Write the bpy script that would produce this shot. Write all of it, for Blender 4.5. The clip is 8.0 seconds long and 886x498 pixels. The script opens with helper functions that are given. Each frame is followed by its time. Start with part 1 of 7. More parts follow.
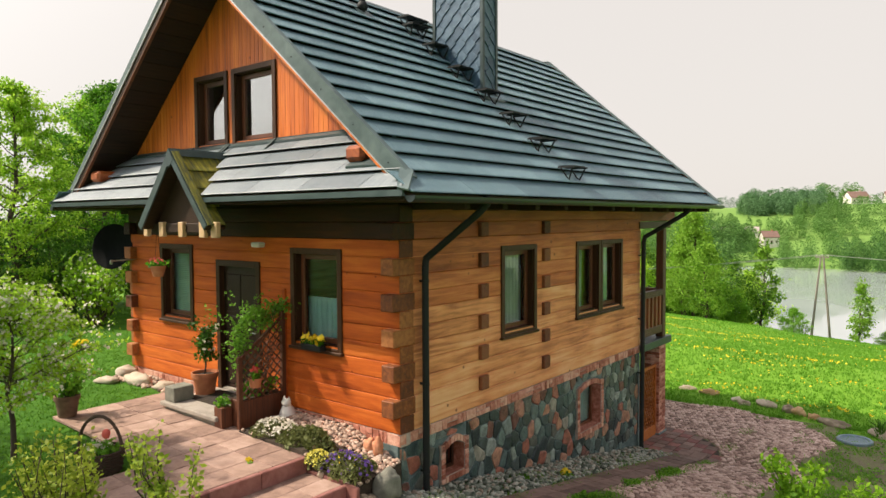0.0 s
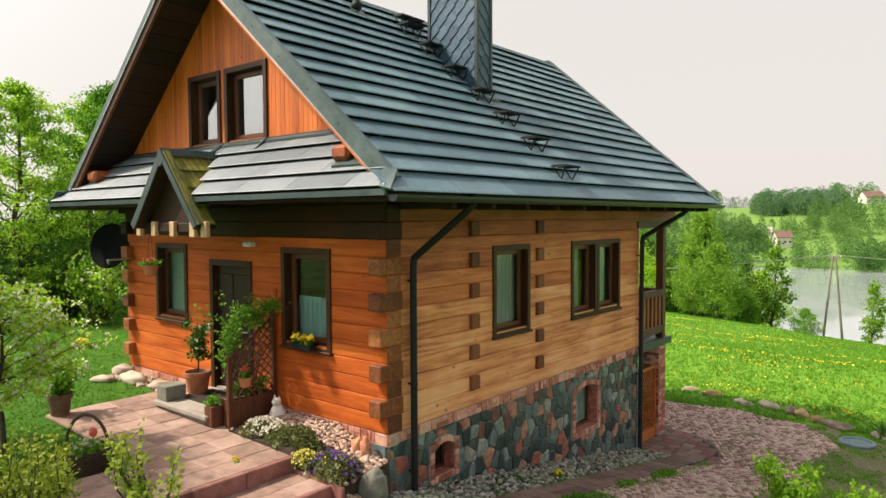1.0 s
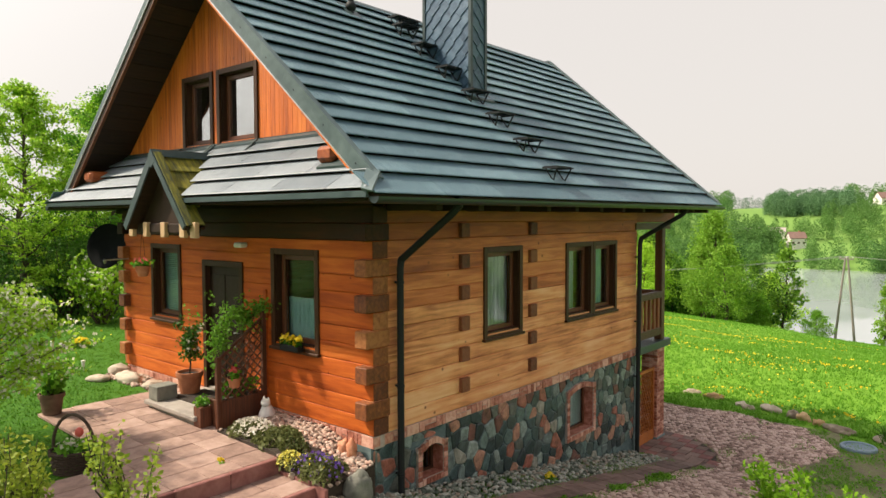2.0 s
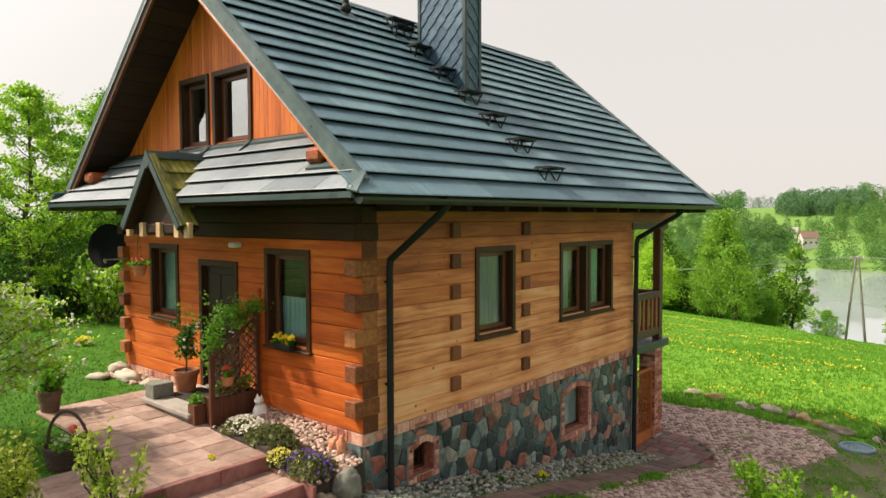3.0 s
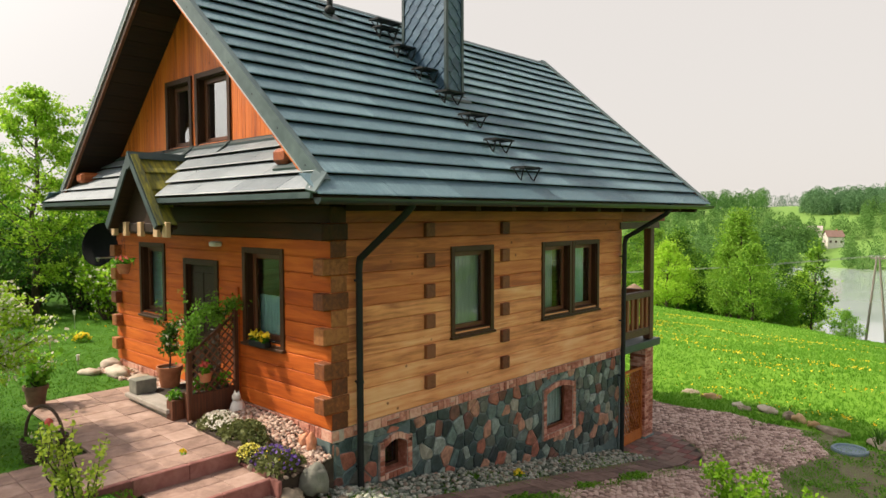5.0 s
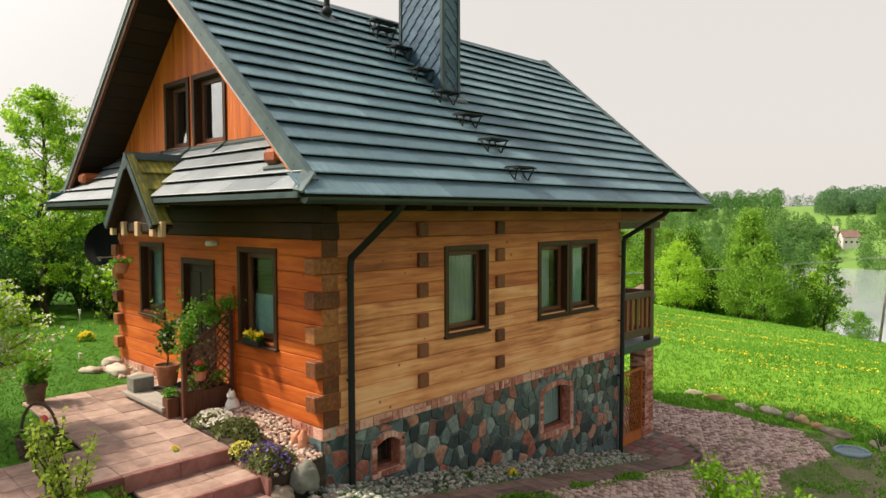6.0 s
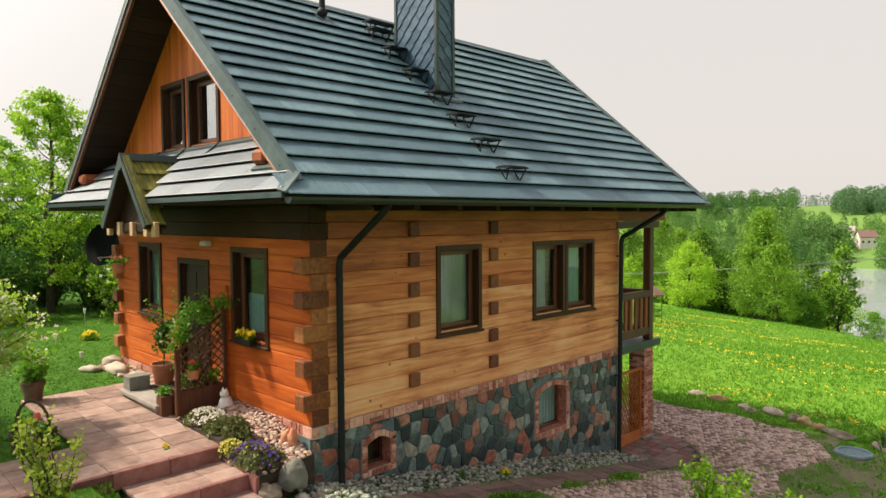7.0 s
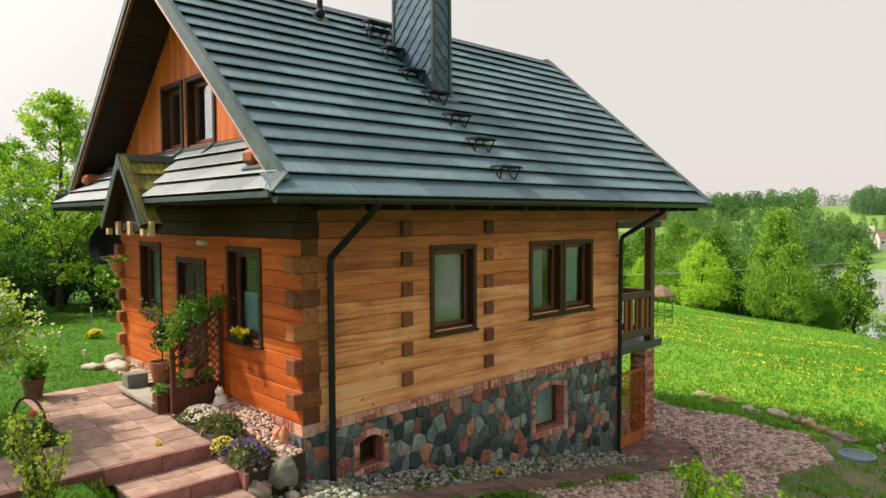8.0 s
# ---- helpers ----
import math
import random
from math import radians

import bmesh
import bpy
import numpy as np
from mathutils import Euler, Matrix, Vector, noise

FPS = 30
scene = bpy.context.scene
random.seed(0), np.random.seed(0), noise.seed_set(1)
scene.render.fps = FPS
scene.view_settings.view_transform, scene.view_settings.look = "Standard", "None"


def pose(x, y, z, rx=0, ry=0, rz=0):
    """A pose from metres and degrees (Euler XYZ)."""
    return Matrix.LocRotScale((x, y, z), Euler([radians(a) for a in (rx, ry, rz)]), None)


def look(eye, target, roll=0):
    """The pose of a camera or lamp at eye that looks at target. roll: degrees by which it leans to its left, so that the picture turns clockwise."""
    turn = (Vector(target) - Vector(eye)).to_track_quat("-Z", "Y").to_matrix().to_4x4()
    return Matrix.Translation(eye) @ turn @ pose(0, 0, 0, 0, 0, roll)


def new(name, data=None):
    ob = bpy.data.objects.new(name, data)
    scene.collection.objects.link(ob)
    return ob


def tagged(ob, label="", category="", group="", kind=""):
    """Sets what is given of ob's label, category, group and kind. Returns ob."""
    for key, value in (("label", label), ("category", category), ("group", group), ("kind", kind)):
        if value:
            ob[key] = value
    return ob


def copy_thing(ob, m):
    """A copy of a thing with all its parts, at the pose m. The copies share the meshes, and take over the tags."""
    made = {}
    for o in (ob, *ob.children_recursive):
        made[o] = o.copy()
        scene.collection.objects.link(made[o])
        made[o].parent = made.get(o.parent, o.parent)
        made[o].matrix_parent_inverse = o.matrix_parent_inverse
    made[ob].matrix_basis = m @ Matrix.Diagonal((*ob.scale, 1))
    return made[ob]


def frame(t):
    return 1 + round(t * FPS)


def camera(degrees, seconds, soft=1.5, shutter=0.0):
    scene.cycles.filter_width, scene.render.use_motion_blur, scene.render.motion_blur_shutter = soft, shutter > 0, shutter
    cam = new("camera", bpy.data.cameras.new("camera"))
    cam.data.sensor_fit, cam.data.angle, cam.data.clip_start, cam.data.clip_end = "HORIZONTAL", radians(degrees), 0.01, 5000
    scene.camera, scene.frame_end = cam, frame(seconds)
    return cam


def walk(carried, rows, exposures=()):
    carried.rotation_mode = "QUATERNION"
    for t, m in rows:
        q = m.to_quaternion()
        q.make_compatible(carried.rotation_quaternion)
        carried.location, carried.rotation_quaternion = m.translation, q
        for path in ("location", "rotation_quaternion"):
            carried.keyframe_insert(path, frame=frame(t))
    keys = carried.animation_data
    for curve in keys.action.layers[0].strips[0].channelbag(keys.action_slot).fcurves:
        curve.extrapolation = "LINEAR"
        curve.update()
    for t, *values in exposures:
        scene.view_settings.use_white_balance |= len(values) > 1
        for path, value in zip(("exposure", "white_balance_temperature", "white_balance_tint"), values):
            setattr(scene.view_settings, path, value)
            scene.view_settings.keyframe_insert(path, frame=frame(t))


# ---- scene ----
cam = camera(66.1, 8.0)
PATH = [
    (0, (5.98, -6.556, 3.166), (4.732, -4.996, 3.074), -0.3),
    (0.5, (6.095, -6.465, 3.152), (4.834, -4.916, 3.059), -0.3),
    (1, (6.196, -6.332, 3.157), (4.922, -4.792, 3.065), -0.3),
    (1.5, (6.305, -6.189, 3.17), (5.019, -4.66, 3.078), -0.2),
    (3, (6.69, -5.979, 3.185), (5.369, -4.48, 3.092), -0.2),
    (3.5, (6.849, -5.875, 3.182), (5.519, -4.384, 3.088), -0.2),
    (4, (7.006, -5.774, 3.189), (5.665, -4.293, 3.095), -0.2),
    (4.5, (7.151, -5.672, 3.203), (5.799, -4.202, 3.107), -0.2),
    (6, (7.508, -5.408, 3.189), (6.118, -3.973, 3.093), -0.2),
    (6.5, (7.638, -5.296, 3.182), (6.235, -3.874, 3.087), -0.3),
    (7, (7.772, -5.192, 3.18), (6.355, -3.784, 3.085), -0.3),
    (7.5, (7.901, -5.089, 3.179), (6.47, -3.694, 3.083), -0.3),
    (8, (8.021, -4.971, 3.167), (6.574, -3.593, 3.073), -0.3),
]
walk(cam, [(t, look(eye, target, roll)) for t, eye, target, roll in PATH], [(0, 0.38), (4, 0.34), (8, 0.30)])

# ---- daylight: a thin bright haze, the warm sun in front of the house and to its left ----
SUN = Vector((-0.68, -0.50, 1.0)).normalized()
world = bpy.data.worlds.new("sky")
scene.world = world
world.use_nodes = True
wn, wl = world.node_tree.nodes, world.node_tree.links
wn.clear()
sky = wn.new("ShaderNodeTexSky")
sky.sky_type, sky.sun_disc = "NISHITA", False
sky.sun_elevation = math.asin(SUN.z)
sky.sun_rotation = math.atan2(SUN.x, SUN.y)
sky.dust_density, sky.air_density = 3.0, 1.0
dim = wn.new("ShaderNodeMix")
dim.data_type, dim.blend_type = "RGBA", "MULTIPLY"
dim.inputs[0].default_value = 1.0
dim.inputs[7].default_value = (0.10, 0.10, 0.10, 1)
wl.new(sky.outputs[0], dim.inputs[6])
haze = wn.new("ShaderNodeMix")
haze.data_type = "RGBA"
wt = wn.new("ShaderNodeTexCoord")
wsep = wn.new("ShaderNodeSeparateXYZ")
wl.new(wt.outputs["Generated"], wsep.inputs[0])
wr = wn.new("ShaderNodeMapRange")
wr.inputs[1].default_value, wr.inputs[2].default_value = 0.30, 0.95
wr.inputs[3].default_value, wr.inputs[4].default_value = 0.90, 0.45
wl.new(wsep.outputs[2], wr.inputs[0])
wl.new(wr.outputs[0], haze.inputs[0])
haze.inputs[7].default_value = (0.885, 0.825, 0.77, 1)
wl.new(dim.outputs[2], haze.inputs[6])
bg = wn.new("ShaderNodeBackground")
wl.new(haze.outputs[2], bg.inputs[0])
# the thin haze glows round the sun
near_sun = wn.new("ShaderNodeVectorMath")
near_sun.operation = "DOT_PRODUCT"
near_sun.inputs[1].default_value = SUN
wl.new(wt.outputs["Generated"], near_sun.inputs[0])
above = wn.new("ShaderNodeMath")
above.operation = "MAXIMUM"
above.inputs[1].default_value = 0.0
wl.new(near_sun.outputs["Value"], above.inputs[0])
fall = wn.new("ShaderNodeMath")
fall.operation = "POWER"
fall.inputs[1].default_value = 4.0
wl.new(above.outputs[0], fall.inputs[0])
glow = wn.new("ShaderNodeMath")
glow.operation = "MULTIPLY_ADD"
glow.inputs[1].default_value, glow.inputs[2].default_value = 1.7, 0.80
wl.new(fall.outputs[0], glow.inputs[0])
wl.new(glow.outputs[0], bg.inputs[1])
wo = wn.new("ShaderNodeOutputWorld")
wl.new(bg.outputs[0], wo.inputs[0])

sun = new("sun", bpy.data.lights.new("sun", "SUN"))
sun.data.energy, sun.data.angle, sun.data.color = 4.6, radians(1.5), (1.0, 0.87, 0.68)
sun.matrix_world = look((0, 0, 30), Vector((0, 0, 30)) - SUN)

# ---- materials ----
def links_of(m):
    return m.node_tree.nodes, m.node_tree.links


def mat(name, cols, scale=(1, 1, 1), size=6.0, rough=0.65, metal=0.0, bump=0.25, vary=0.25, island=False,
        grain=40.0, spots=None, spec=0.5, coat=0.0, contrast=0.25, distort=0.4, big=0.6):
    """A procedural surface: two scales of noise through a colour ramp, a value that varies from piece to piece, fine relief."""
    m = bpy.data.materials.new(name)
    m.use_nodes = True
    n, l = links_of(m)
    b = n["Principled BSDF"]
    tc = n.new("ShaderNodeTexCoord")
    if island:
        geo = n.new("ShaderNodeNewGeometry")
        rnd = geo.outputs["Random Per Island"]
    else:
        rnd = n.new("ShaderNodeObjectInfo").outputs["Random"]
    shift = n.new("ShaderNodeMath")
    shift.operation = "MULTIPLY"
    shift.inputs[1].default_value = 53.0
    l.new(rnd, shift.inputs[0])
    add = n.new("ShaderNodeVectorMath")
    l.new(tc.outputs["Object"], add.inputs[0])
    l.new(shift.outputs[0], add.inputs[1])
    mp = n.new("ShaderNodeMapping")
    mp.inputs["Scale"].default_value = scale
    l.new(add.outputs[0], mp.inputs[0])
    n1 = n.new("ShaderNodeTexNoise")
    n1.inputs["Scale"].default_value, n1.inputs["Detail"].default_value = size, 7.0
    n1.inputs["Roughness"].default_value, n1.inputs["Distortion"].default_value = 0.62, distort
    l.new(mp.outputs[0], n1.inputs["Vector"])
    n2 = n.new("ShaderNodeTexNoise")
    n2.inputs["Scale"].default_value, n2.inputs["Detail"].default_value = big, 4.0
    l.new(tc.outputs["Object"], n2.inputs["Vector"])
    mix = n.new("ShaderNodeMath")
    mix.operation = "MULTIPLY_ADD"
    l.new(n2.outputs[0], mix.inputs[0])
    mix.inputs[1].default_value = 0.5
    half = n.new("ShaderNodeMath")
    half.operation = "MULTIPLY_ADD"
    l.new(rnd, half.inputs[0])
    half.inputs[1].default_value, half.inputs[2].default_value = vary, -0.25 - vary / 2
    l.new(half.outputs[0], mix.inputs[2])
    tot = n.new("ShaderNodeMath")
    l.new(n1.outputs[0], tot.inputs[0])
    l.new(mix.outputs[0], tot.inputs[1])
    ramp = n.new("ShaderNodeValToRGB")
    k = len(cols)
    for i, c in enumerate(cols):
        p = 0.5 + (i / (k - 1) - 0.5) * 2 * contrast
        e = ramp.color_ramp.elements[i] if i < 2 else ramp.color_ramp.elements.new(p)
        e.position, e.color = p, (*c, 1)
    l.new(tot.outputs[0], ramp.inputs[0])
    col = ramp.outputs[0]
    if spots:
        size_s, dark, limit = spots
        vo = n.new("ShaderNodeTexVoronoi")
        vo.inputs["Scale"].default_value = size_s
        l.new(add.outputs[0], vo.inputs["Vector"])
        lt = n.new("ShaderNodeMapRange")
        lt.inputs[1].default_value, lt.inputs[2].default_value = limit * 0.4, limit
        lt.inputs[3].default_value, lt.inputs[4].default_value = 1.0, 0.0
        l.new(vo.outputs["Distance"], lt.inputs[0])
        mx = n.new("ShaderNodeMix")
        mx.data_type = "RGBA"
        l.new(lt.outputs[0], mx.inputs[0])
        l.new(col, mx.inputs[6])
        mx.inputs[7].default_value = (*dark, 1)
        col = mx.outputs[2]
    l.new(col, b.inputs["Base Color"])
    b.inputs["Metallic"].default_value = metal
    b.inputs["Specular IOR Level"].default_value = spec
    b.inputs["Coat Weight"].default_value = coat
    rr = n.new("ShaderNodeMapRange")
    rr.inputs[3].default_value, rr.inputs[4].default_value = max(rough - 0.12, 0.05), min(rough + 0.12, 1.0)
    l.new(n1.outputs[0], rr.inputs[0])
    l.new(rr.outputs[0], b.inputs["Roughness"])
    if bump:
        n3 = n.new("ShaderNodeTexNoise")
        n3.inputs["Scale"].default_value, n3.inputs["Detail"].default_value = grain, 3.0
        l.new(mp.outputs[0], n3.inputs["Vector"])
        sm = n.new("ShaderNodeMath")
        l.new(n1.outputs[0], sm.inputs[0])
        l.new(n3.outputs[0], sm.inputs[1])
        bp = n.new("ShaderNodeBump")
        bp.inputs["Strength"].default_value, bp.inputs["Distance"].default_value = bump, 0.02
        l.new(sm.outputs[0], bp.inputs["Height"])
        l.new(bp.outputs[0], b.inputs["Normal"])
    return m


def stone(name, cols):
    """Mixed field stones: each has one colour of the list, mottled and veined at two scales."""
    m = bpy.data.materials.new(name)
    m.use_nodes = True
    n, l = links_of(m)
    b = n["Principled BSDF"]
    rnd = n.new("ShaderNodeObjectInfo").outputs["Random"]
    pick = n.new("ShaderNodeValToRGB")
    pick.color_ramp.interpolation = "CONSTANT"
    for i, c in enumerate(cols):
        e = pick.color_ramp.elements[i] if i < 2 else pick.color_ramp.elements.new(i / len(cols))
        e.position, e.color = i / len(cols), (*c, 1)
    l.new(rnd, pick.inputs[0])
    tc = n.new("ShaderNodeTexCoord")
    col = pick.outputs[0]
    for size, lo, hi in ((9.0, 0.65, 1.65), (55.0, 0.75, 1.4)):
        no = n.new("ShaderNodeTexNoise")
        no.inputs["Scale"].default_value, no.inputs["Detail"].default_value = size, 6.0
        l.new(tc.outputs["Object"], no.inputs["Vector"])
        mr = n.new("ShaderNodeMapRange")
        mr.inputs[1].default_value, mr.inputs[2].default_value = 0.3, 0.7
        mr.inputs[3].default_value, mr.inputs[4].default_value = lo, hi
        l.new(no.outputs[0], mr.inputs[0])
        mx = n.new("ShaderNodeVectorMath")
        mx.operation = "SCALE"
        l.new(col, mx.inputs[0])
        l.new(mr.outputs[0], mx.inputs["Scale"])
        col = mx.outputs[0]
    l.new(col, b.inputs["Base Color"])
    b.inputs["Roughness"].default_value = 0.42
    bp = n.new("ShaderNodeBump")
    bp.inputs["Strength"].default_value, bp.inputs["Distance"].default_value = 0.35, 0.02
    l.new(no.outputs[0], bp.inputs["Height"])
    l.new(bp.outputs[0], b.inputs["Normal"])
    return m


def leaf(name, cols, through_light=0.45, gloss=0.25, soft=0.55):
    """Foliage: each leaf its own shade of the ramp, with light passing through it."""
    m = bpy.data.materials.new(name)
    m.use_nodes = True
    n, l = links_of(m)
    b = n["Principled BSDF"]
    geo = n.new("ShaderNodeNewGeometry")
    tc = n.new("ShaderNodeTexCoord")
    no = n.new("ShaderNodeTexNoise")
    no.inputs["Scale"].default_value = soft
    l.new(tc.outputs["Object"], no.inputs["Vector"])
    oi = n.new("ShaderNodeObjectInfo")
    a = n.new("ShaderNodeMath")
    a.operation = "MULTIPLY_ADD"
    l.new(geo.outputs["Random Per Island"], a.inputs[0])
    a.inputs[1].default_value = 0.45
    l.new(no.outputs[0], a.inputs[2])
    a2 = n.new("ShaderNodeMath")
    a2.operation = "MULTIPLY_ADD"
    l.new(oi.outputs["Random"], a2.inputs[0])
    a2.inputs[1].default_value = 0.5
    l.new(a.outputs[0], a2.inputs[2])
    ramp = n.new("ShaderNodeValToRGB")
    k = len(cols)
    for i, c in enumerate(cols):
        p = 0.55 + 0.75 * i / (k - 1) * 0.8
        e = ramp.color_ramp.elements[i] if i < 2 else ramp.color_ramp.elements.new(p)
        e.position, e.color = p, (*c, 1)
    l.new(a2.outputs[0], ramp.inputs[0])
    l.new(ramp.outputs[0], b.inputs["Base Color"])
    b.inputs["Roughness"].default_value = 0.55
    b.inputs["Specular IOR Level"].default_value = gloss
    tr = n.new("ShaderNodeBsdfTranslucent")
    l.new(ramp.outputs[0], tr.inputs[0])
    ms = n.new("ShaderNodeMixShader")
    ms.inputs[0].default_value = through_light
    l.new(b.outputs[0], ms.inputs[1])
    l.new(tr.outputs[0], ms.inputs[2])
    l.new(ms.outputs[0], n["Material Output"].inputs[0])
    return m


def glass(name, tint=(0.9, 0.97, 0.95), ior=1.9):
    m = bpy.data.materials.new(name)
    m.use_nodes = True
    b = m.node_tree.nodes["Principled BSDF"]
    b.inputs["Base Color"].default_value = (*tint, 1)
    b.inputs["Transmission Weight"].default_value = 1.0
    b.inputs["Roughness"].default_value = 0.015
    b.inputs["IOR"].default_value = ior
    return m


WX, WY, WZ = (0.7, 12, 8), (12, 0.7, 8), (11, 11, 0.5)
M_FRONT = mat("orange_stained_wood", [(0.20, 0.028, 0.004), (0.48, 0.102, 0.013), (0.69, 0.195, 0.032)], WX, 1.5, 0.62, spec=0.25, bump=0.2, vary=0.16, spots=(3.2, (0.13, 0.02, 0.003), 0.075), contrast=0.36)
# top front logs: the skirt roof's shade is put into this darker colour
M_FRONT_SHADED = mat("skirt_shaded_log", [(0.014, 0.005, 0.002), (0.032, 0.010, 0.003), (0.065, 0.02, 0.006)], WX, 1.5, 0.6, bump=0.2, vary=0.25, contrast=0.25, spec=0.3)
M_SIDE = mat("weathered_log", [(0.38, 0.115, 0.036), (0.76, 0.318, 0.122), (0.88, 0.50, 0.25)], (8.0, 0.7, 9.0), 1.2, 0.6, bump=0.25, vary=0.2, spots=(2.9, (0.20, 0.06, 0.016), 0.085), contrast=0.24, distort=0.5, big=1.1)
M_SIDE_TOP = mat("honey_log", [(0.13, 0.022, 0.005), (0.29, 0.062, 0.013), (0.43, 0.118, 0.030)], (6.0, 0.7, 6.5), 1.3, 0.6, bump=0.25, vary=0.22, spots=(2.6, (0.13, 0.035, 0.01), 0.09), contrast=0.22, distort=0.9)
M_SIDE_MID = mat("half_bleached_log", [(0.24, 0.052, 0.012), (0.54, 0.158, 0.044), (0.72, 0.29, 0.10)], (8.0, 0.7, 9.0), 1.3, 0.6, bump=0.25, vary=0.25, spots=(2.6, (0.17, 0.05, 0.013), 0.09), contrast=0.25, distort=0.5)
M_GABLE = mat("orange_gable_board", [(0.29, 0.050, 0.006), (0.62, 0.142, 0.017), (0.80, 0.25, 0.040)], WZ, 1.8, 0.5, bump=0.15, vary=0.22, spots=(3.4, (0.13, 0.02, 0.003), 0.085), contrast=0.3)
M_ENDX = mat("brown_log_end", [(0.10, 0.026, 0.007), (0.23, 0.070, 0.017), (0.38, 0.145, 0.042)], (6, 6, 6), 3.0, 0.65, bump=0.25, vary=0.5)
M_CROSS = mat("dark_cross_log_end", [(0.06, 0.016, 0.006), (0.13, 0.038, 0.014), (0.22, 0.075, 0.028)], (6, 6, 6), 3.0, 0.65, bump=0.25, vary=0.5)
M_SOFFIT = mat("dark_soffit_board", [(0.012, 0.006, 0.004), (0.026, 0.012, 0.006), (0.042, 0.020, 0.010)], WY, 3.0, 0.7, bump=0.15, spec=0.3)
M_CASING = mat("dark_walnut_paint", [(0.028, 0.011, 0.005), (0.05, 0.020, 0.009), (0.075, 0.032, 0.014)], WZ, 3.0, 0.5, bump=0.1, spec=0.3)
M_SASH = mat("red_brown_sash", [(0.065, 0.020, 0.008), (0.115, 0.036, 0.014), (0.165, 0.055, 0.022)], WZ, 3.0, 0.42, bump=0.1)
M_DOOR = mat("dark_door_wood", [(0.012, 0.006, 0.004), (0.024, 0.012, 0.007), (0.038, 0.019, 0.011)], WZ, 3.0, 0.5, bump=0.12, spec=0.3)
M_TILE = mat("slate_grey_roof_panel", [(0.048, 0.096, 0.122), (0.115, 0.202, 0.242), (0.25, 0.37, 0.42)], (0.9, 24, 0.9), 3.0, 0.42, bump=0.5, vary=0.26, spec=0.5, grain=25, contrast=0.30)
M_SHINGLE = mat("blue_slate_shingle", [(0.028, 0.060, 0.098), (0.056, 0.106, 0.160), (0.095, 0.155, 0.215)], (2, 2, 2), 4.0, 0.45, bump=0.25, vary=0.3, spec=0.4)
M_TILE_Y = mat("grey_skirt_panel", [(0.105, 0.132, 0.155), (0.175, 0.207, 0.232), (0.27, 0.305, 0.335)], (22, 0.9, 0.9), 3.0, 0.45, bump=0.3, vary=0.3, grain=25)
M_MOSS = mat("mossy_roof_panel", [(0.040, 0.050, 0.032), (0.15, 0.145, 0.02), (0.34, 0.30, 0.03)], (1.2, 6, 1.2), 3.0, 0.8, bump=0.35, vary=0.3, contrast=0.2)
M_TRIM = mat("green_grey_metal_trim", [(0.018, 0.034, 0.036), (0.032, 0.054, 0.057), (0.055, 0.083, 0.086)], (1, 1, 1), 5.0, 0.42, bump=0.05, spec=0.5)
M_GUTTER = mat("dark_blue_grey_gutter", [(0.010, 0.018, 0.021), (0.016, 0.027, 0.031), (0.026, 0.040, 0.044)], (1, 1, 1), 5.0, 0.4, bump=0.04)
M_RAKE = mat("weathered_rake_metal", [(0.055, 0.085, 0.088), (0.088, 0.125, 0.128), (0.13, 0.17, 0.17)], (1, 1, 1), 4.0, 0.5, bump=0.06, spec=0.4)
M_BLACK = mat("black_metal", [(0.007, 0.009, 0.010), (0.011, 0.013, 0.014), (0.018, 0.021, 0.022)], (1, 1, 1), 6.0, 0.62, bump=0.05, spec=0.3)
M_STEEL = mat("galvanised_steel", [(0.35, 0.36, 0.36), (0.5, 0.5, 0.5), (0.62, 0.62, 0.6)], (1, 1, 1), 6.0, 0.35, metal=0.9, bump=0.05)
M_STONE = stone("split_fieldstone", [(0.022, 0.036, 0.040), (0.060, 0.092, 0.092), (0.24, 0.085, 0.060), (0.030, 0.050, 0.055), (0.15, 0.19, 0.175), (0.22, 0.21, 0.175), (0.016, 0.026, 0.030), (0.12, 0.050, 0.040), (0.085, 0.125, 0.12), (0.045, 0.062, 0.060), (0.30, 0.15, 0.105), (0.20, 0.235, 0.215), (0.035, 0.060, 0.062), (0.085, 0.090, 0.080), (0.11, 0.14, 0.135)])
M_MORTAR = mat("blue_grey_mortar", [(0.06, 0.092, 0.096), (0.11, 0.155, 0.158), (0.20, 0.26, 0.26)], (1, 1, 1), 6.0, 0.9, bump=0.4)
M_BRICK = mat("pink_red_brick", [(0.27, 0.085, 0.050), (0.52, 0.225, 0.160), (0.68, 0.41, 0.31)], (1, 1, 1), 14.0, 0.85, bump=0.4, vary=0.5)
M_BMORTAR = mat("pale_lime_mortar", [(0.30, 0.24, 0.20), (0.42, 0.35, 0.30), (0.5, 0.43, 0.38)], (1, 1, 1), 12.0, 0.9, bump=0.3)
M_PAVER = mat("rose_concrete_paver", [(0.205, 0.127, 0.100), (0.325, 0.212, 0.169), (0.43, 0.300, 0.248)], (1, 1, 1), 5.0, 0.85, bump=0.25, vary=0.35, grain=120, big=0.9)
M_KERB = mat("brick_red_kerb", [(0.14, 0.05, 0.045), (0.24, 0.095, 0.08), (0.32, 0.15, 0.13)], (1, 1, 1), 6.0, 0.85, bump=0.25, vary=0.3)
M_PATH = mat("brown_red_path", [(0.10, 0.060, 0.050), (0.185, 0.118, 0.098), (0.27, 0.18, 0.15)], (1, 1, 1), 5.0, 0.85, bump=0.3, vary=0.35)
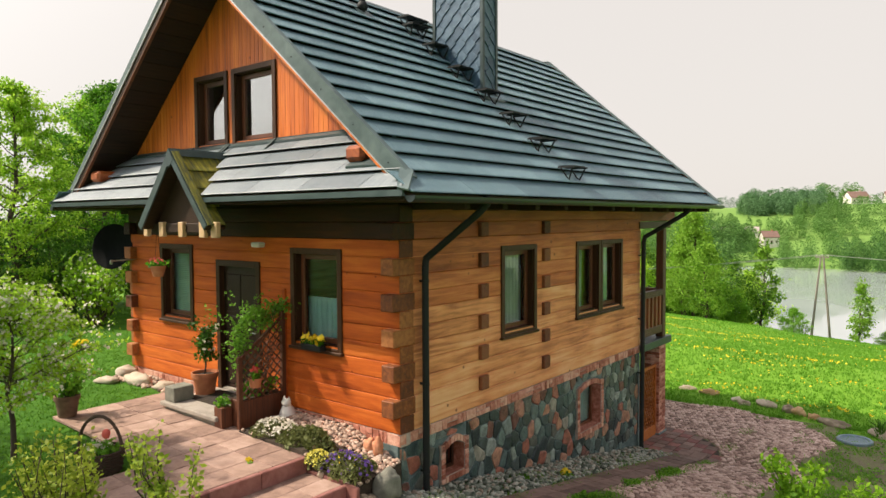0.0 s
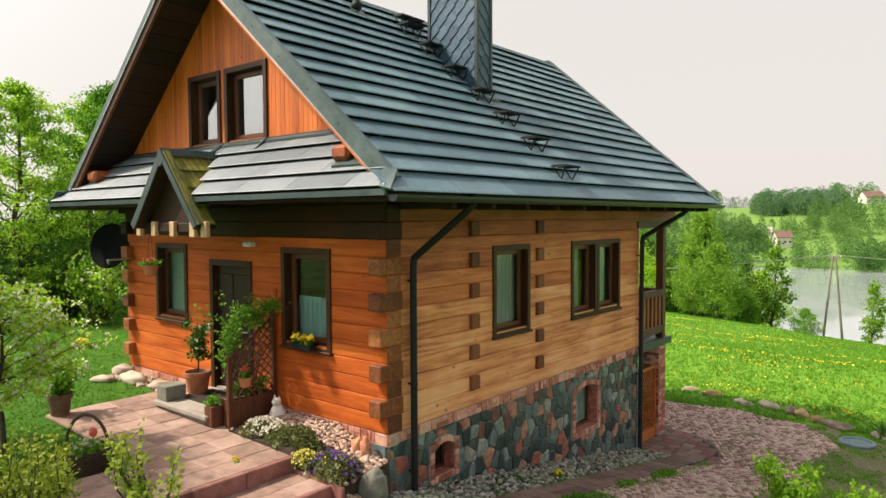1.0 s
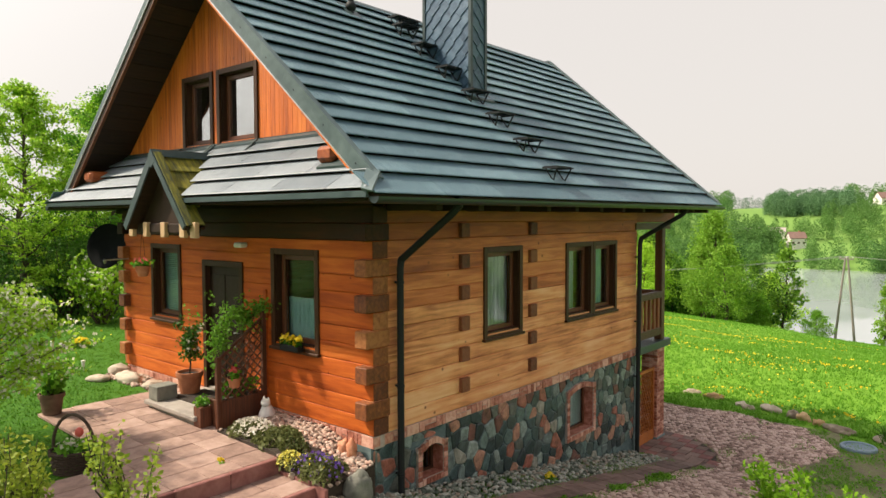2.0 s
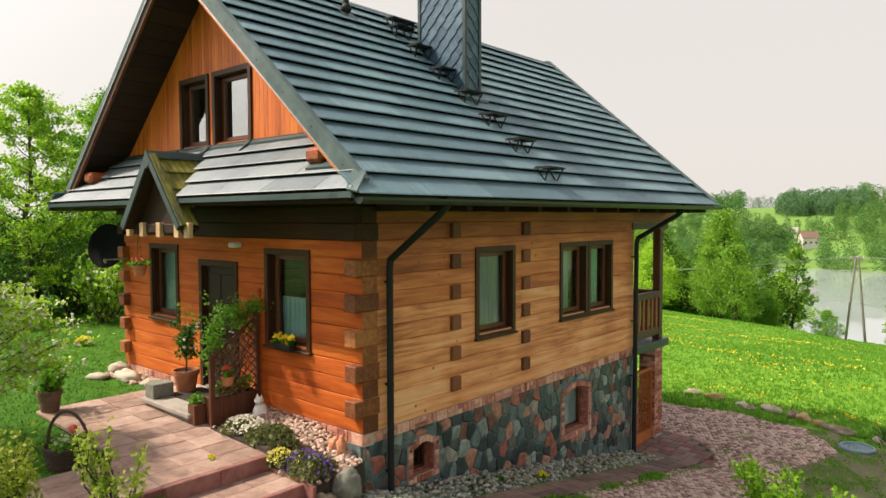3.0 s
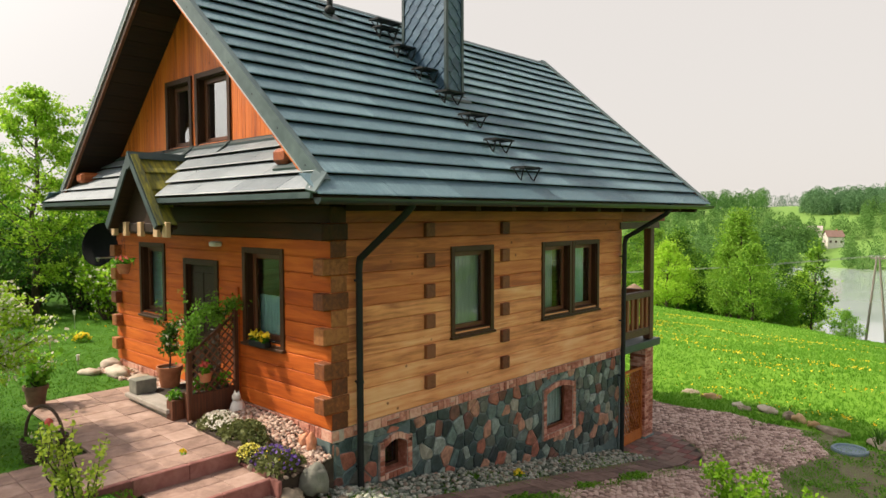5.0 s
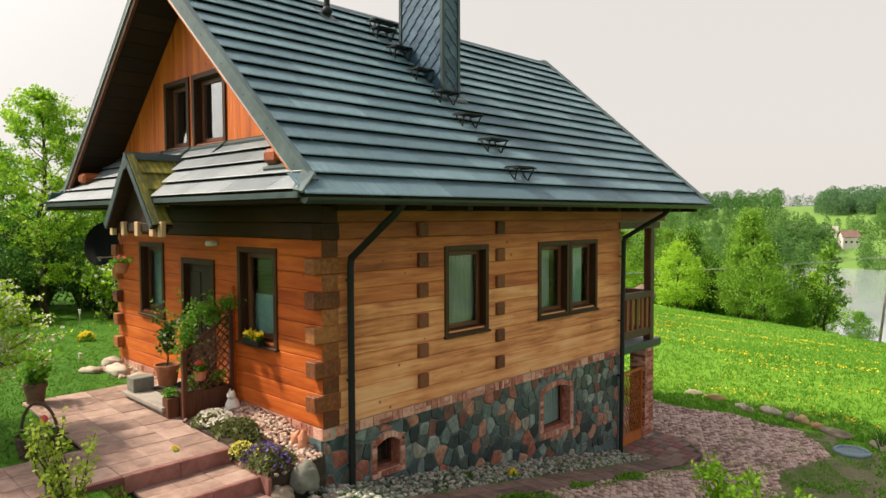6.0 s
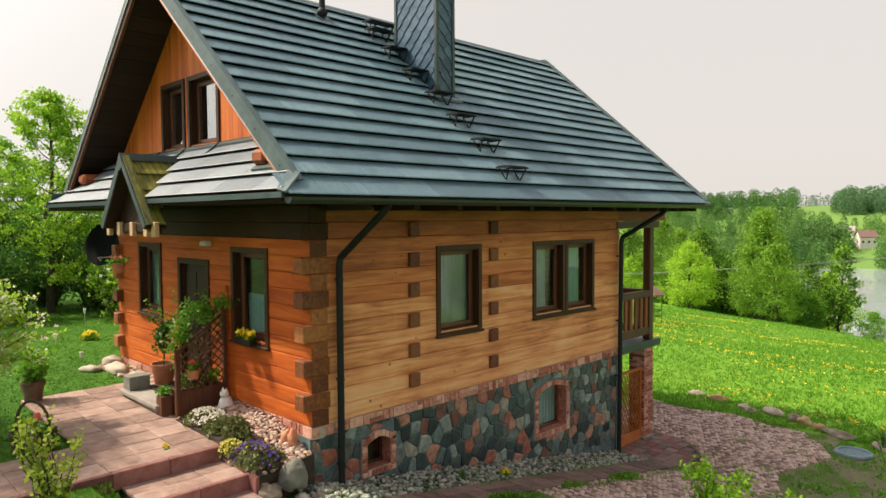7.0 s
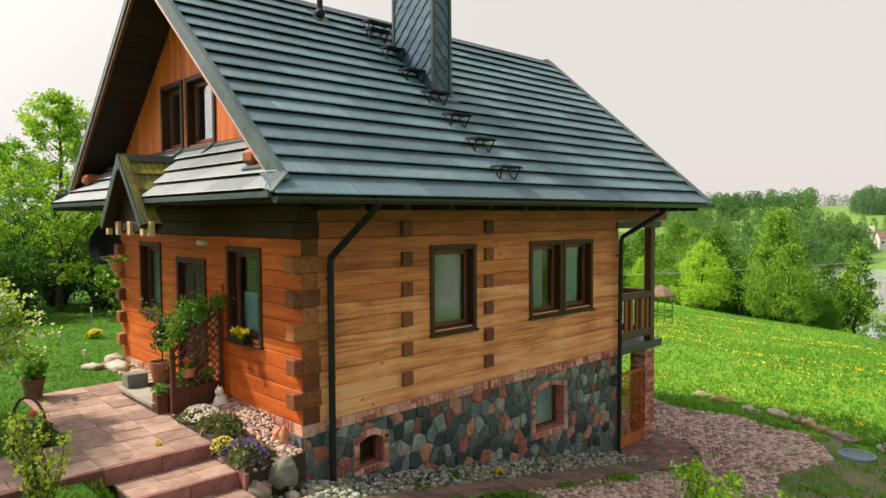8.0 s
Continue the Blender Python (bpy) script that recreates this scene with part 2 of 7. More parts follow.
M_COBBLE = mat("brown_red_cobble", [(0.17, 0.105, 0.084), (0.39, 0.262, 0.215), (0.58, 0.43, 0.365)], (1, 1, 1), 6.0, 0.85, bump=0.3, vary=0.6, island=True)
M_CONCRETE = mat("pale_concrete", [(0.22, 0.195, 0.17), (0.32, 0.285, 0.25), (0.41, 0.365, 0.32)], (1, 1, 1), 4.0, 0.9, bump=0.3)
M_BLOCK = mat("mossy_grey_block", [(0.10, 0.10, 0.085), (0.18, 0.18, 0.15), (0.26, 0.25, 0.21)], (1, 1, 1), 6.0, 0.9, bump=0.4)
M_PEBBLE = mat("river_pebble", [(0.19, 0.13, 0.10), (0.41, 0.295, 0.23), (0.58, 0.45, 0.37), (0.48, 0.28, 0.21)], (1, 1, 1), 9.0, 0.7, bump=0.25, vary=0.9, island=True, contrast=0.4)
M_GRAVEL = mat("grey_green_gravel", [(0.075, 0.095, 0.07), (0.20, 0.225, 0.18), (0.44, 0.45, 0.39), (0.27, 0.21, 0.16)], (1, 1, 1), 9.0, 0.75, bump=0.25, vary=0.9, island=True, contrast=0.4)
M_BOULDER = mat("field_boulder", [(0.22, 0.175, 0.125), (0.38, 0.31, 0.235), (0.52, 0.45, 0.36)], (1, 1, 1), 5.0, 0.85, bump=0.5, vary=0.5)
M_OCHRE = mat("ochre_field_stone", [(0.32, 0.19, 0.09), (0.48, 0.30, 0.15), (0.60, 0.42, 0.25)], (1, 1, 1), 6.0, 0.85, bump=0.5, vary=0.3)
M_REDROCK = mat("red_sandstone", [(0.32, 0.10, 0.05), (0.48, 0.19, 0.10), (0.58, 0.30, 0.18)], (1, 1, 1), 8.0, 0.8, bump=0.4)
M_TERRA = mat("terracotta", [(0.30, 0.10, 0.045), (0.44, 0.165, 0.075), (0.52, 0.23, 0.12)], (1, 1, 1), 6.0, 0.75, bump=0.15)
M_OLDPOT = mat("weathered_brown_pot", [(0.10, 0.055, 0.035), (0.17, 0.10, 0.065), (0.24, 0.16, 0.11)], (1, 1, 1), 6.0, 0.8, bump=0.2)
M_SOIL = mat("dark_soil", [(0.014, 0.010, 0.007), (0.035, 0.024, 0.016), (0.06, 0.042, 0.028)], (1, 1, 1), 8.0, 0.95, bump=0.6)
M_TRELLIS = mat("red_brown_trellis", [(0.06, 0.018, 0.008), (0.125, 0.04, 0.016), (0.18, 0.065, 0.03)], WZ, 3.0, 0.6, bump=0.15)
M_LATTICE = mat("orange_lattice", [(0.30, 0.075, 0.012), (0.46, 0.14, 0.025), (0.56, 0.20, 0.04)], WZ, 3.0, 0.55, bump=0.12)
M_BALC = mat("brown_balcony_wood", [(0.035, 0.015, 0.007), (0.075, 0.034, 0.015), (0.12, 0.06, 0.028)], WZ, 3.0, 0.55, bump=0.15)
M_BALUS = mat("red_brown_baluster", [(0.11, 0.03, 0.011), (0.19, 0.06, 0.02), (0.25, 0.09, 0.035)], WZ, 3.0, 0.55, bump=0.12)
M_PALE = mat("pale_cut_wood", [(0.42, 0.25, 0.13), (0.55, 0.36, 0.20), (0.65, 0.46, 0.28)], WZ, 3.0, 0.6, bump=0.15)
M_CURTAIN = mat("pale_teal_curtain", [(0.20, 0.34, 0.33), (0.26, 0.42, 0.41), (0.34, 0.50, 0.48)], (1, 1, 1), 3.0, 0.9, bump=0.05)
M_NET = mat("grey_net_curtain", [(0.22, 0.25, 0.26), (0.30, 0.33, 0.335), (0.40, 0.43, 0.43)], (1, 1, 1), 2.0, 0.9, bump=0.05, contrast=0.35)
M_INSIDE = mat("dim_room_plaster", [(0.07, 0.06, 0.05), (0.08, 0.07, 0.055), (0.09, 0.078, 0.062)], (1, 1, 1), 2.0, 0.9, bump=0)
M_PANE = glass("window_glass", (0.9, 0.97, 0.95), 1.48)
M_PANE_DIM = glass("front_window_glass", (0.9, 0.97, 0.95), 1.36)
M_PANE_HIGH = glass("reflecting_gable_glass", (0.85, 0.95, 0.93), 2.9)
M_WHITE = mat("white_glazed_ceramic", [(0.60, 0.57, 0.52), (0.72, 0.69, 0.64), (0.80, 0.78, 0.74)], (1, 1, 1), 6.0, 0.5, bump=0.1)
M_BARK = mat("grey_brown_bark", [(0.03, 0.022, 0.016), (0.07, 0.052, 0.038), (0.12, 0.095, 0.07)], (6, 6, 1.2), 4.0, 0.9, bump=0.6)
M_POLE = mat("grey_pole", [(0.16, 0.14, 0.13), (0.24, 0.21, 0.19), (0.3, 0.27, 0.25)], (4, 4, 0.6), 4.0, 0.85, bump=0.3)
M_WICKER = mat("dark_wicker", [(0.02, 0.012, 0.008), (0.05, 0.03, 0.018), (0.085, 0.052, 0.032)], (8, 8, 20), 4.0, 0.8, bump=0.5)
M_LIME = leaf("spring_leaf", [(0.11, 0.26, 0.010), (0.22, 0.43, 0.022), (0.40, 0.62, 0.055)], 0.5)
M_GREEN = leaf("green_leaf", [(0.04, 0.145, 0.008), (0.095, 0.265, 0.016), (0.19, 0.41, 0.035)], 0.5)
M_DEEP = leaf("deep_green_leaf", [(0.024, 0.085, 0.011), (0.055, 0.155, 0.016), (0.11, 0.25, 0.03)], 0.4)
# distance haze is mixed into these far leaf greens
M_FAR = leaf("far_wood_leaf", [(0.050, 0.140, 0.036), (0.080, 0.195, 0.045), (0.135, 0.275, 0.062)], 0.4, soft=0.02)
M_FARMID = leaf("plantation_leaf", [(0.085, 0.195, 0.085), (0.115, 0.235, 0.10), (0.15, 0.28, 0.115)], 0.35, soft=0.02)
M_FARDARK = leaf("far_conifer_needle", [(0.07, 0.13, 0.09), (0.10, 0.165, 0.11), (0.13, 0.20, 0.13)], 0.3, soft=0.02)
M_BLOSSOM = leaf("blossom_petal", [(0.60, 0.55, 0.46), (0.76, 0.71, 0.62), (0.87, 0.83, 0.76)], 0.5)
M_YELLOW = leaf("yellow_petal", [(0.62, 0.40, 0.01), (0.78, 0.56, 0.02), (0.88, 0.70, 0.05)], 0.3)
M_LEMON = leaf("lemon_petal", [(0.55, 0.50, 0.06), (0.70, 0.64, 0.10), (0.82, 0.76, 0.22)], 0.3)
M_GOLD = leaf("golden_leaf", [(0.045, 0.095, 0.008), (0.115, 0.185, 0.014), (0.27, 0.33, 0.035)], 0.4)
M_WOOD = leaf("lakeside_leaf", [(0.022, 0.085, 0.009), (0.075, 0.20, 0.017), (0.21, 0.39, 0.036)], 0.4)
M_DISH = mat("matt_black_dish", [(0.004, 0.005, 0.006), (0.007, 0.008, 0.009), (0.012, 0.013, 0.014)], (1, 1, 1), 5.0, 0.9, bump=0.03, spec=0.1)
M_ROSE = leaf("young_rose_leaf", [(0.085, 0.15, 0.012), (0.18, 0.28, 0.022), (0.33, 0.42, 0.05)], 0.45)
M_VINE = leaf("climber_leaf", [(0.030, 0.105, 0.008), (0.070, 0.20, 0.014), (0.15, 0.33, 0.03)], 0.4)
M_PURPLE = leaf("violet_petal", [(0.06, 0.03, 0.16), (0.12, 0.06, 0.28), (0.2, 0.12, 0.4)], 0.3)
M_RED = leaf("red_petal", [(0.5, 0.03, 0.03), (0.65, 0.06, 0.05), (0.7, 0.15, 0.12)], 0.3)
M_OLIVE = leaf("dusky_bed_leaf", [(0.05, 0.075, 0.02), (0.10, 0.12, 0.035), (0.16, 0.18, 0.06)], 0.3)
M_BLADE = leaf("grass_blade", [(0.075, 0.225, 0.013), (0.112, 0.290, 0.020), (0.160, 0.355, 0.032)], 0.5, soft=0.25)
# lawn blades, darkened to hold some of the tree shade
M_LAWN = leaf("lawn_blade", [(0.022, 0.088, 0.003), (0.045, 0.145, 0.005), (0.095, 0.22, 0.010)], 0.45, soft=0.25)


def grass_ground():
    """Lawn and meadow green, yellower on the crest, with bare brown patches where the yard begins."""
    m = bpy.data.materials.new("meadow_ground")
    m.use_nodes = True
    n, l = links_of(m)
    b = n["Principled BSDF"]
    tc = n.new("ShaderNodeTexCoord")
    prev = None
    for scale, cols in ((0.12, [(0.085, 0.205, 0.010), (0.135, 0.285, 0.018), (0.205, 0.36, 0.032)]), (2.3, [(0.055, 0.165, 0.008), (0.120, 0.275, 0.016), (0.20, 0.365, 0.032)]), (14.0, [(0.055, 0.16, 0.008), (0.12, 0.27, 0.016), (0.21, 0.37, 0.036)])):
        no = n.new("ShaderNodeTexNoise")
        no.inputs["Scale"].default_value, no.inputs["Detail"].default_value = scale, 6.0
        l.new(tc.outputs["Object"], no.inputs["Vector"])
        ramp = n.new("ShaderNodeValToRGB")
        for i, c in enumerate(cols):
            p = 0.32 + 0.18 * i
            e = ramp.color_ramp.elements[i] if i < 2 else ramp.color_ramp.elements.new(p)
            e.position, e.color = p, (*c, 1)
        l.new(no.outputs[0], ramp.inputs[0])
        if prev is None:
            prev = ramp.outputs[0]
        else:
            mx = n.new("ShaderNodeMix")
            mx.data_type = "RGBA"
            mx.inputs[0].default_value = 0.45
            l.new(prev, mx.inputs[6])
            l.new(ramp.outputs[0], mx.inputs[7])
            prev = mx.outputs[2]
    # mown house lawn: deeper green than the meadow below it, tree shade mixed in
    spl = n.new("ShaderNodeSeparateXYZ")
    l.new(tc.outputs["Object"], spl.inputs[0])
    lawn = n.new("ShaderNodeMapRange")
    lawn.inputs[1].default_value, lawn.inputs[2].default_value = 6.0, 9.0
    lawn.inputs[3].default_value, lawn.inputs[4].default_value = 0.75, 0.0
    l.new(spl.outputs[1], lawn.inputs[0])
    lx = n.new("ShaderNodeMix")
    lx.data_type, lx.blend_type = "RGBA", "MULTIPLY"
    l.new(lawn.outputs[0], lx.inputs[0])
    l.new(prev, lx.inputs[6])
    lx.inputs[7].default_value = (0.15, 0.33, 0.12, 1)
    prev = lx.outputs[2]
    # distance haze painted into the far hillside: a paler, cooler green
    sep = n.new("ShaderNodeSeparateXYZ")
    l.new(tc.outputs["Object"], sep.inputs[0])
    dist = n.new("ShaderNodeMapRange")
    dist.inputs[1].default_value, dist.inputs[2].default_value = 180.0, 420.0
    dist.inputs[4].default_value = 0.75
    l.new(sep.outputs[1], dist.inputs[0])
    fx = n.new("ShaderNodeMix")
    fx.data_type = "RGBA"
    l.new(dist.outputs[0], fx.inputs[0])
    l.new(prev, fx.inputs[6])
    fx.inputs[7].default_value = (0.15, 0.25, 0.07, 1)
    l.new(fx.outputs[2], b.inputs["Base Color"])
    b.inputs["Roughness"].default_value = 0.9
    b.inputs["Specular IOR Level"].default_value = 0.2
    bp = n.new("ShaderNodeBump")
    bp.inputs["Strength"].default_value, bp.inputs["Distance"].default_value = 0.5, 0.08
    l.new(no.outputs[0], bp.inputs["Height"])
    l.new(bp.outputs[0], b.inputs["Normal"])
    return m


M_GRASS = grass_ground()
M_WATER = bpy.data.materials.new("lake_water")
M_WATER.use_nodes = True
_b = M_WATER.node_tree.nodes["Principled BSDF"]
_b.inputs["Base Color"].default_value = (0.33, 0.37, 0.38, 1)
_wp = M_WATER.node_tree.nodes.new("ShaderNodeTexNoise")
_wp.inputs["Scale"].default_value, _wp.inputs["Detail"].default_value = 0.022, 2.0
_wr = M_WATER.node_tree.nodes.new("ShaderNodeMapRange")
_wr.inputs[1].default_value, _wr.inputs[2].default_value = 0.42, 0.58
_wr.inputs[3].default_value, _wr.inputs[4].default_value = 0.03, 0.13
_wt = M_WATER.node_tree.nodes.new("ShaderNodeTexCoord")
M_WATER.node_tree.links.new(_wt.outputs["Object"], _wp.inputs["Vector"])
M_WATER.node_tree.links.new(_wp.outputs[0], _wr.inputs[0])
M_WATER.node_tree.links.new(_wr.outputs[0], _b.inputs["Roughness"])
_b.inputs["IOR"].default_value = 2.6
_b.inputs["Specular IOR Level"].default_value = 0.8
_wn = M_WATER.node_tree.nodes.new("ShaderNodeTexNoise")
_wn.inputs["Scale"].default_value = 0.8
_wb = M_WATER.node_tree.nodes.new("ShaderNodeBump")
_wb.inputs["Strength"].default_value, _wb.inputs["Distance"].default_value = 0.006, 0.02
M_WATER.node_tree.links.new(_wn.outputs[0], _wb.inputs["Height"])
M_WATER.node_tree.links.new(_wb.outputs[0], _b.inputs["Normal"])


# ---- building blocks ----
class Shape:
    """A mesh in the making: lists of corners and faces."""

    def __init__(self):
        self.v, self.f = [], []

    def add(self, verts, faces):
        k = len(self.v)
        self.v += [tuple(p) for p in verts]
        self.f += [tuple(i + k for i in q) for q in faces]
        return self

    def box(self, x0, x1, y0, y1, z0, z1, c=0.0):
        x0, x1, y0, y1, z0, z1 = min(x0, x1), max(x0, x1), min(y0, y1), max(y0, y1), min(z0, z1), max(z0, z1)
        c = min(c, (x1 - x0) * 0.4, (y1 - y0) * 0.4, (z1 - z0) * 0.4)
        if c <= 0:
            return self.add([(x, y, z) for x in (x0, x1) for y in (y0, y1) for z in (z0, z1)],
                            [(0, 1, 3, 2), (4, 6, 7, 5), (0, 4, 5, 1), (2, 3, 7, 6), (0, 2, 6, 4), (1, 5, 7, 3)])
        bm = bmesh.new()
        bmesh.ops.create_cube(bm, size=1.0)
        for v in bm.verts:
            v.co = ((x0 + x1) / 2 + v.co.x * (x1 - x0), (y0 + y1) / 2 + v.co.y * (y1 - y0), (z0 + z1) / 2 + v.co.z * (z1 - z0))
        bmesh.ops.bevel(bm, geom=bm.edges[:], offset=c, segments=1, affect="EDGES")
        bm.verts.index_update()
        self.add([v.co[:] for v in bm.verts], [[v.index for v in f.verts] for f in bm.faces])
        bm.free()
        return self

    def tube(self, p0, p1, r0, r1=None, n=10, caps=True):
        r1 = r0 if r1 is None else r1
        p0, p1 = Vector(p0), Vector(p1)
        q = (p1 - p0).to_track_quat("Z", "Y")
        ring = [q @ Vector((math.cos(2 * math.pi * i / n), math.sin(2 * math.pi * i / n), 0)) for i in range(n)]
        verts = [p0 + d * r0 for d in ring] + [p1 + d * r1 for d in ring]
        faces = [(i, (i + 1) % n, n + (i + 1) % n, n + i) for i in range(n)]
        if caps:
            faces += [tuple(range(n - 1, -1, -1)), tuple(range(n, 2 * n))]
        return self.add(verts, faces)

    def pipe(self, pts, r, n=10):
        for a, b in zip(pts, pts[1:]):
            self.tube(a, b, r, r, n)
        for p in pts[1:-1]:
            self.ball(p, (r * 1.02,) * 3, 8, 6)
        return self

    def sweep(self, pts, r, n=6):
        """One unbroken tube along a line of points."""
        ps = [Vector(p) for p in pts]
        verts, k = [], len(ps)
        for i, p in enumerate(ps):
            q = (ps[min(i + 1, k - 1)] - ps[max(i - 1, 0)]).to_track_quat("Z", "Y")
            verts += [p + q @ Vector((r * math.cos(2 * math.pi * j / n), r * math.sin(2 * math.pi * j / n), 0)) for j in range(n)]
        return self.add(verts, [(i * n + j, i * n + (j + 1) % n, (i + 1) * n + (j + 1) % n, (i + 1) * n + j) for i in range(k - 1) for j in range(n)])

    def ball(self, c, r, seg=10, rings=7, rough=0.0, seed=0, flat=None):
        rng = random.Random(seed)
        verts, faces = [], []
        for j in range(rings + 1):
            th = math.pi * j / rings
            for i in range(seg):
                ph = 2 * math.pi * i / seg
                k = 1 + rough * (rng.random() - 0.5)
                z = math.cos(th) * k
                if flat is not None:
                    z = max(z, flat)
                verts.append((c[0] + r[0] * k * math.sin(th) * math.cos(ph), c[1] + r[1] * k * math.sin(th) * math.sin(ph), c[2] + r[2] * z))
        for j in range(rings):
            for i in range(seg):
                faces.append((j * seg + i, (j + 1) * seg + i, (j + 1) * seg + (i + 1) % seg, j * seg + (i + 1) % seg))
        return self.add(verts, faces)

    def lathe(self, c, profile, n=20):
        """profile: (radius, height) from the foot up."""
        verts = [(c[0] + r * math.cos(2 * math.pi * i / n), c[1] + r * math.sin(2 * math.pi * i / n), c[2] + h) for r, h in profile for i in range(n)]
        faces = [(j * n + i, j * n + (i + 1) % n, (j + 1) * n + (i + 1) % n, (j + 1) * n + i) for j in range(len(profile) - 1) for i in range(n)]
        return self.add(verts, faces)

    def prism(self, poly, depth):
        """A flat polygon, given in space, thickened by the vector depth."""
        n = len(poly)
        d = Vector(depth)
        verts = [Vector(p) for p in poly] + [Vector(p) + d for p in poly]
        return self.add(verts, [tuple(range(n)), tuple(range(2 * n - 1, n - 1, -1))] + [(i, n + i, n + (i + 1) % n, (i + 1) % n) for i in range(n)])

    def mesh(self, name, smooth=False):
        me = bpy.data.meshes.new(name)
        me.from_pydata(self.v, [], self.f)
        me.update()
        bm = bmesh.new()
        bm.from_mesh(me)
        bmesh.ops.recalc_face_normals(bm, faces=bm.faces[:])
        bm.to_mesh(me)
        bm.free()
        if smooth:
            me.polygons.foreach_set("use_smooth", [True] * len(me.polygons))
        return me


def part(name, shape, material, parent=None, label="", smooth=False):
    """One mesh object under a thing or a part. shape: a Shape or a ready mesh."""
    me = shape.mesh(name, smooth) if isinstance(shape, Shape) else shape
    if material and not me.materials:
        me.materials.append(material)
    ob = new(name, me)
    ob.parent = parent
    return tagged(ob, label) if label else ob


def thing(name, label, category, at=(0, 0, 0), group="", kind=""):
    ob = new(name)
    ob.location = at
    ob.empty_display_size = 0.1
    return tagged(ob, label, category, group, kind)


def solid(name, shape, material, label, category, group="", kind="", smooth=False):
    return tagged(part(name, shape, material, None, "", smooth), label, category, group, kind)


def holes(u0, u1, v0, v1, cut):
    """The rectangle less the rectangles in cut, as a list of rectangles."""
    vs = sorted({v0, v1, *[min(max(c, v0), v1) for h in cut for c in h[2:]]})
    out = []
    for a, b in zip(vs, vs[1:]):
        if b - a < 1e-4:
            continue
        m, u = (a + b) / 2, u0
        for h in sorted(h for h in cut if h[2] < m < h[3]):
            if h[0] > u:
                out.append((u, min(h[0], u1), a, b))
            u = max(u, h[1])
        if u < u1 - 1e-4:
            out.append((u, u1, a, b))
    return [r for r in out if r[1] - r[0] > 1e-3]

# ---- the ground: one sheet out to the horizon, with the lake lying in it ----
def step01(a, b, v):
    t = np.clip((v - a) / (b - a), 0, 1)
    return t * t * (3 - 2 * t)


LAKE = -25.0


def ground_height(x, y):
    x, y = np.asarray(x, float), np.asarray(y, float)
    side = -0.52 - 0.187 * np.clip(y, 0, 8.05)
    q = step01(2.25, 2.75, -y)
    wx = np.maximum(step01(-1.25 + 1.9 * q, -0.35 + 5.5 * q, x), step01(0.4, 3.0, y))
    near = (0.03 + 0.045 * np.clip(-1.8 - x, 0, 3.2)) * (1 - wx) + side * wx
    left = 0.174 - 2.0 * step01(4, 16, y) + 0.02 * np.clip(-20 - x, 0, 60)
    lx = step01(-10.5, -7.0, x)
    z = left * (1 - lx) + near * lx
    d = np.clip(y - 13.5, 0, 48)
    over = np.clip(y - 61.5, 0, None)
    z = z - 0.066 * d - 0.00085 * d * d - 0.205 * np.clip(over, 0, 112)
    z = z - 0.055 * np.clip(x + 14, -40, 40) * step01(14, 60, y)
    z = z + 0.35 * step01(14, 22, y) * np.exp(-((y - 20) / 9) ** 2)
    z = np.where(y > 61, np.maximum(z, LAKE - 1.5), z)
    far = step01(380, 560, y)
    z = z * (1 - far) + (8.0 + 0.018 * np.clip(x + 200, -300, 400) + 0.012 * np.clip(y - 470, 0, 400)) * far
    return z


def gz(x, y):
    return float(ground_height(x, y))


def axis(lo, fine_lo, fine_hi, hi, fine, grow):
    a = list(np.arange(fine_lo, fine_hi + 1e-6, fine))
    s, v = fine, a[-1]
    while v < hi:
        s *= grow
        v += s
        a.append(v)
    s, v = fine, a[0]
    while v > lo:
        s *= grow
        v -= s
        a.insert(0, v)
    return np.array(a)


gx, gy = axis(-1600, -16, 8, 1600, 0.3, 1.08), axis(-400, -8, 18, 3000, 0.3, 1.045)
X, Y = np.meshgrid(gx, gy)
Z = ground_height(X, Y)
me = bpy.data.meshes.new("ground")
nx = len(gx)
me.from_pydata(np.stack([X, Y, Z], -1).reshape(-1, 3).tolist(), [],
               [(j * nx + i, j * nx + i + 1, (j + 1) * nx + i + 1, (j + 1) * nx + i) for j in range(len(gy) - 1) for i in range(nx - 1)])
me.polygons.foreach_set("use_smooth", [True] * len(me.polygons))
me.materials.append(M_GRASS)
tagged(new("ground", me), "bright green lawn and sloping spring meadow", "ground", kind="structure")

lake = Shape()
lake.add([(-700, 110, LAKE), (400, 110, LAKE), (400, 520, LAKE), (-700, 520, LAKE)], [(0, 1, 2, 3)])
solid("lake", lake, M_WATER, "calm pale lake reflecting the bright sky", "lake", kind="structure")

# ---- the log house ----
# side wall: plane x = 0, facing +x; front wall: plane y = 0, facing -y
W, LEN, RIDGE = 7.04, 7.9, -3.52
LOG0, LOGH, ROWS_N = 0.299, 0.234, 13
EAVE_X, EAVE_Z, TAN = 1.0, 3.465, 0.855
RISE = math.atan(TAN)
Y_RAKE, Y_FAR = -0.76, 9.98
house = thing("log_house", "orange-stained log house with grey roof on a fieldstone base", "house")


def roof_z(x):
    return EAVE_Z + TAN * (EAVE_X - RIDGE - abs(x - RIDGE))


def side(u, z, d):
    return (d, u, z)


def front(u, z, d):
    return (u, -d, z)


def slab(shape, P, u0, u1, z0, z1, d0, d1, c=0.0):
    a, b = P(u0, z0, d0), P(u1, z1, d1)
    return shape.box(a[0], b[0], a[1], b[1], a[2], b[2], c)


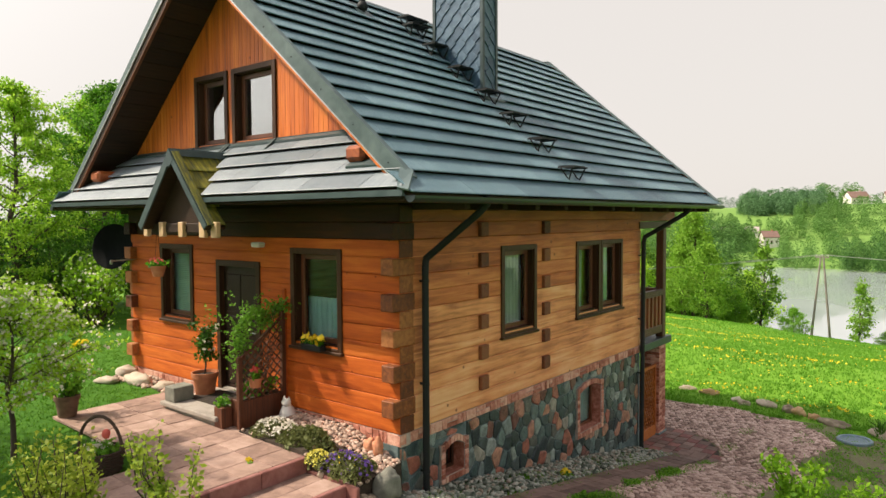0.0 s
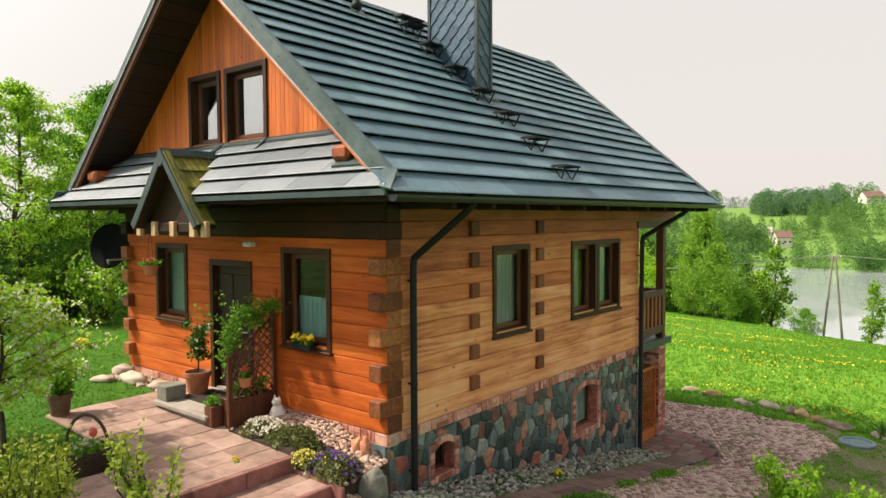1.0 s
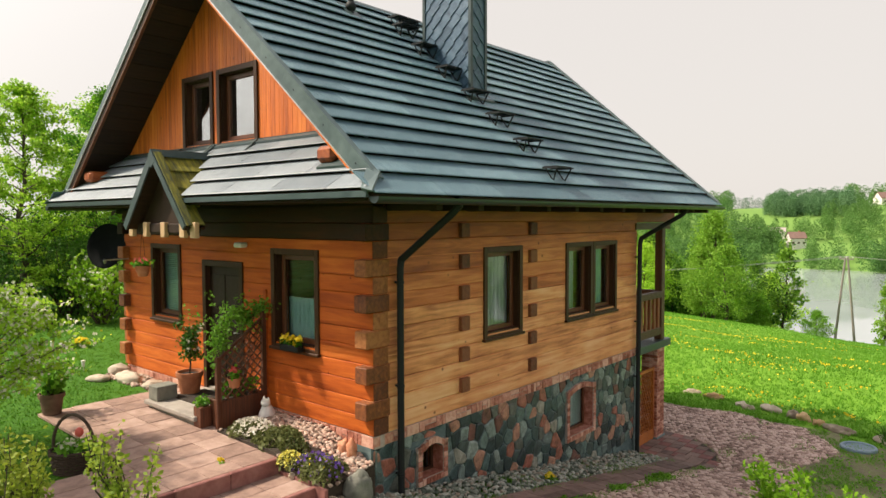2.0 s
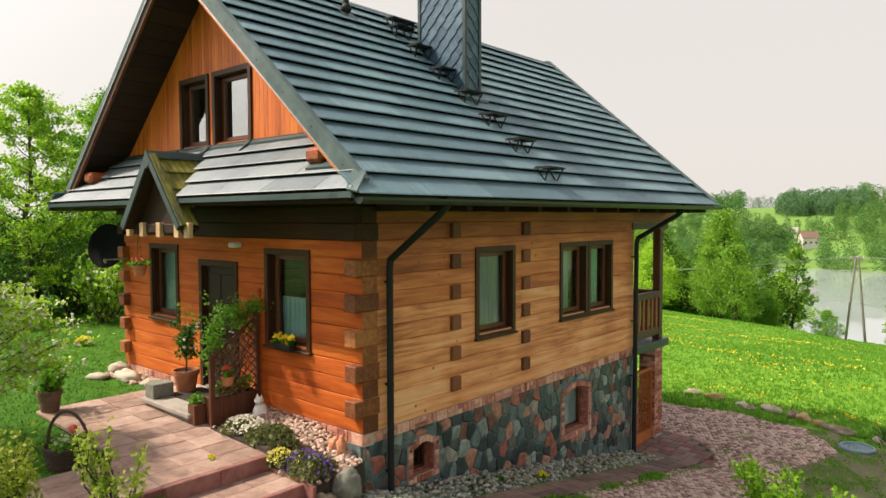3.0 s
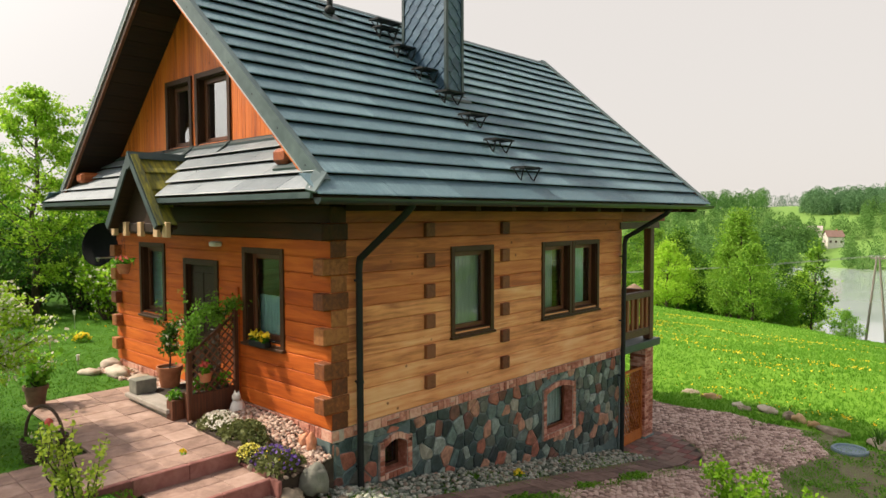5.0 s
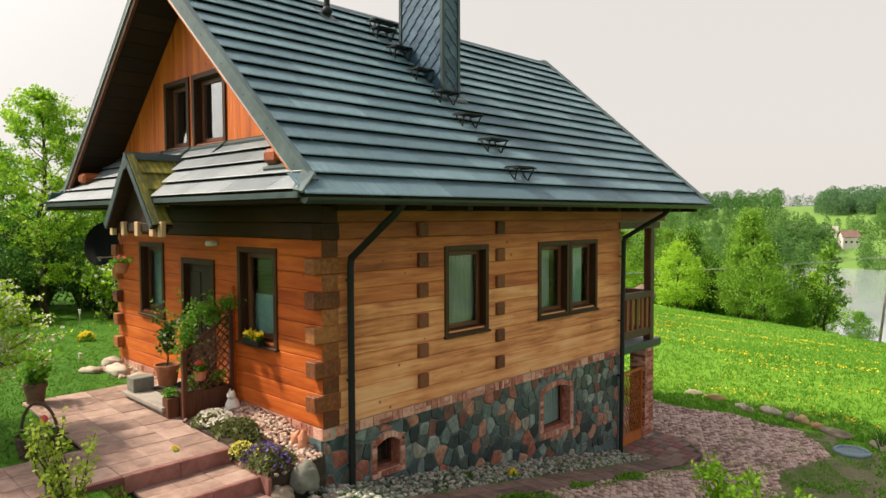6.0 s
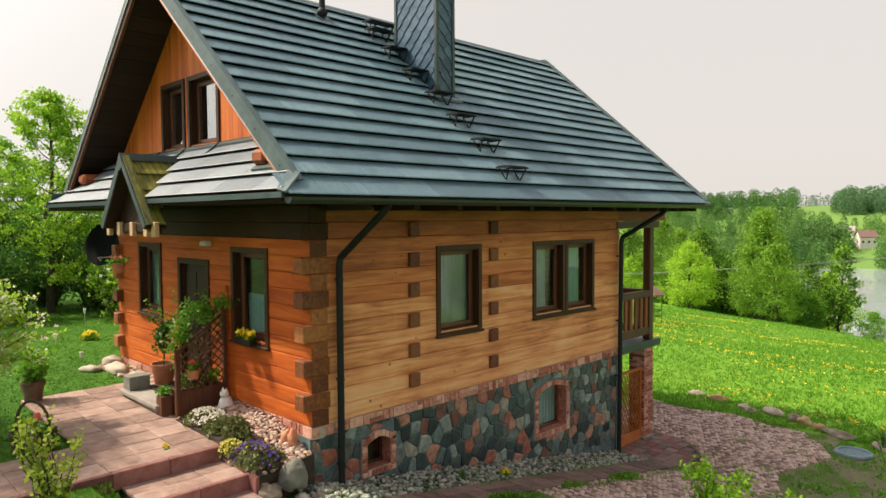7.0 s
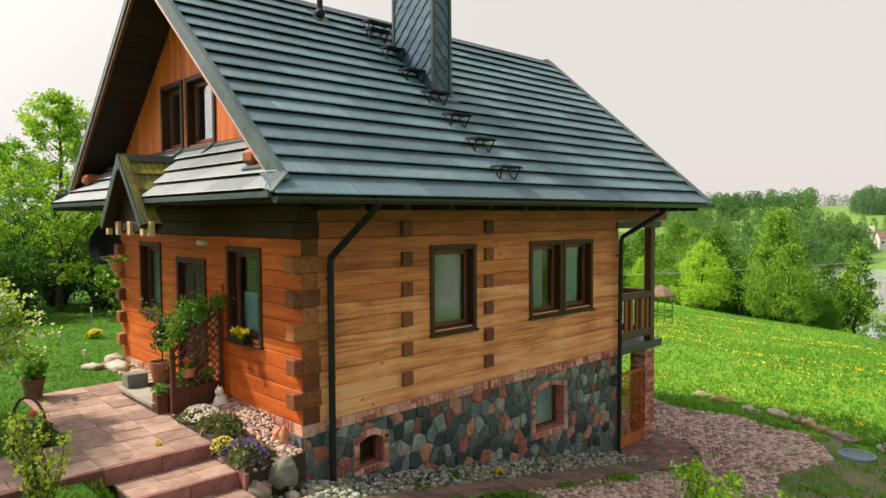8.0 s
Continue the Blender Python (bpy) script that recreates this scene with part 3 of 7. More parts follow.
# openings: u0, u1, z0, z1 of the outer casing
SIDE_WIN = [(2.37, 3.44, 1.255, 2.715), (4.87, 5.88, 1.27, 2.71), (5.90, 6.915, 1.27, 2.71)]
FRONT_WIN = [(-2.19, -1.08, 1.25, 2.73), (-5.93, -4.86, 1.33, 2.72)]
DOOR = (-4.14, -2.95, 0.30, 2.485)
GABLE_WIN = [(-4.68, -3.72, 4.33, 5.57), (-3.60, -2.47, 4.33, 5.57)]
CAS = 0.085


def inner(h):
    return (h[0] + CAS - 0.01, h[1] - CAS + 0.01, h[2] + CAS - 0.01, h[3] - CAS + 0.01)


def log_wall(name, P, u0, u1, cuts, material, top_material, label, ends, middle=None):
    """Horizontal squared logs with chamfered edges; the lining behind them carries them."""
    wall = Shape()
    for r in holes(u0 + 0.21, u1 - 0.21, LOG0 + 0.01, LOG0 + LOGH * ROWS_N, cuts):
        slab(wall, P, *r, -0.23, -0.2)
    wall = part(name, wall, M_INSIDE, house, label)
    for i in range(ROWS_N):
        z0, z1 = LOG0 + i * LOGH, LOG0 + (i + 1) * LOGH
        a, b = ends(i)
        for h in holes(a, b, z0, z1, cuts):
            lg = Shape()
            lo, hi = h[2], h[3]
            c0, c1 = (0.015 if abs(lo - z0) < 1e-3 else 0.0), (0.006 if abs(hi - z1) < 1e-3 else 0.0)
            prof = [(-0.2, lo), (-c0 - 0.001, lo), (0.0, lo + c0 + 0.0005), (0.003, (lo + hi) / 2), (0.0, hi - c1 - 0.0005), (-c1 - 0.001, hi), (-0.2, hi)]
            n = len(prof)
            lg.add([P(u, z, d) for u in (h[0], h[1]) for d, z in prof],
                   [tuple(range(n)), tuple(range(2 * n - 1, n - 1, -1))] + [(k, (k + 1) % n, n + (k + 1) % n, n + k) for k in range(n)])
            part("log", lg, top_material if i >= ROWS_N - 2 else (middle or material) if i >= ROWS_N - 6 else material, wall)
    return wall


side_cuts = [inner(h) for h in SIDE_WIN]
front_cuts = [inner(h) for h in FRONT_WIN] + [(DOOR[0] + 0.05, DOOR[1] - 0.05, 0.0, DOOR[3] - 0.05)]
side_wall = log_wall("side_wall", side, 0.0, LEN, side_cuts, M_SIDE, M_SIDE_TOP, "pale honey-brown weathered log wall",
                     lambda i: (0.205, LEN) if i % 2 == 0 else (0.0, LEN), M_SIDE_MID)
front_wall = log_wall("front_wall", front, -W, 0.0, front_cuts, M_FRONT, M_FRONT_SHADED, "orange-red stained log wall",
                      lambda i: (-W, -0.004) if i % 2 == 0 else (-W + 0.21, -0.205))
left_wall = Shape()
for i in range(ROWS_N):
    left_wall.box(-W, -W + 0.2, 0.21, LEN, LOG0 + i * LOGH, LOG0 + (i + 1) * LOGH - 0.004, 0.012)
part("left_wall", left_wall, M_SIDE, house)
back_wall = Shape()
for i in range(ROWS_N):
    back_wall.box(-W + 0.2, -0.2, LEN - 0.2, LEN, LOG0 + i * LOGH, LOG0 + (i + 1) * LOGH - 0.004, 0.012)
part("back_wall", back_wall, M_SIDE, house)
part("ground_floor", Shape().box(-W + 0.24, -0.24, 0.24, LEN - 0.24, 0.2, 0.29), M_INSIDE, house)
part("upper_floor", Shape().box(-W + 0.02, -0.02, 0.02, LEN, LOG0 + ROWS_N * LOGH, LOG0 + ROWS_N * LOGH + 0.06), M_SOFFIT, house)

# log ends: corner joints, and the ends of the two cross walls on the long side
for i in range(ROWS_N):
    z0, z1 = LOG0 + i * LOGH + 0.004, LOG0 + (i + 1) * LOGH - 0.004
    # the top ends carry the same painted eave shade
    end_m = M_FRONT_SHADED if i >= ROWS_N - 2 else M_ENDX
    if i % 2:
        for x in (-0.1, -W + 0.1):
            part("log_end", Shape().box(x - 0.115, x + 0.115, -0.125 - 0.02 * random.random(), 0.30, z0, z1, 0.012), end_m, front_wall, "brown-stained log end")
        for y in (1.87, 3.74):
            part("log_end", Shape().box(-0.05, 0.062, y - 0.10, y + 0.10, z0 + 0.006, z1 - 0.006, 0.010), M_CROSS, side_wall, "brown-stained log end")
    else:
        part("log_end", Shape().box(-0.02, 0.012, 0.003, 0.27, z0, z1, 0.008), end_m, side_wall, "brown-stained log end")
        part("log_end", Shape().box(-W - 0.10, -W + 0.02, 0.003, 0.215, z0, z1, 0.008), end_m, front_wall, "brown-stained log end")


# ---- windows and the door ----
def window(P, h, label, sill=True, drape=None, pane_m=None, cloth=None):
    u0, u1, z0, z1 = h
    win = Shape()
    w = CAS
    for a in ((u0, u0 + w, z0, z1), (u1 - w, u1, z0, z1), (u0 + w, u1 - w, z1 - w, z1), (u0 + w, u1 - w, z0, z0 + w * 0.6)):
        slab(win, P, *a, -0.01, 0.03, 0.004)
    win = part("window", win, M_CASING, house, label)
    a0, a1, b0, b1 = inner(h)
    rev = Shape()
    for r in ((a0 - 0.005, a0 + 0.02, b0, b1), (a1 - 0.02, a1 + 0.005, b0, b1), (a0 + 0.02, a1 - 0.02, b1 - 0.02, b1 + 0.005), (a0 + 0.02, a1 - 0.02, b0 - 0.005, b0 + 0.02)):
        slab(rev, P, *r, -0.21, -0.012)
    part("reveal", rev, M_CASING, win)
    a0, a1, b0, b1 = a0 + 0.02, a1 - 0.02, b0 + 0.02, b1 - 0.02
    sash = Shape()
    s = 0.075
    for r in ((a0, a0 + s, b0, b1), (a1 - s, a1, b0, b1), (a0 + s, a1 - s, b1 - s, b1), (a0 + s, a1 - s, b0, b0 + s)):
        slab(sash, P, *r, -0.17, -0.105, 0.006)
    part("sash", sash, M_SASH, win, "red-brown wooden sash")
    pane = part("pane", slab(Shape(), P, a0 + s - 0.01, a1 - s + 0.01, b0 + s - 0.01, b1 - s + 0.01, -0.145, -0.133), pane_m or M_PANE, win)
    pane.visible_shadow = False
    if sill:
        part("sill", slab(Shape(), P, u0 - 0.02, u1 + 0.02, z0 - 0.03, z0 + 0.012, -0.02, 0.065, 0.006), M_CASING, win)
    if drape:
        f0, f1, g0, g1, kind = drape
        du, dz = a1 - a0, b1 - b0
        if kind == "blind":
            bl = Shape()
            k = int((g1 - g0) * dz / 0.035)
            for i in range(k):
                z = b0 + g0 * dz + i * 0.035
                slab(bl, P, a0 + f0 * du, a0 + f1 * du, z, z + 0.022, -0.225, -0.205)
            part("blind", bl, M_CURTAIN, win, "pale slatted window blind")
        else:
            cu = Shape()
            k = 40
            pts = [(a0 + (f0 + (f1 - f0) * i / k) * du, -0.24 + 0.016 * math.sin(i * 1.35)) for i in range(k + 1)]
            zz = (b0 + g0 * dz, b0 + g1 * dz)
            cu.add([P(u, z, d + e) for e in (0, -0.006) for u, d in pts for z in zz],
                   [(2 * i + o, 2 * i + 1 + o, 2 * i + 3 + o, 2 * i + 2 + o) for o in (0, 2 * k + 2) for i in range(k)])
            part("curtain", cu, cloth or M_CURTAIN, win, "pale gathered curtain", smooth=True)
    return win


window(side, SIDE_WIN[0], "dark-brown wooden window with a drawn grey net curtain", drape=(0.0, 1.0, 0.0, 1.0, "curtain"), cloth=M_NET)
window(side, SIDE_WIN[1], "dark-brown wooden window with a pale net curtain", drape=(0.0, 0.72, 0.0, 1.0, "curtain"), cloth=M_NET)
window(side, SIDE_WIN[2], "dark-brown wooden window with a drawn teal curtain", drape=(0.0, 0.85, 0.0, 1.0, "curtain"))
window(front, FRONT_WIN[0], "dark-brown wooden window with a pale half curtain", drape=(0.0, 1.0, 0.0, 0.50, "curtain"), pane_m=M_PANE_DIM)
window(front, FRONT_WIN[1], "dark-brown wooden window with a pale slatted blind", drape=(0.0, 1.0, 0.0, 1.0, "blind"), pane_m=M_PANE_DIM)
for h in GABLE_WIN:
    window(front, h, "brown wooden gable window", sill=False, pane_m=M_PANE_HIGH)

door = Shape()
d0, d1, e0, e1 = DOOR
for a in ((d0, d0 + 0.10, e0, e1), (d1 - 0.10, d1, e0, e1), (d0 + 0.1, d1 - 0.1, e1 - 0.1, e1)):
    slab(door, front, *a, -0.15, 0.03, 0.005)
door = part("door", door, M_CASING, house, "dark-brown wooden front door, closed")
leafd = Shape()
slab(leafd, front, d0 + 0.1, d1 - 0.1, e0 + 0.03, e1 - 0.1, -0.12, -0.07)
for zz in ((0.42, 1.10), (1.20, 1.55), (1.65, 2.25)):
    for uu in ((d0 + 0.18, (d0 + d1) / 2 - 0.03), ((d0 + d1) / 2 + 0.03, d1 - 0.18)):
        slab(leafd, front, *uu, *zz, -0.08, -0.055, 0.01)
leafd = part("door_leaf", leafd, M_DOOR, door)
part("handle", Shape().pipe([(d1 - 0.17, 0.06, 1.33), (d1 - 0.17, 0.0, 1.33), (d1 - 0.29, 0.0, 1.33)], 0.011, 8), M_STEEL, door, "steel door handle")
part("doorstep", slab(Shape(), front, d0, d1, 0.2, 0.34, -0.2, 0.0, 0.01), M_CONCRETE, door)

# ---- the gable: upright boards ----
cuts = [inner(h) for h in GABLE_WIN]
gable_wall = part("gable_wall", Shape().box(-6.2, -0.85, 0.16, 0.2, 3.36, 4.3), M_SOFFIT, house, "orange upright-boarded gable")
u = -W + 0.15
while u < -0.15:
    v = min(u + 0.105, -0.1)
    za, zb = roof_z(u) - 0.20, roof_z(v) - 0.20
    segs = [(3.6, None)]
    for c in cuts:
        if u < c[1] and v > c[0]:
            segs = [(3.6, c[2]), (c[3], None)]
    for s0, s1 in segs:
        if s1 is None and min(za, zb) <= s0 + 0.02:
            continue
        t0, t1 = (za, zb) if s1 is None else (min(s1, za), min(s1, zb))
        part("board", Shape().prism([(u + 0.003, 0.0, s0), (v - 0.003, 0.0, s0), (v - 0.003, 0.0, t1), (u + 0.003, 0.0, t0)], (0, 0.022, 0)), M_GABLE, gable_wall)
    u = v
back = Shape()
for r in holes(-W + 0.1, -0.1, 3.5, roof_z(RIDGE), cuts):
    for k in range(24):
        a, b = r[0] + (r[1] - r[0]) * k / 24, r[0] + (r[1] - r[0]) * (k + 1) / 24
        lim = min(roof_z(a), roof_z(b)) - 0.23
        if lim > r[2]:
            back.box(a, b, 0.024, 0.05, r[2], min(r[3], lim))
part("gable_backing", back, M_SOFFIT, house)
far_gable = Shape().prism([(-W, LEN - 0.1, 3.4), (0, LEN - 0.1, 3.4), (RIDGE, LEN - 0.1, roof_z(RIDGE) - 0.3)], (0, 0.1, 0))
part("far_gable", far_gable, M_GABLE, house)

# ---- main roof: deck, then panels laid in courses ----
COURSES = 17
L_SLOPE = (EAVE_X - RIDGE) / math.cos(RISE)
DROP, STEP = 0.035, 0.3567


def slope_frame(s):
    """Rows of a matrix for the slope on side s (1 right, -1 left): along y, up the slope, outwards."""
    up = Vector((-s * math.cos(RISE), 0, math.sin(RISE)))
    return Vector((RIDGE + s * (EAVE_X - RIDGE), 0, EAVE_Z)), Vector((0, 1, 0)), up, Vector((s * math.sin(RISE), 0, math.cos(RISE)))


def panel(o, along, up, nrm, ul0, ur0, ul1, ur1, v0, v1, lip=0.060):
    """A roofing panel: thick at its lower edge, thin under the next course."""
    p = lambda a, b, c: o + along * a + up * b + nrm * c
    return Shape().add([p(ul0, v0 + 0.004, lip - 0.012), p(ur0, v0 + 0.004, lip - 0.012), p(ur0, v0, lip), p(ul0, v0, lip),
                        p(ul0, v0 + 0.02, lip + 0.004), p(ur0, v0 + 0.02, lip + 0.004),
                        p(ul1, v1, 0.006), p(ur1, v1, 0.006), p(ul1, v1, -0.004), p(ur1, v1, -0.004)],
                       [(0, 1, 2, 3), (3, 2, 5, 4), (4, 5, 7, 6), (6, 7, 9, 8), (8, 9, 1, 0), (0, 3, 4, 6, 8), (1, 9, 7, 5, 2)])


roofs = {}
for s, nm in ((1, "right_roof_slope"), (-1, "left_roof_slope")):
    o, al, up, nr = slope_frame(s)
    deck = Shape()
    q = lambda y, v, d: o + al * y + up * v + nr * d
    for d0_, d1_ in ((-0.12, -0.006),):
        poly = [(-1.0, 0.0), (Y_RAKE + 0.02, 0.30), (Y_RAKE + 0.02, L_SLOPE), (Y_FAR, L_SLOPE), (Y_FAR, 0.0)]
        deck.prism([q(y, v, d0_) for y, v in poly], nr * (d1_ - d0_))
    roofs[s] = part(nm, deck, M_SOFFIT, house, "slate-grey shingle-look roof slope")
o, al, up, nr = slope_frame(-1)
for i in range(COURSES):
    lo = -1.0 if i == 0 else Y_RAKE + 0.02
    y = lo - (0.6 if i % 2 else 0.0)
    while y < Y_FAR:
        a, b = max(y, lo), min(y + 1.2, Y_FAR)
        if b - a > 0.05:
            part("tile_panel", panel(o, al, up, nr, a + 0.002, b - 0.002, a + 0.002, b - 0.002, i * STEP - DROP - (0.055 if i == 0 else 0), min((i + 1) * STEP - DROP + 0.03, L_SLOPE + 0.01)), M_TILE, roofs[-1])
        y += 1.2

ridge = Shape()
rz = roof_z(RIDGE)
ridge.prism([(RIDGE - 0.17, Y_RAKE - 0.03, rz - 0.09), (RIDGE - 0.15, Y_RAKE - 0.03, rz - 0.06), (RIDGE, Y_RAKE - 0.03, rz + 0.035), (RIDGE + 0.15, Y_RAKE - 0.03, rz - 0.06), (RIDGE + 0.17, Y_RAKE - 0.03, rz - 0.09), (RIDGE, Y_RAKE - 0.03, rz + 0.01)], (0, Y_FAR - Y_RAKE + 0.06, 0))
part("ridge_cap", ridge, M_TRIM, house, "grey metal ridge cap")


def barge(s, y0, y1, v0, name, label):
    """Metal trim folded over the sloping edge, and the board that shows under its lip."""
    o, al, up, nr = slope_frame(s)
    q = lambda y, v, d: o + al * y + up * v + nr * d
    w = 1 if y1 > y0 else -1
    top = L_SLOPE + 0.02
    face = -0.125 if s > 0 else -0.03
    tr = Shape().prism([q(y0, v0, face), q(y0, top, face), q(y0, top, 0.080), q(y0, v0, 0.080)], (0, 0.012 * w, 0))
    tr.prism([q(y0 + 0.012 * w, v0, 0.066), q(y0 + 0.012 * w, top, 0.066), q(y0 + 0.012 * w, top, 0.080), q(y0 + 0.012 * w, v0, 0.080)], (0, y1 - y0, 0))
    tr.prism([q(y1 + 0.012 * w, v0, 0.050), q(y1 + 0.012 * w, top, 0.050), q(y1 + 0.012 * w, top, 0.080), q(y1 + 0.012 * w, v0, 0.080)], (0, 0.01 * w, 0))
    b = part(name, tr, M_RAKE, house, label)
    part("drip_edge", Shape().prism([q(y0 - 0.006 * w, v0, face - 0.012), q(y0 - 0.006 * w, top, face - 0.012), q(y0 - 0.006 * w, top, face + 0.004), q(y0 - 0.006 * w, v0, face + 0.004)], (0, 0.02 * w, 0)), M_STEEL, b, "bright folded metal drip edge")
    low = -0.175 if s > 0 else -0.15
    bd = Shape().prism([q(y0 + 0.014 * w, v0 + 0.05, low), q(y0 + 0.014 * w, L_SLOPE, low), q(y0 + 0.014 * w, L_SLOPE, 0.044), q(y0 + 0.014 * w, v0 + 0.05, 0.044)], (0, 0.034 * w, 0))
    part("barge_board", bd, M_GABLE if s > 0 else M_SOFFIT, b, "orange barge board under the trim" if s > 0 else "dark brown barge board under the trim")
    # lighter strip paints the bounce light on the board's lower edge
    if s < 0:
        part("barge_lip", Shape().prism([q(y0 + 0.004 * w, v0 + 0.05, low - 0.022), q(y0 + 0.004 * w, L_SLOPE, low - 0.022), q(y0 + 0.004 * w, L_SLOPE, low), q(y0 + 0.004 * w, v0 + 0.05, low)], (0, 0.05 * w, 0)), M_ENDX, b, "lighter brown strip for bounce light on the board's edge")
    for k in range(8):
        v = v0 + 0.4 + k * 0.75
        if v < top - 0.1:
            part("screw", Shape().ball(tuple(q(y0 - 0.002 * w, v, -0.03)), (0.011, 0.006, 0.011), 8, 4), M_BLACK, b)


barge(1, Y_RAKE - 0.02, Y_RAKE + 0.045, 0.16, "rake_trim", "grey-green metal edge trim of the gable")
barge(-1, Y_RAKE - 0.02, Y_RAKE + 0.045, 0.16, "rake_trim", "grey-green metal edge trim of the gable")
barge(1, Y_FAR + 0.02, Y_FAR - 0.12, 0.0, "rake_trim", "grey-green metal edge trim of the gable")
barge(-1, Y_FAR + 0.02, Y_FAR - 0.12, 0.0, "rake_trim", "grey-green metal edge trim of the gable")
for s in (1, -1):
    o, al, up, nr = slope_frame(s)
    q = lambda y, v, d: o + al * y + up * v + nr * d
    for k in range(18):
        v = 0.35 + k * 0.31
        so = Shape().prism([q(Y_RAKE + 0.05, v, -0.15), q(Y_RAKE + 0.05, v + 0.30, -0.15), q(-0.002, v + 0.30, -0.15), q(-0.002, v, -0.15)], nr * 0.02)
        part("soffit_board", so, M_SOFFIT, house)
    x = RIDGE + s * (EAVE_X - RIDGE - 1.02)
    part("purlin_end", Shape().box(x - s * 0.24, x + s * 0.09, -0.72, 0.0, 3.86, 4.06, 0.05), M_SIDE_TOP, house, "orange-brown purlin end")
    # hip piece at the foot of the gable edge
    sx = lambda v: RIDGE + s * (v - RIDGE)
    hp = Shape()
    ha, hb_ = Vector((sx(0.80), -0.73, roof_z(0.80) + 0.105)), Vector((sx(1.03), -1.06, 3.485))
    hp.prism([ha + Vector((-s * 0.07, -0.03, 0.0)), ha + Vector((s * 0.08, 0.03, -0.05)), hb_ + Vector((s * 0.06, 0.03, -0.03)), hb_ + Vector((-s * 0.08, 0.0, 0.0))], (0, -0.012, 0.02))
    part("hip_flashing", hp, M_RAKE, house, "grey metal corner flashing")
    # eave underside: boards and rafter feet
    ev = Shape().prism([(sx(0.0), -0.95, 3.36), (sx(0.98), -0.95, 3.36), (sx(0.98), Y_FAR, 3.36), (sx(0.0), Y_FAR, 3.36)], (0, 0, 0.02))
    part("eave_soffit", ev, M_SOFFIT, house)
    y = 0.3
    while y < Y_FAR:
        part("rafter_foot", Shape().box(sx(0.02), sx(0.9), y - 0.06, y + 0.06, 3.27, 3.36, 0.01), M_SOFFIT, house)
        y += 0.85

# ---- gutters and downpipes ----
for s in (1, -1):
    sx = lambda v: RIDGE + s * (v - RIDGE)
    gt = Shape()
    prof = [(0.075 * math.cos(a), 0.075 * math.sin(a)) for a in [math.pi + math.pi * i / 8 for i in range(9)]]
    prof += [(0.068 * math.cos(a), 0.068 * math.sin(a)) for a in [2 * math.pi - math.pi * i / 8 for i in range(9)]]
    gt.prism([(sx(1.085) + px, -1.0, 3.41 + pz) for px, pz in prof], (0, Y_FAR + 1.08, 0))
    gt.prism([(sx(1.085) + px, -1.004, 3.41 + pz) for px, pz in prof[:9]], (0, 0.006, 0))
    part("gutter", gt, M_GUTTER, house, "dark grey half-round eaves gutter")
    fa = Shape().box(sx(0.955), sx(0.98), -0.98, Y_FAR, 3.36, 3.47)
    part("fascia", fa, M_CASING, house)
for pts in ([(1.03, 0.52, 3.44), (1.03, 0.52, 3.33), (0.92, 0.50, 3.22), (0.11, 0.42, 2.62), (0.10, 0.41, 2.50), (0.10, 0.41, -0.62)],
            [(1.03, 8.06, 3.44), (1.03, 8.06, 3.33), (0.92, 8.05, 3.22), (0.12, 7.86, 2.72), (0.10, 7.84, 2.60), (0.10, 7.80, -1.98)]):
    dp = part("downpipe", Shape().pipe(pts, 0.048, 12), M_BLACK, house, "black metal downpipe")
    for z in (2.3, 0.9, -0.3):
        part("pipe_clip", Shape().lathe((pts[-1][0], pts[-1][1], z), [(0.05, 0), (0.056, 0.004), (0.056, 0.03), (0.05, 0.034)], 12).box(0.0, 0.06, pts[-1][1] - 0.01, pts[-1][1] + 0.01, z, z + 0.03), M_BLACK, dp)

# ---- skirt roof across the front, cut where the porch gable stands ----
SK_Y, SK_Z, SK_TOP = -1.0, 3.47, 4.34
SK_TAN = (SK_TOP - SK_Z) / 1.0
SK_A = math.atan(SK_TAN)
so_, sal, sup, snr = Vector((0, SK_Y, SK_Z)), Vector((1, 0, 0)), Vector((0, math.cos(SK_A), math.sin(SK_A))), Vector((0, -math.sin(SK_A), math.cos(SK_A)))
SK_L = 1.0 / math.cos(SK_A)
PX, PTOP, PEAVE, PHALF, PFRONT = -3.50, 4.13, 3.06, 0.90, -1.19
PTAN = (PTOP - PEAVE) / PHALF


def sk_ends(v):
    """Where the skirt meets the main slopes, v metres up it."""
    z = SK_Z + v * math.sin(SK_A)
    d = max(z - EAVE_Z, 0) / TAN
    return RIDGE - (EAVE_X - RIDGE) + d, EAVE_X - d


def porch_half(v):
    return max((PTOP + 0.02 - (SK_Z + v * math.sin(SK_A))) / PTAN, 0.0)


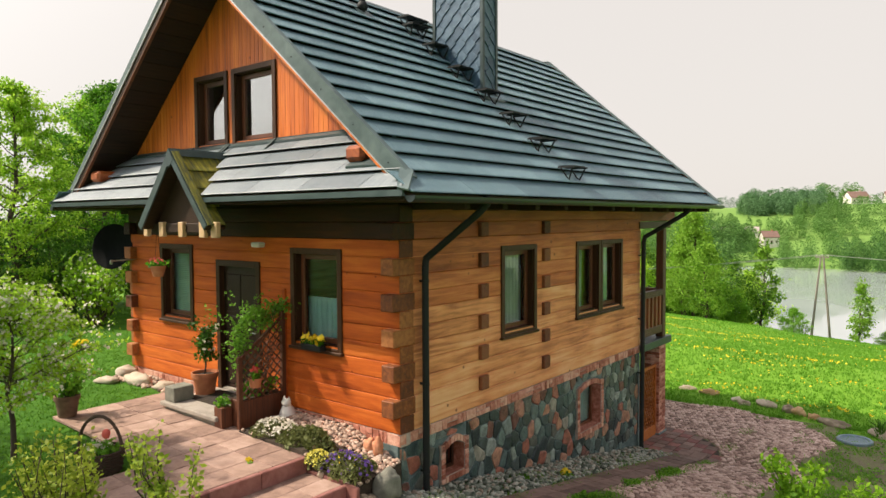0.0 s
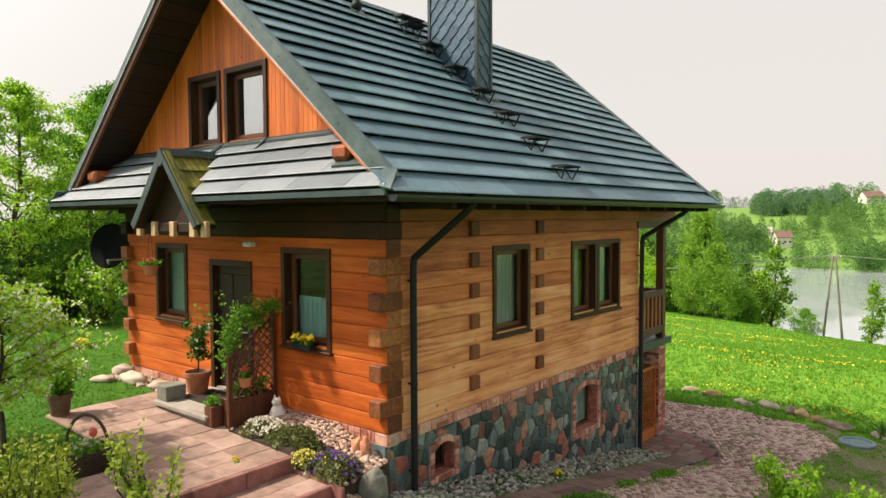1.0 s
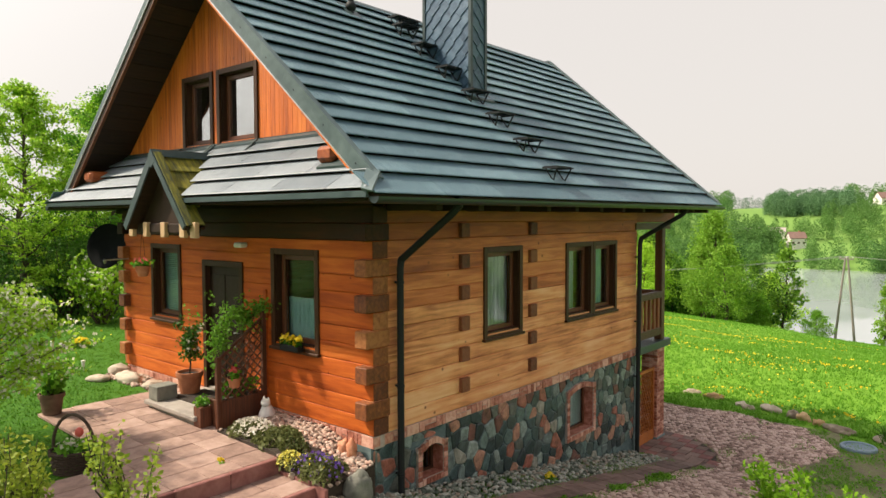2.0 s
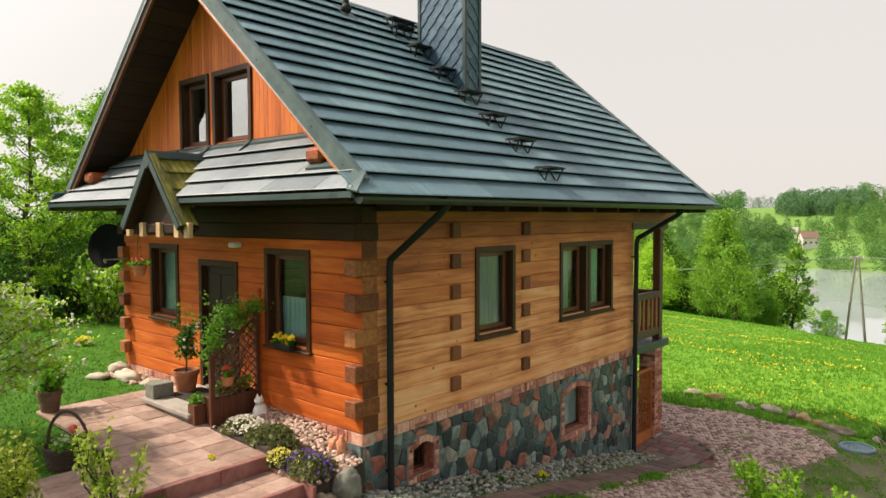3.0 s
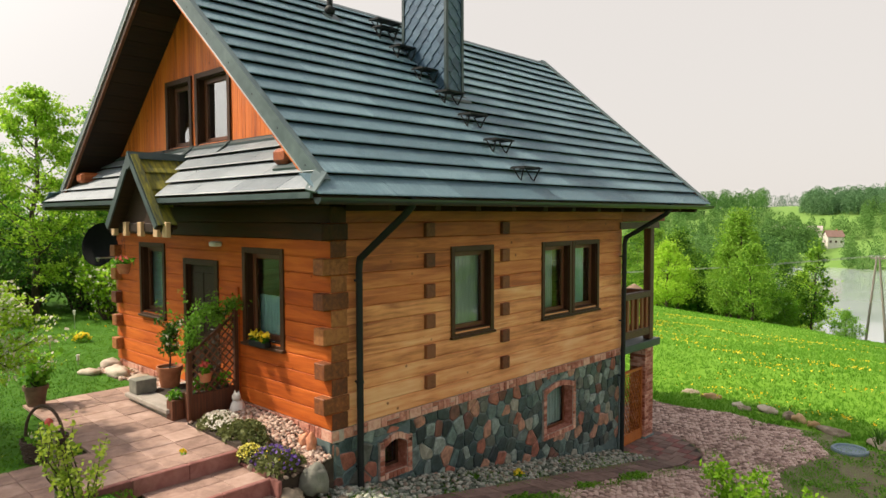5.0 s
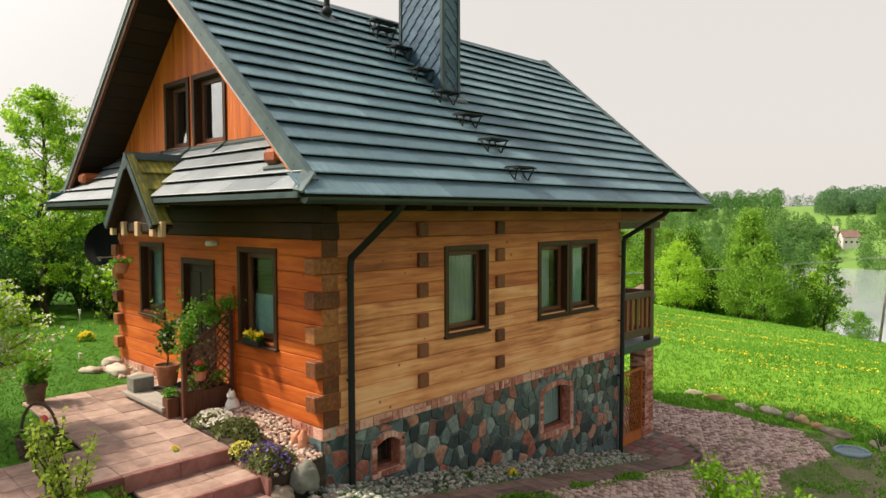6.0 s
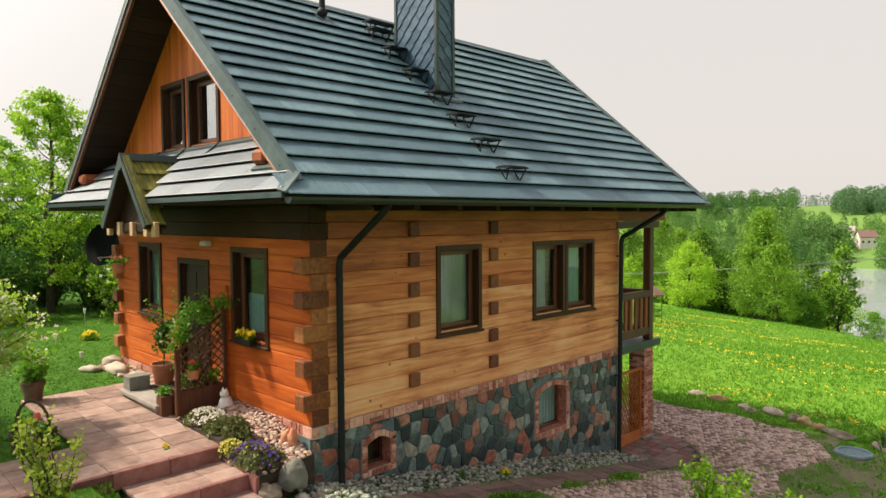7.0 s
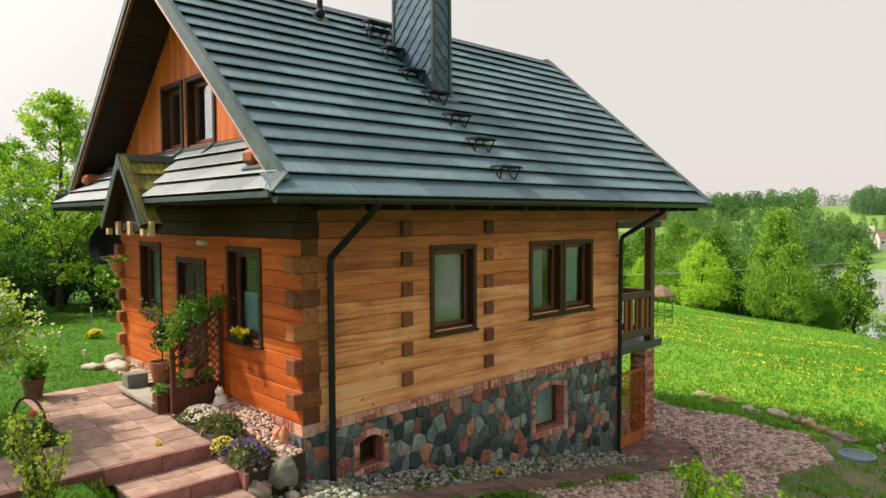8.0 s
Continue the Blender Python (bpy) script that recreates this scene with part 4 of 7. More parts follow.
sk = Shape()
for sgn in (-1, 1):
    e0, e1 = sk_ends(0)[0 if sgn < 0 else 1], sk_ends(SK_L)[0 if sgn < 0 else 1]
    q = lambda u, v, d: so_ + sal * u + sup * v + snr * d
    sk.prism([q(PX + sgn * porch_half(0), 0, -0.12), q(e0, 0, -0.12), q(e1, SK_L, -0.12), q(PX, SK_L, -0.12), q(PX, 0.85, -0.12)], snr * 0.114)
skirt = part("skirt_roof", sk, M_SOFFIT, house, "pale grey sunlit skirt roof over the entrance front")
NSK = 4
for i in range(NSK):
    v0, v1 = SK_L * i / NSK, SK_L * (i + 1) / NSK
    (l0, r0), (l1, r1) = sk_ends(v0), sk_ends(v1)
    for sgn in (-1, 1):
        h0, h1 = porch_half(v0), porch_half(v1)
        if sgn < 0:
            a0, b0, a1, b1 = l0, PX - h0, l1, PX - h1
        else:
            a0, b0, a1, b1 = PX + h0, r0, PX + h1, r1
        k0 = a0 + (0.55 if i % 2 else 1.05) * 1.0
        xs = [(a0, a1)]
        while k0 < min(b0, b1) - 0.25:
            if k0 > max(a0, a1) + 0.2:
                xs.append((k0, k0))
            k0 += 1.1
        xs.append((b0, b1))
        for (p0, p1), (q0, q1) in zip(xs, xs[1:]):
            part("tile_panel", panel(so_, sal, sup, snr, p0 + 0.005, q0 - 0.005, p1 + 0.005, q1 - 0.005, v0, v1 + 0.02, 0.058), M_TILE_Y, skirt)
part("skirt_flashing", Shape().prism([(-6.75, -0.004, 4.28), (-0.30, -0.004, 4.28), (-0.30, -0.004, 4.39), (-6.75, -0.004, 4.39)], (0, -0.02, 0)).prism([(-6.75, -0.02, 4.345), (-0.3, -0.02, 4.345), (-0.3, -0.10, 4.30), (-6.75, -0.10, 4.30)], (0, 0, 0.03)), M_TRIM, house, "grey metal flashing along the gable foot")
for a, b in ((-8.04, PX - porch_half(0) - 0.02), (PX + porch_half(0) + 0.02, 1.0)):
    part("skirt_eave_trim", Shape().prism([(a, -1.035, 3.425), (b, -1.035, 3.425), (b, -1.035, 3.476), (a, -1.035, 3.476)], (0, 0.03, 0)).prism([(a, -1.045, 3.405), (b, -1.045, 3.405), (b, -1.045, 3.428), (a, -1.045, 3.428)], (0, 0.05, 0)), M_TRIM, house, "grey metal eaves trim")
    part("skirt_soffit", Shape().prism([(a + 0.05, -0.98, 3.375), (b - 0.03, -0.98, 3.375), (b - 0.03, 0.0, 3.375), (a + 0.05, 0.0, 3.375)], (0, 0, 0.02)), M_SOFFIT, house)

q = lambda u, v, d: so_ + sal * u + sup * v + snr * d
part("purlin_flashing", Shape().prism([(-0.20, -0.735, 3.765), (0.40, -0.735, 3.765), (0.40, -0.60, 3.86), (-0.20, -0.60, 3.86)], (0, -0.01, 0.035)), M_TRIM, house, "dark metal flashing under the purlin end")
for g0, g1, _, _ in GABLE_WIN:
    for e_ in (g0 - 0.02, g1 + 0.02):
        part("flashing_upstand", Shape().prism([q(e_ - 0.018, SK_L - 0.30, 0.04), q(e_ + 0.018, SK_L - 0.30, 0.04), q(e_ + 0.018, SK_L - 0.02, 0.04), q(e_ - 0.018, SK_L - 0.02, 0.04)], snr * 0.03), M_TRIM, house)

# ---- little gabled porch roof over the door ----
pdeck = Shape()
PA = math.atan(PTAN)
PL = PHALF / math.cos(PA)
for s in (1, -1):
    pdeck.prism([(PX, PFRONT + 0.02, PTOP - 0.012), (PX + s * PHALF, PFRONT + 0.02, PEAVE - 0.012), (PX + s * PHALF, -0.84, PEAVE - 0.012), (PX + s * (PHALF - 0.34), -0.84, SK_Z - 0.02), (PX, -0.2, PTOP - 0.012)], (-s * math.sin(PA) * 0.06, 0, -math.cos(PA) * 0.06))
porch = part("porch_roof", pdeck, M_SOFFIT, house, "small mossy gabled porch roof over the door")
for s in (1, -1):
    o = Vector((PX + s * PHALF, 0, PEAVE))
    pup, pnr = Vector((-s * math.cos(PA), 0, math.sin(PA))), Vector((s * math.sin(PA), 0, math.cos(PA)))
    for i in range(4):
        v0, v1 = PL * i / 4, PL * (i + 1) / 4
        yb = lambda v: -0.86 if PEAVE + v * math.sin(PA) < SK_Z - 0.02 else SK_Y + (PEAVE + v * math.sin(PA) - SK_Z) / SK_TAN + 0.05
        y1 = min(max(yb(v0), yb(v1)), 0.0)
        part("tile_panel", panel(o, Vector((0, 1, 0)), pup, pnr, PFRONT + 0.03, y1, PFRONT + 0.03, y1, v0, v1 + 0.02, 0.035), M_MOSS, porch)
    lo = -0.045 if s > 0 else -0.075
    tr = Shape().prism([o + Vector((0, PFRONT, 0)) + pup * a + pnr * b for a, b in ((-0.02, lo), (PL + 0.03, lo), (PL + 0.03, 0.05), (-0.02, 0.05))], (0, 0.025, 0))
    fl = Shape().prism([o + Vector((0, PFRONT + 0.026, 0)) + pup * a + pnr * b for a, b in ((-0.02, 0.045), (PL + 0.0, 0.045), (PL + 0.0, 0.068), (-0.02, 0.068))], (0, 0.11, 0))
    part("verge_strip", fl, M_MOSS if s > 0 else M_TRIM, porch, "moss-grown edge strip" if s > 0 else "")
    part("porch_trim", tr, M_TRIM, porch, "grey metal verge trim")
part("porch_ridge", Shape().prism([(PX - 0.09, PFRONT - 0.005, PTOP - 0.03), (PX, PFRONT - 0.005, PTOP + 0.085), (PX + 0.09, PFRONT - 0.005, PTOP - 0.03), (PX, PFRONT - 0.005, PTOP + 0.06)], (0, 1.0, 0)), M_TRIM, porch)
part("porch_apex", Shape().prism([(PX - 0.12, PFRONT - 0.004, PTOP - 0.10), (PX, PFRONT - 0.004, PTOP - 0.20), (PX + 0.12, PFRONT - 0.004, PTOP - 0.10), (PX + 0.02, PFRONT - 0.004, PTOP + 0.06), (PX - 0.02, PFRONT - 0.004, PTOP + 0.06)], (0, 0.03, 0)), M_TRIM, porch)
part("porch_gable", Shape().prism([(PX - PHALF + 0.1, -0.95, PEAVE + 0.02), (PX + PHALF - 0.1, -0.95, PEAVE + 0.02), (PX, -0.95, PTOP - 0.1)], (0, 0.03, 0)), M_SOFFIT, porch)
part("porch_beam", Shape().box(PX - PHALF + 0.08, PX + PHALF - 0.02, -1.02, -0.9, 2.96, 3.10, 0.01), M_SOFFIT, porch)
for x, w in ((-4.45, 0.062), (-3.985, 0.062), (-3.43, 0.066), (-2.865, 0.068), (-2.56, 0.075)):
    part("bracket_block", Shape().box(x - w, x + w, -1.07, -1.0, 2.895, 3.12, 0.008), M_PALE, porch, "pale cut-wood bracket block")

# ---- chimney clad in diagonal shingles ----
CX0, CX1, CY0, CY1, CT = -2.30, -1.20, 3.58, 4.00, 8.25
chim = part("chimney", Shape().box(CX0, CX1, CY0, CY1, 4.9, CT), M_SHINGLE, house, "slate-blue shingle-clad chimney")
for (x, y) in ((CX0, CY0), (CX1, CY0), (CX1, CY1), (CX0, CY1)):
    part("corner_strip", Shape().box(x - 0.03, x + 0.03, y - 0.03, y + 0.03, 5.2, CT + 0.01), M_TRIM, chim)
part("chimney_cap", Shape().box(CX0 - 0.1, CX1 + 0.1, CY0 - 0.1, CY1 + 0.1, CT, CT + 0.09, 0.02), M_TRIM, chim)


def clip_poly(poly, a, b, c):
    """The part of a flat polygon where a*u + b*v <= c."""
    out = []
    for (p, q) in zip(poly, poly[1:] + poly[:1]):
        dp, dq = a * p[0] + b * p[1] - c, a * q[0] + b * q[1] - c
        if dp <= 0:
            out.append(p)
        if (dp < 0 < dq) or (dq < 0 < dp):
            t = dp / (dp - dq)
            out.append((p[0] + t * (q[0] - p[0]), p[1] + t * (q[1] - p[1])))
    return out


for wd, put in ((CX1 - CX0 - 0.07, lambda u, v, d: (CX0 + 0.035 + u, CY0 - d, v)), (CY1 - CY0 - 0.07, lambda u, v, d: (CX1 + d, CY0 + 0.035 + u, v))):
    sgn = 1 if wd > 0.9 else -1
    c45, cell = math.sqrt(0.5), 0.19
    box = [(0, 5.15), (wd, 5.15), (wd, CT), (0, CT)]
    for i in range(-14, 46):
        for k in range(-2, 17):
            # each shingle droops at one end, so the courses run in a saw-tooth line
            s0 = (k + 0.5 * (i % 2)) * 0.27
            pg = []
            for a_, f_ in ((s0, i * cell), (s0 + 0.264, i * cell - 0.034), (s0 + 0.264, (i + 1) * cell - 0.040), (s0, (i + 1) * cell - 0.006)):
                pg.append((sgn * (a_ * c45 - f_ * c45), 5.15 + a_ * c45 + f_ * c45))
            if sgn < 0:
                pg = [(u + wd * 0.5, v) for u, v in pg]
            for cl in ((1, 0, wd), (-1, 0, 0), (0, 1, CT), (0, -1, -5.15)):
                pg = clip_poly(pg, *cl) if len(pg) > 2 else []
            if len(pg) > 2:
                n = len(pg)
                f = lambda p: ((p[1] - 5.15) * c45 - sgn * (p[0] - (wd * 0.5 if sgn < 0 else 0)) * c45)
                dep = lambda p: 0.004 + 0.016 * min(1.0, max(0.0, 1 - (f(p) - i * cell + 0.03) / cell))
                part("shingle", Shape().add([put(p[0], p[1], 0.0) for p in pg] + [put(p[0], p[1], dep(p)) for p in pg],
                     [tuple(range(n)), tuple(range(n, 2 * n))] + [(m_, (m_ + 1) % n, n + (m_ + 1) % n, n + m_) for m_ in range(n)]), M_SHINGLE, chim)
part("chimney_flashing", Shape().prism([(CX1 + 0.0, CY0 - 0.12, roof_z(CX1) + 0.05), (CX1 + 0.14, CY0 - 0.12, roof_z(CX1 + 0.14) + 0.05), (CX1 + 0.14, CY1 + 0.12, roof_z(CX1 + 0.14) + 0.05), (CX1, CY1 + 0.12, roof_z(CX1) + 0.05)], (0, 0, 0.03)), M_TRIM, chim)

# ---- vent pipe and the chimney sweep's steps ----
vent = part("vent_pipe", Shape().tube((-2.97, 2.33, roof_z(-2.97) - 0.05), (-2.97, 2.33, 7.75), 0.055, 0.055, 14), M_BLACK, house, "dark roof vent pipe")
part("vent_collar", Shape().ball((-2.97, 2.33, roof_z(-2.97) + 0.14), (0.10, 0.10, 0.10), 14, 9), M_BLACK, vent, smooth=True)
part("vent_plate", Shape().prism([(-2.97 + a, 2.33 + b, roof_z(-2.97 + a) + 0.05) for a, b in ((-0.2, -0.16), (0.2, -0.16), (0.2, 0.16), (-0.2, 0.16))], (0, 0, 0.02)), M_TRIM, vent)


def roof_step(x, y, wide=0.46):
    z = roof_z(x) - 0.03
    st = Shape()
    st.box(x - 0.04, x + 0.25, y - 0.012, y + 0.012, z + 0.172, z + 0.188)
    st = part("roof_step", st, M_BLACK, house, "black metal roof step")
    for k in range(5):
        part("tread_bar", Shape().box(x - 0.02 + k * 0.05, x + 0.012 + k * 0.05, y - wide / 2, y + wide / 2, z + 0.19, z + 0.215), M_BLACK, st)
    for b in (-1, 1):
        part("side_bar", Shape().box(x - 0.04, x + 0.25, y + b * wide / 2 - 0.012, y + b * wide / 2 + 0.012, z + 0.175, z + 0.20), M_BLACK, st)
    for b in (-1, 1):
        yy = y + b * (wide / 2 - 0.06)
        part("step_leg", Shape().tube((x + 0.22, yy + b * 0.05, z + 0.19), (x + 0.12, yy, roof_z(x + 0.12) + 0.04), 0.014, 0.014, 6).tube((x - 0.02, yy, z + 0.18), (x + 0.16, yy, roof_z(x + 0.16) + 0.04), 0.012, 0.012, 6), M_BLACK, st)


for x, y in ((0.60, 3.42), (0.02, 3.44), (-0.53, 3.42), (-1.06, 3.42), (-1.60, 3.36), (-2.18, 3.36), (-2.72, 3.40), (-2.98, 3.62)):
    roof_step(x, y, 0.46 if x > -2.9 else 0.6)

# ---- stone base, cellar openings ----
CELLAR = [(0.84, 1.49, -0.64, 0.02, 0.098), (4.95, 6.06, -1.06, 0.0, 0.10)]
base = Shape()
cut = [(c[0] + c[4], c[1] - c[4], c[2] + c[4], c[3] - c[4] * 0.7) for c in CELLAR]
base.box(-W + 0.0, -0.02, 0.05, 0.34, -0.6, 0.128)
stone_base = part("stone_base", base, M_MORTAR, house, "fieldstone foundation wall with blue-grey mortar")
for r in holes(-0.02, LEN, -2.4, 0.145, cut):
    part("mortar_bed", Shape().box(-0.34, -0.035, r[0] + (0.36 if r[0] < 0 else 0), r[1], r[2], r[3]), M_MORTAR, stone_base)
part("corner_bed", Shape().box(-0.34, -0.035, -0.02, 0.34, -2.0, 0.142), M_MORTAR, stone_base)
part("left_base", Shape().box(-W, -W + 0.3, 0.34, LEN - 0.3, -1.9, 0.29), M_MORTAR, stone_base)
part("back_base", Shape().box(-W, -0.34, LEN - 0.3, LEN - 0.02, -2.4, 0.29), M_MORTAR, stone_base)
part("end_pier", Shape().box(-0.06, 0.0, LEN - 0.05, LEN + 0.02, -2.4, 0.14), M_MORTAR, stone_base)
part("cellar_floor", Shape().box(-W + 0.3, -0.34, 0.34, LEN - 0.3, -2.35, -2.3), M_INSIDE, house)
brick_band = part("brick_band", Shape().box(-0.2, -0.012, 0.0, LEN, 0.145, LOG0 - 0.002).box(-W, -0.0, 0.012, 0.2, 0.13, LOG0 - 0.002), M_BMORTAR, house, "pink-red brick course under the logs")
for n_, (u0, u1, z0, z1, th) in enumerate(CELLAR):
    sur = Shape()
    pale = Shape()
    a0, a1, b0, b1 = u0 + th, u1 - th, z0 + th, z1 - th
    rise = 0.09
    arch = lambda u: b1 - rise + rise * (1 - ((u - (a0 + a1) / 2) / ((a1 - a0) / 2)) ** 2)
    k = 10
    us = [a0 + (a1 - a0) * i / k for i in range(k + 1)]
    sur.prism([(-0.3, u, arch(u)) for u in us] + [(-0.3, u1, arch(a1)), (-0.3, u1, arch(a1) + th)] + [(-0.3, u, arch(u) + th) for u in reversed(us)] + [(-0.3, u0, arch(a0) + th), (-0.3, u0, arch(a0))], (0.312, 0, 0))
    cw = part("cellar_window", sur, M_BMORTAR, house, "small arched cellar window with brick surround" if n_ == 0 else "brick-framed basement window with a pale curtain")
    for r in ((u0, a0, z0, arch(a0)), (a1, u1, z0, arch(a1)), (a0, a1, z0, b0)):
        part("jamb", slab(Shape(), side, *r, -0.3, 0.0115), M_BMORTAR, cw)
    bn = lambda r, j=0.005: part("brick", slab(Shape(), side, r[0] + j, r[1] - j, r[2] + j, r[3] - j, -0.02, 0.024, 0.004), M_BRICK, cw)
    z = z0
    row = 0
    while z < z1 - th - 0.03:
        h_ = min(0.075, z1 - th - z)
        for (p, q_) in ((u0, a0), (a1, u1)):
            bn((p, q_, z, z + h_))
        z += 0.075
        row += 1
    k = max(4, round((a1 - a0) / 0.08))
    for i in range(k):
        p, q_ = a0 + (a1 - a0) * i / k, a0 + (a1 - a0) * (i + 1) / k
        bn((p, q_, z0, z0 + th))
    k = max(6, round((u1 - u0) / 0.075))
    for i in range(k):
        p, q_ = u0 + (u1 - u0) * i / k, u0 + (u1 - u0) * (i + 1) / k
        f = lambda u: arch(min(max(u, a0), a1))
        part("brick", Shape().prism([(-0.02, p + 0.005, f(p) + 0.004), (-0.02, q_ - 0.005, f(q_) + 0.004), (-0.02, q_ - 0.004, f(q_) + th), (-0.02, p + 0.004, f(p) + th)], (0.044, 0, 0)), M_BRICK, cw)
    fr = Shape()
    s = 0.05
    for r in ((a0, a0 + s, b0, b1), (a1 - s, a1, b0, b1), (a0 + s, a1 - s, b1 - s - 0.03, b1), (a0 + s, a1 - s, b0, b0 + s)):
        slab(fr, side, *r, -0.24, -0.19, 0.004)
    part("sash", fr, M_SASH if n_ else M_CASING, cw)
    pn = part("pane", slab(Shape(), side, a0 + s, a1 - s, b0 + s, b1 - s, -0.222, -0.212), M_PANE, cw)
    pn.visible_shadow = False
    part("reveal", slab(slab(slab(Shape(), side, a0 - 0.01, a0 + 0.004, b0, b1, -0.3, -0.0), side, a1 - 0.004, a1 + 0.01, b0, b1, -0.3, -0.0), side, a0, a1, b0 - 0.01, b0 + 0.004, -0.3, 0.0), M_BRICK, cw)
    if n_:
        cu = Shape()
        k = 36
        pts = [(a0 + (a1 - a0) * i / k, -0.27 + 0.014 * math.sin(i * 1.6)) for i in range(k + 1)]
        cu.add([(d, u, z) for u, d in pts for z in (b0 + 0.05, b1)], [(2 * i, 2 * i + 1, 2 * i + 3, 2 * i + 2) for i in range(k)])
        part("curtain", cu, M_CURTAIN, cw, "pale gathered curtain", smooth=True)

# ---- balcony at the far end ----
BY0, BY1 = LEN, 9.72
balc = part("balcony", Shape().box(-W + 0.3, 0.05, BY0, BY1, 0.13, 0.30, 0.01), M_TRIM, house, "covered wooden balcony at the far end")
part("balcony_beam", Shape().box(-0.14, 0.03, BY0 - 0.1, 9.66, 2.90, 3.05, 0.01), M_BALC, balc)
part("balcony_log", Shape().box(-0.2, 0.0, BY0, 10.0, 3.06, 3.34, 0.014), M_SIDE_TOP, balc, "pale log carried over the balcony")
for x in (-0.10, -3.5, -W + 0.4):
    part("post", Shape().box(x - 0.09, x + 0.09, 9.30, 9.48, 0.30, 2.90, 0.012), M_BALC, balc)
part("top_rail", Shape().box(-0.12, 0.0, BY0, 9.30, 1.30, 1.45, 0.012), M_BALC, balc)
part("bottom_rail", Shape().box(-0.10, -0.02, BY0, 9.30, 0.42, 0.60, 0.012), M_BALC, balc)
part("top_rail", Shape().box(-W + 0.4, -0.19, 9.33, 9.45, 1.30, 1.45, 0.012), M_BALC, balc)
part("bottom_rail", Shape().box(-W + 0.4, -0.19, 9.35, 9.43, 0.42, 0.58, 0.012), M_BALC, balc)
for i in range(6):
    y = 8.08 + i * 0.225
    part("baluster", Shape().box(-0.085, -0.035, y - 0.055, y + 0.055, 0.58, 1.32, 0.006), M_BALUS, balc, "red-brown flat baluster")
for i in range(26):
    x = -0.4 - i * 0.24
    part("baluster", Shape().box(x - 0.055, x + 0.055, 9.365, 9.415, 0.58, 1.32, 0.006), M_BALUS, balc)
pillar = part("brick_pillar", Shape().box(-0.36, -0.0, 9.06, 9.42, -2.1, 0.12), M_BMORTAR, house, "red brick pillar under the balcony")
for i in range(29):
    z = -2.0 + i * 0.073
    for a in ((9.04, 9.235), (9.245, 9.44)) if i % 2 else ((9.04, 9.135), (9.145, 9.335), (9.345, 9.44)):
        part("brick", Shape().box(-0.1, 0.014, *a, z, z + 0.064, 0.004), M_BRICK, pillar)
    for a in ((-0.38, -0.19), (-0.18, 0.012)) if i % 2 == 0 else ((-0.38, -0.29), (-0.28, -0.09), (-0.08, 0.012)):
        part("brick", Shape().box(*a, 9.036, 9.1, z, z + 0.064, 0.004), M_BRICK, pillar)
part("pillar_foot", Shape().box(-0.42, 0.045, 9.0, 9.48, -2.2, -1.96, 0.01), M_MORTAR, pillar)
lat = Shape().box(-0.10, -0.05, 8.02, 8.08, -1.98, -0.30).box(-0.10, -0.05, 8.96, 9.03, -1.98, -0.30).box(-0.10, -0.05, 8.08, 8.96, -0.37, -0.31).box(-0.10, -0.05, 8.08, 8.96, -1.98, -1.75)
lat = part("lattice_screen", lat, M_LATTICE, house, "orange-stained diagonal lattice screen under the balcony")
for s in (1, -1):
    for i in range(-14, 24):
        c = i * 0.115
        pg = [(8.08, -1.75), (8.96, -1.75), (8.96, -0.37), (8.08, -0.37)]
        sl = 1.7
        pg = clip_poly(clip_poly(pg, -s * sl, 1, c * sl - s * sl * 8.52 - 0.995 + 0.017), s * sl, -1, -(c * sl - s * sl * 8.52 - 0.995 - 0.017))
        if len(pg) > 2:
            xx = -0.085 if s > 0 else -0.07
            part("lath", Shape().prism([(xx, p[0], p[1]) for p in pg], (0.012, 0, 0)), M_LATTICE, lat)

# ---- plants: builders ----
def leaf_cloud(name, centres, size, material, rng, flat=0.0, long=1.6):
    """A mesh of many small folded leaves at the given places."""
    n = len(centres)
    a = rng.normal(size=(n, 3))
    a[:, 2] *= 1 - flat * 0.6
    a /= np.linalg.norm(a, axis=1)[:, None] + 1e-9
    b = np.cross(a, rng.normal(size=(n, 3)))
    b /= np.linalg.norm(b, axis=1)[:, None] + 1e-9
    s = size * rng.uniform(0.65, 1.35, n)[:, None]
    nrm = np.cross(a, b)
    c = np.asarray(centres)
    v = np.stack([c - a * s * long / 2, c + b * s * 0.5 + nrm * s * 0.15, c + a * s * long / 2, c - b * s * 0.5 + nrm * s * 0.15], 1).reshape(-1, 3)
    me = bpy.data.meshes.new(name)
    me.vertices.add(4 * n)
    me.vertices.foreach_set("co", v.ravel())
    me.loops.add(4 * n)
    me.loops.foreach_set("vertex_index", np.arange(4 * n))
    me.polygons.add(n)
    me.polygons.foreach_set("loop_start", np.arange(n) * 4)
    me.update(calc_edges=True)
    me.materials.append(material)
    return me


def bend(shape, p0, p1, r0, r1, rng, n=4, sway=0.12, sides=7):
    """A tapered limb with a slight crook."""
    p0, p1 = np.array(p0, float), np.array(p1, float)
    ln = np.linalg.norm(p1 - p0)
    pts = [p0 + (p1 - p0) * i / n + (rng.normal(size=3) * sway * ln / n if 0 < i < n else 0) for i in range(n + 1)]
    for i in range(n):
        shape.tube(pts[i], pts[i + 1], r0 + (r1 - r0) * i / n, r0 + (r1 - r0) * (i + 1) / n, sides, caps=False)
    return pts


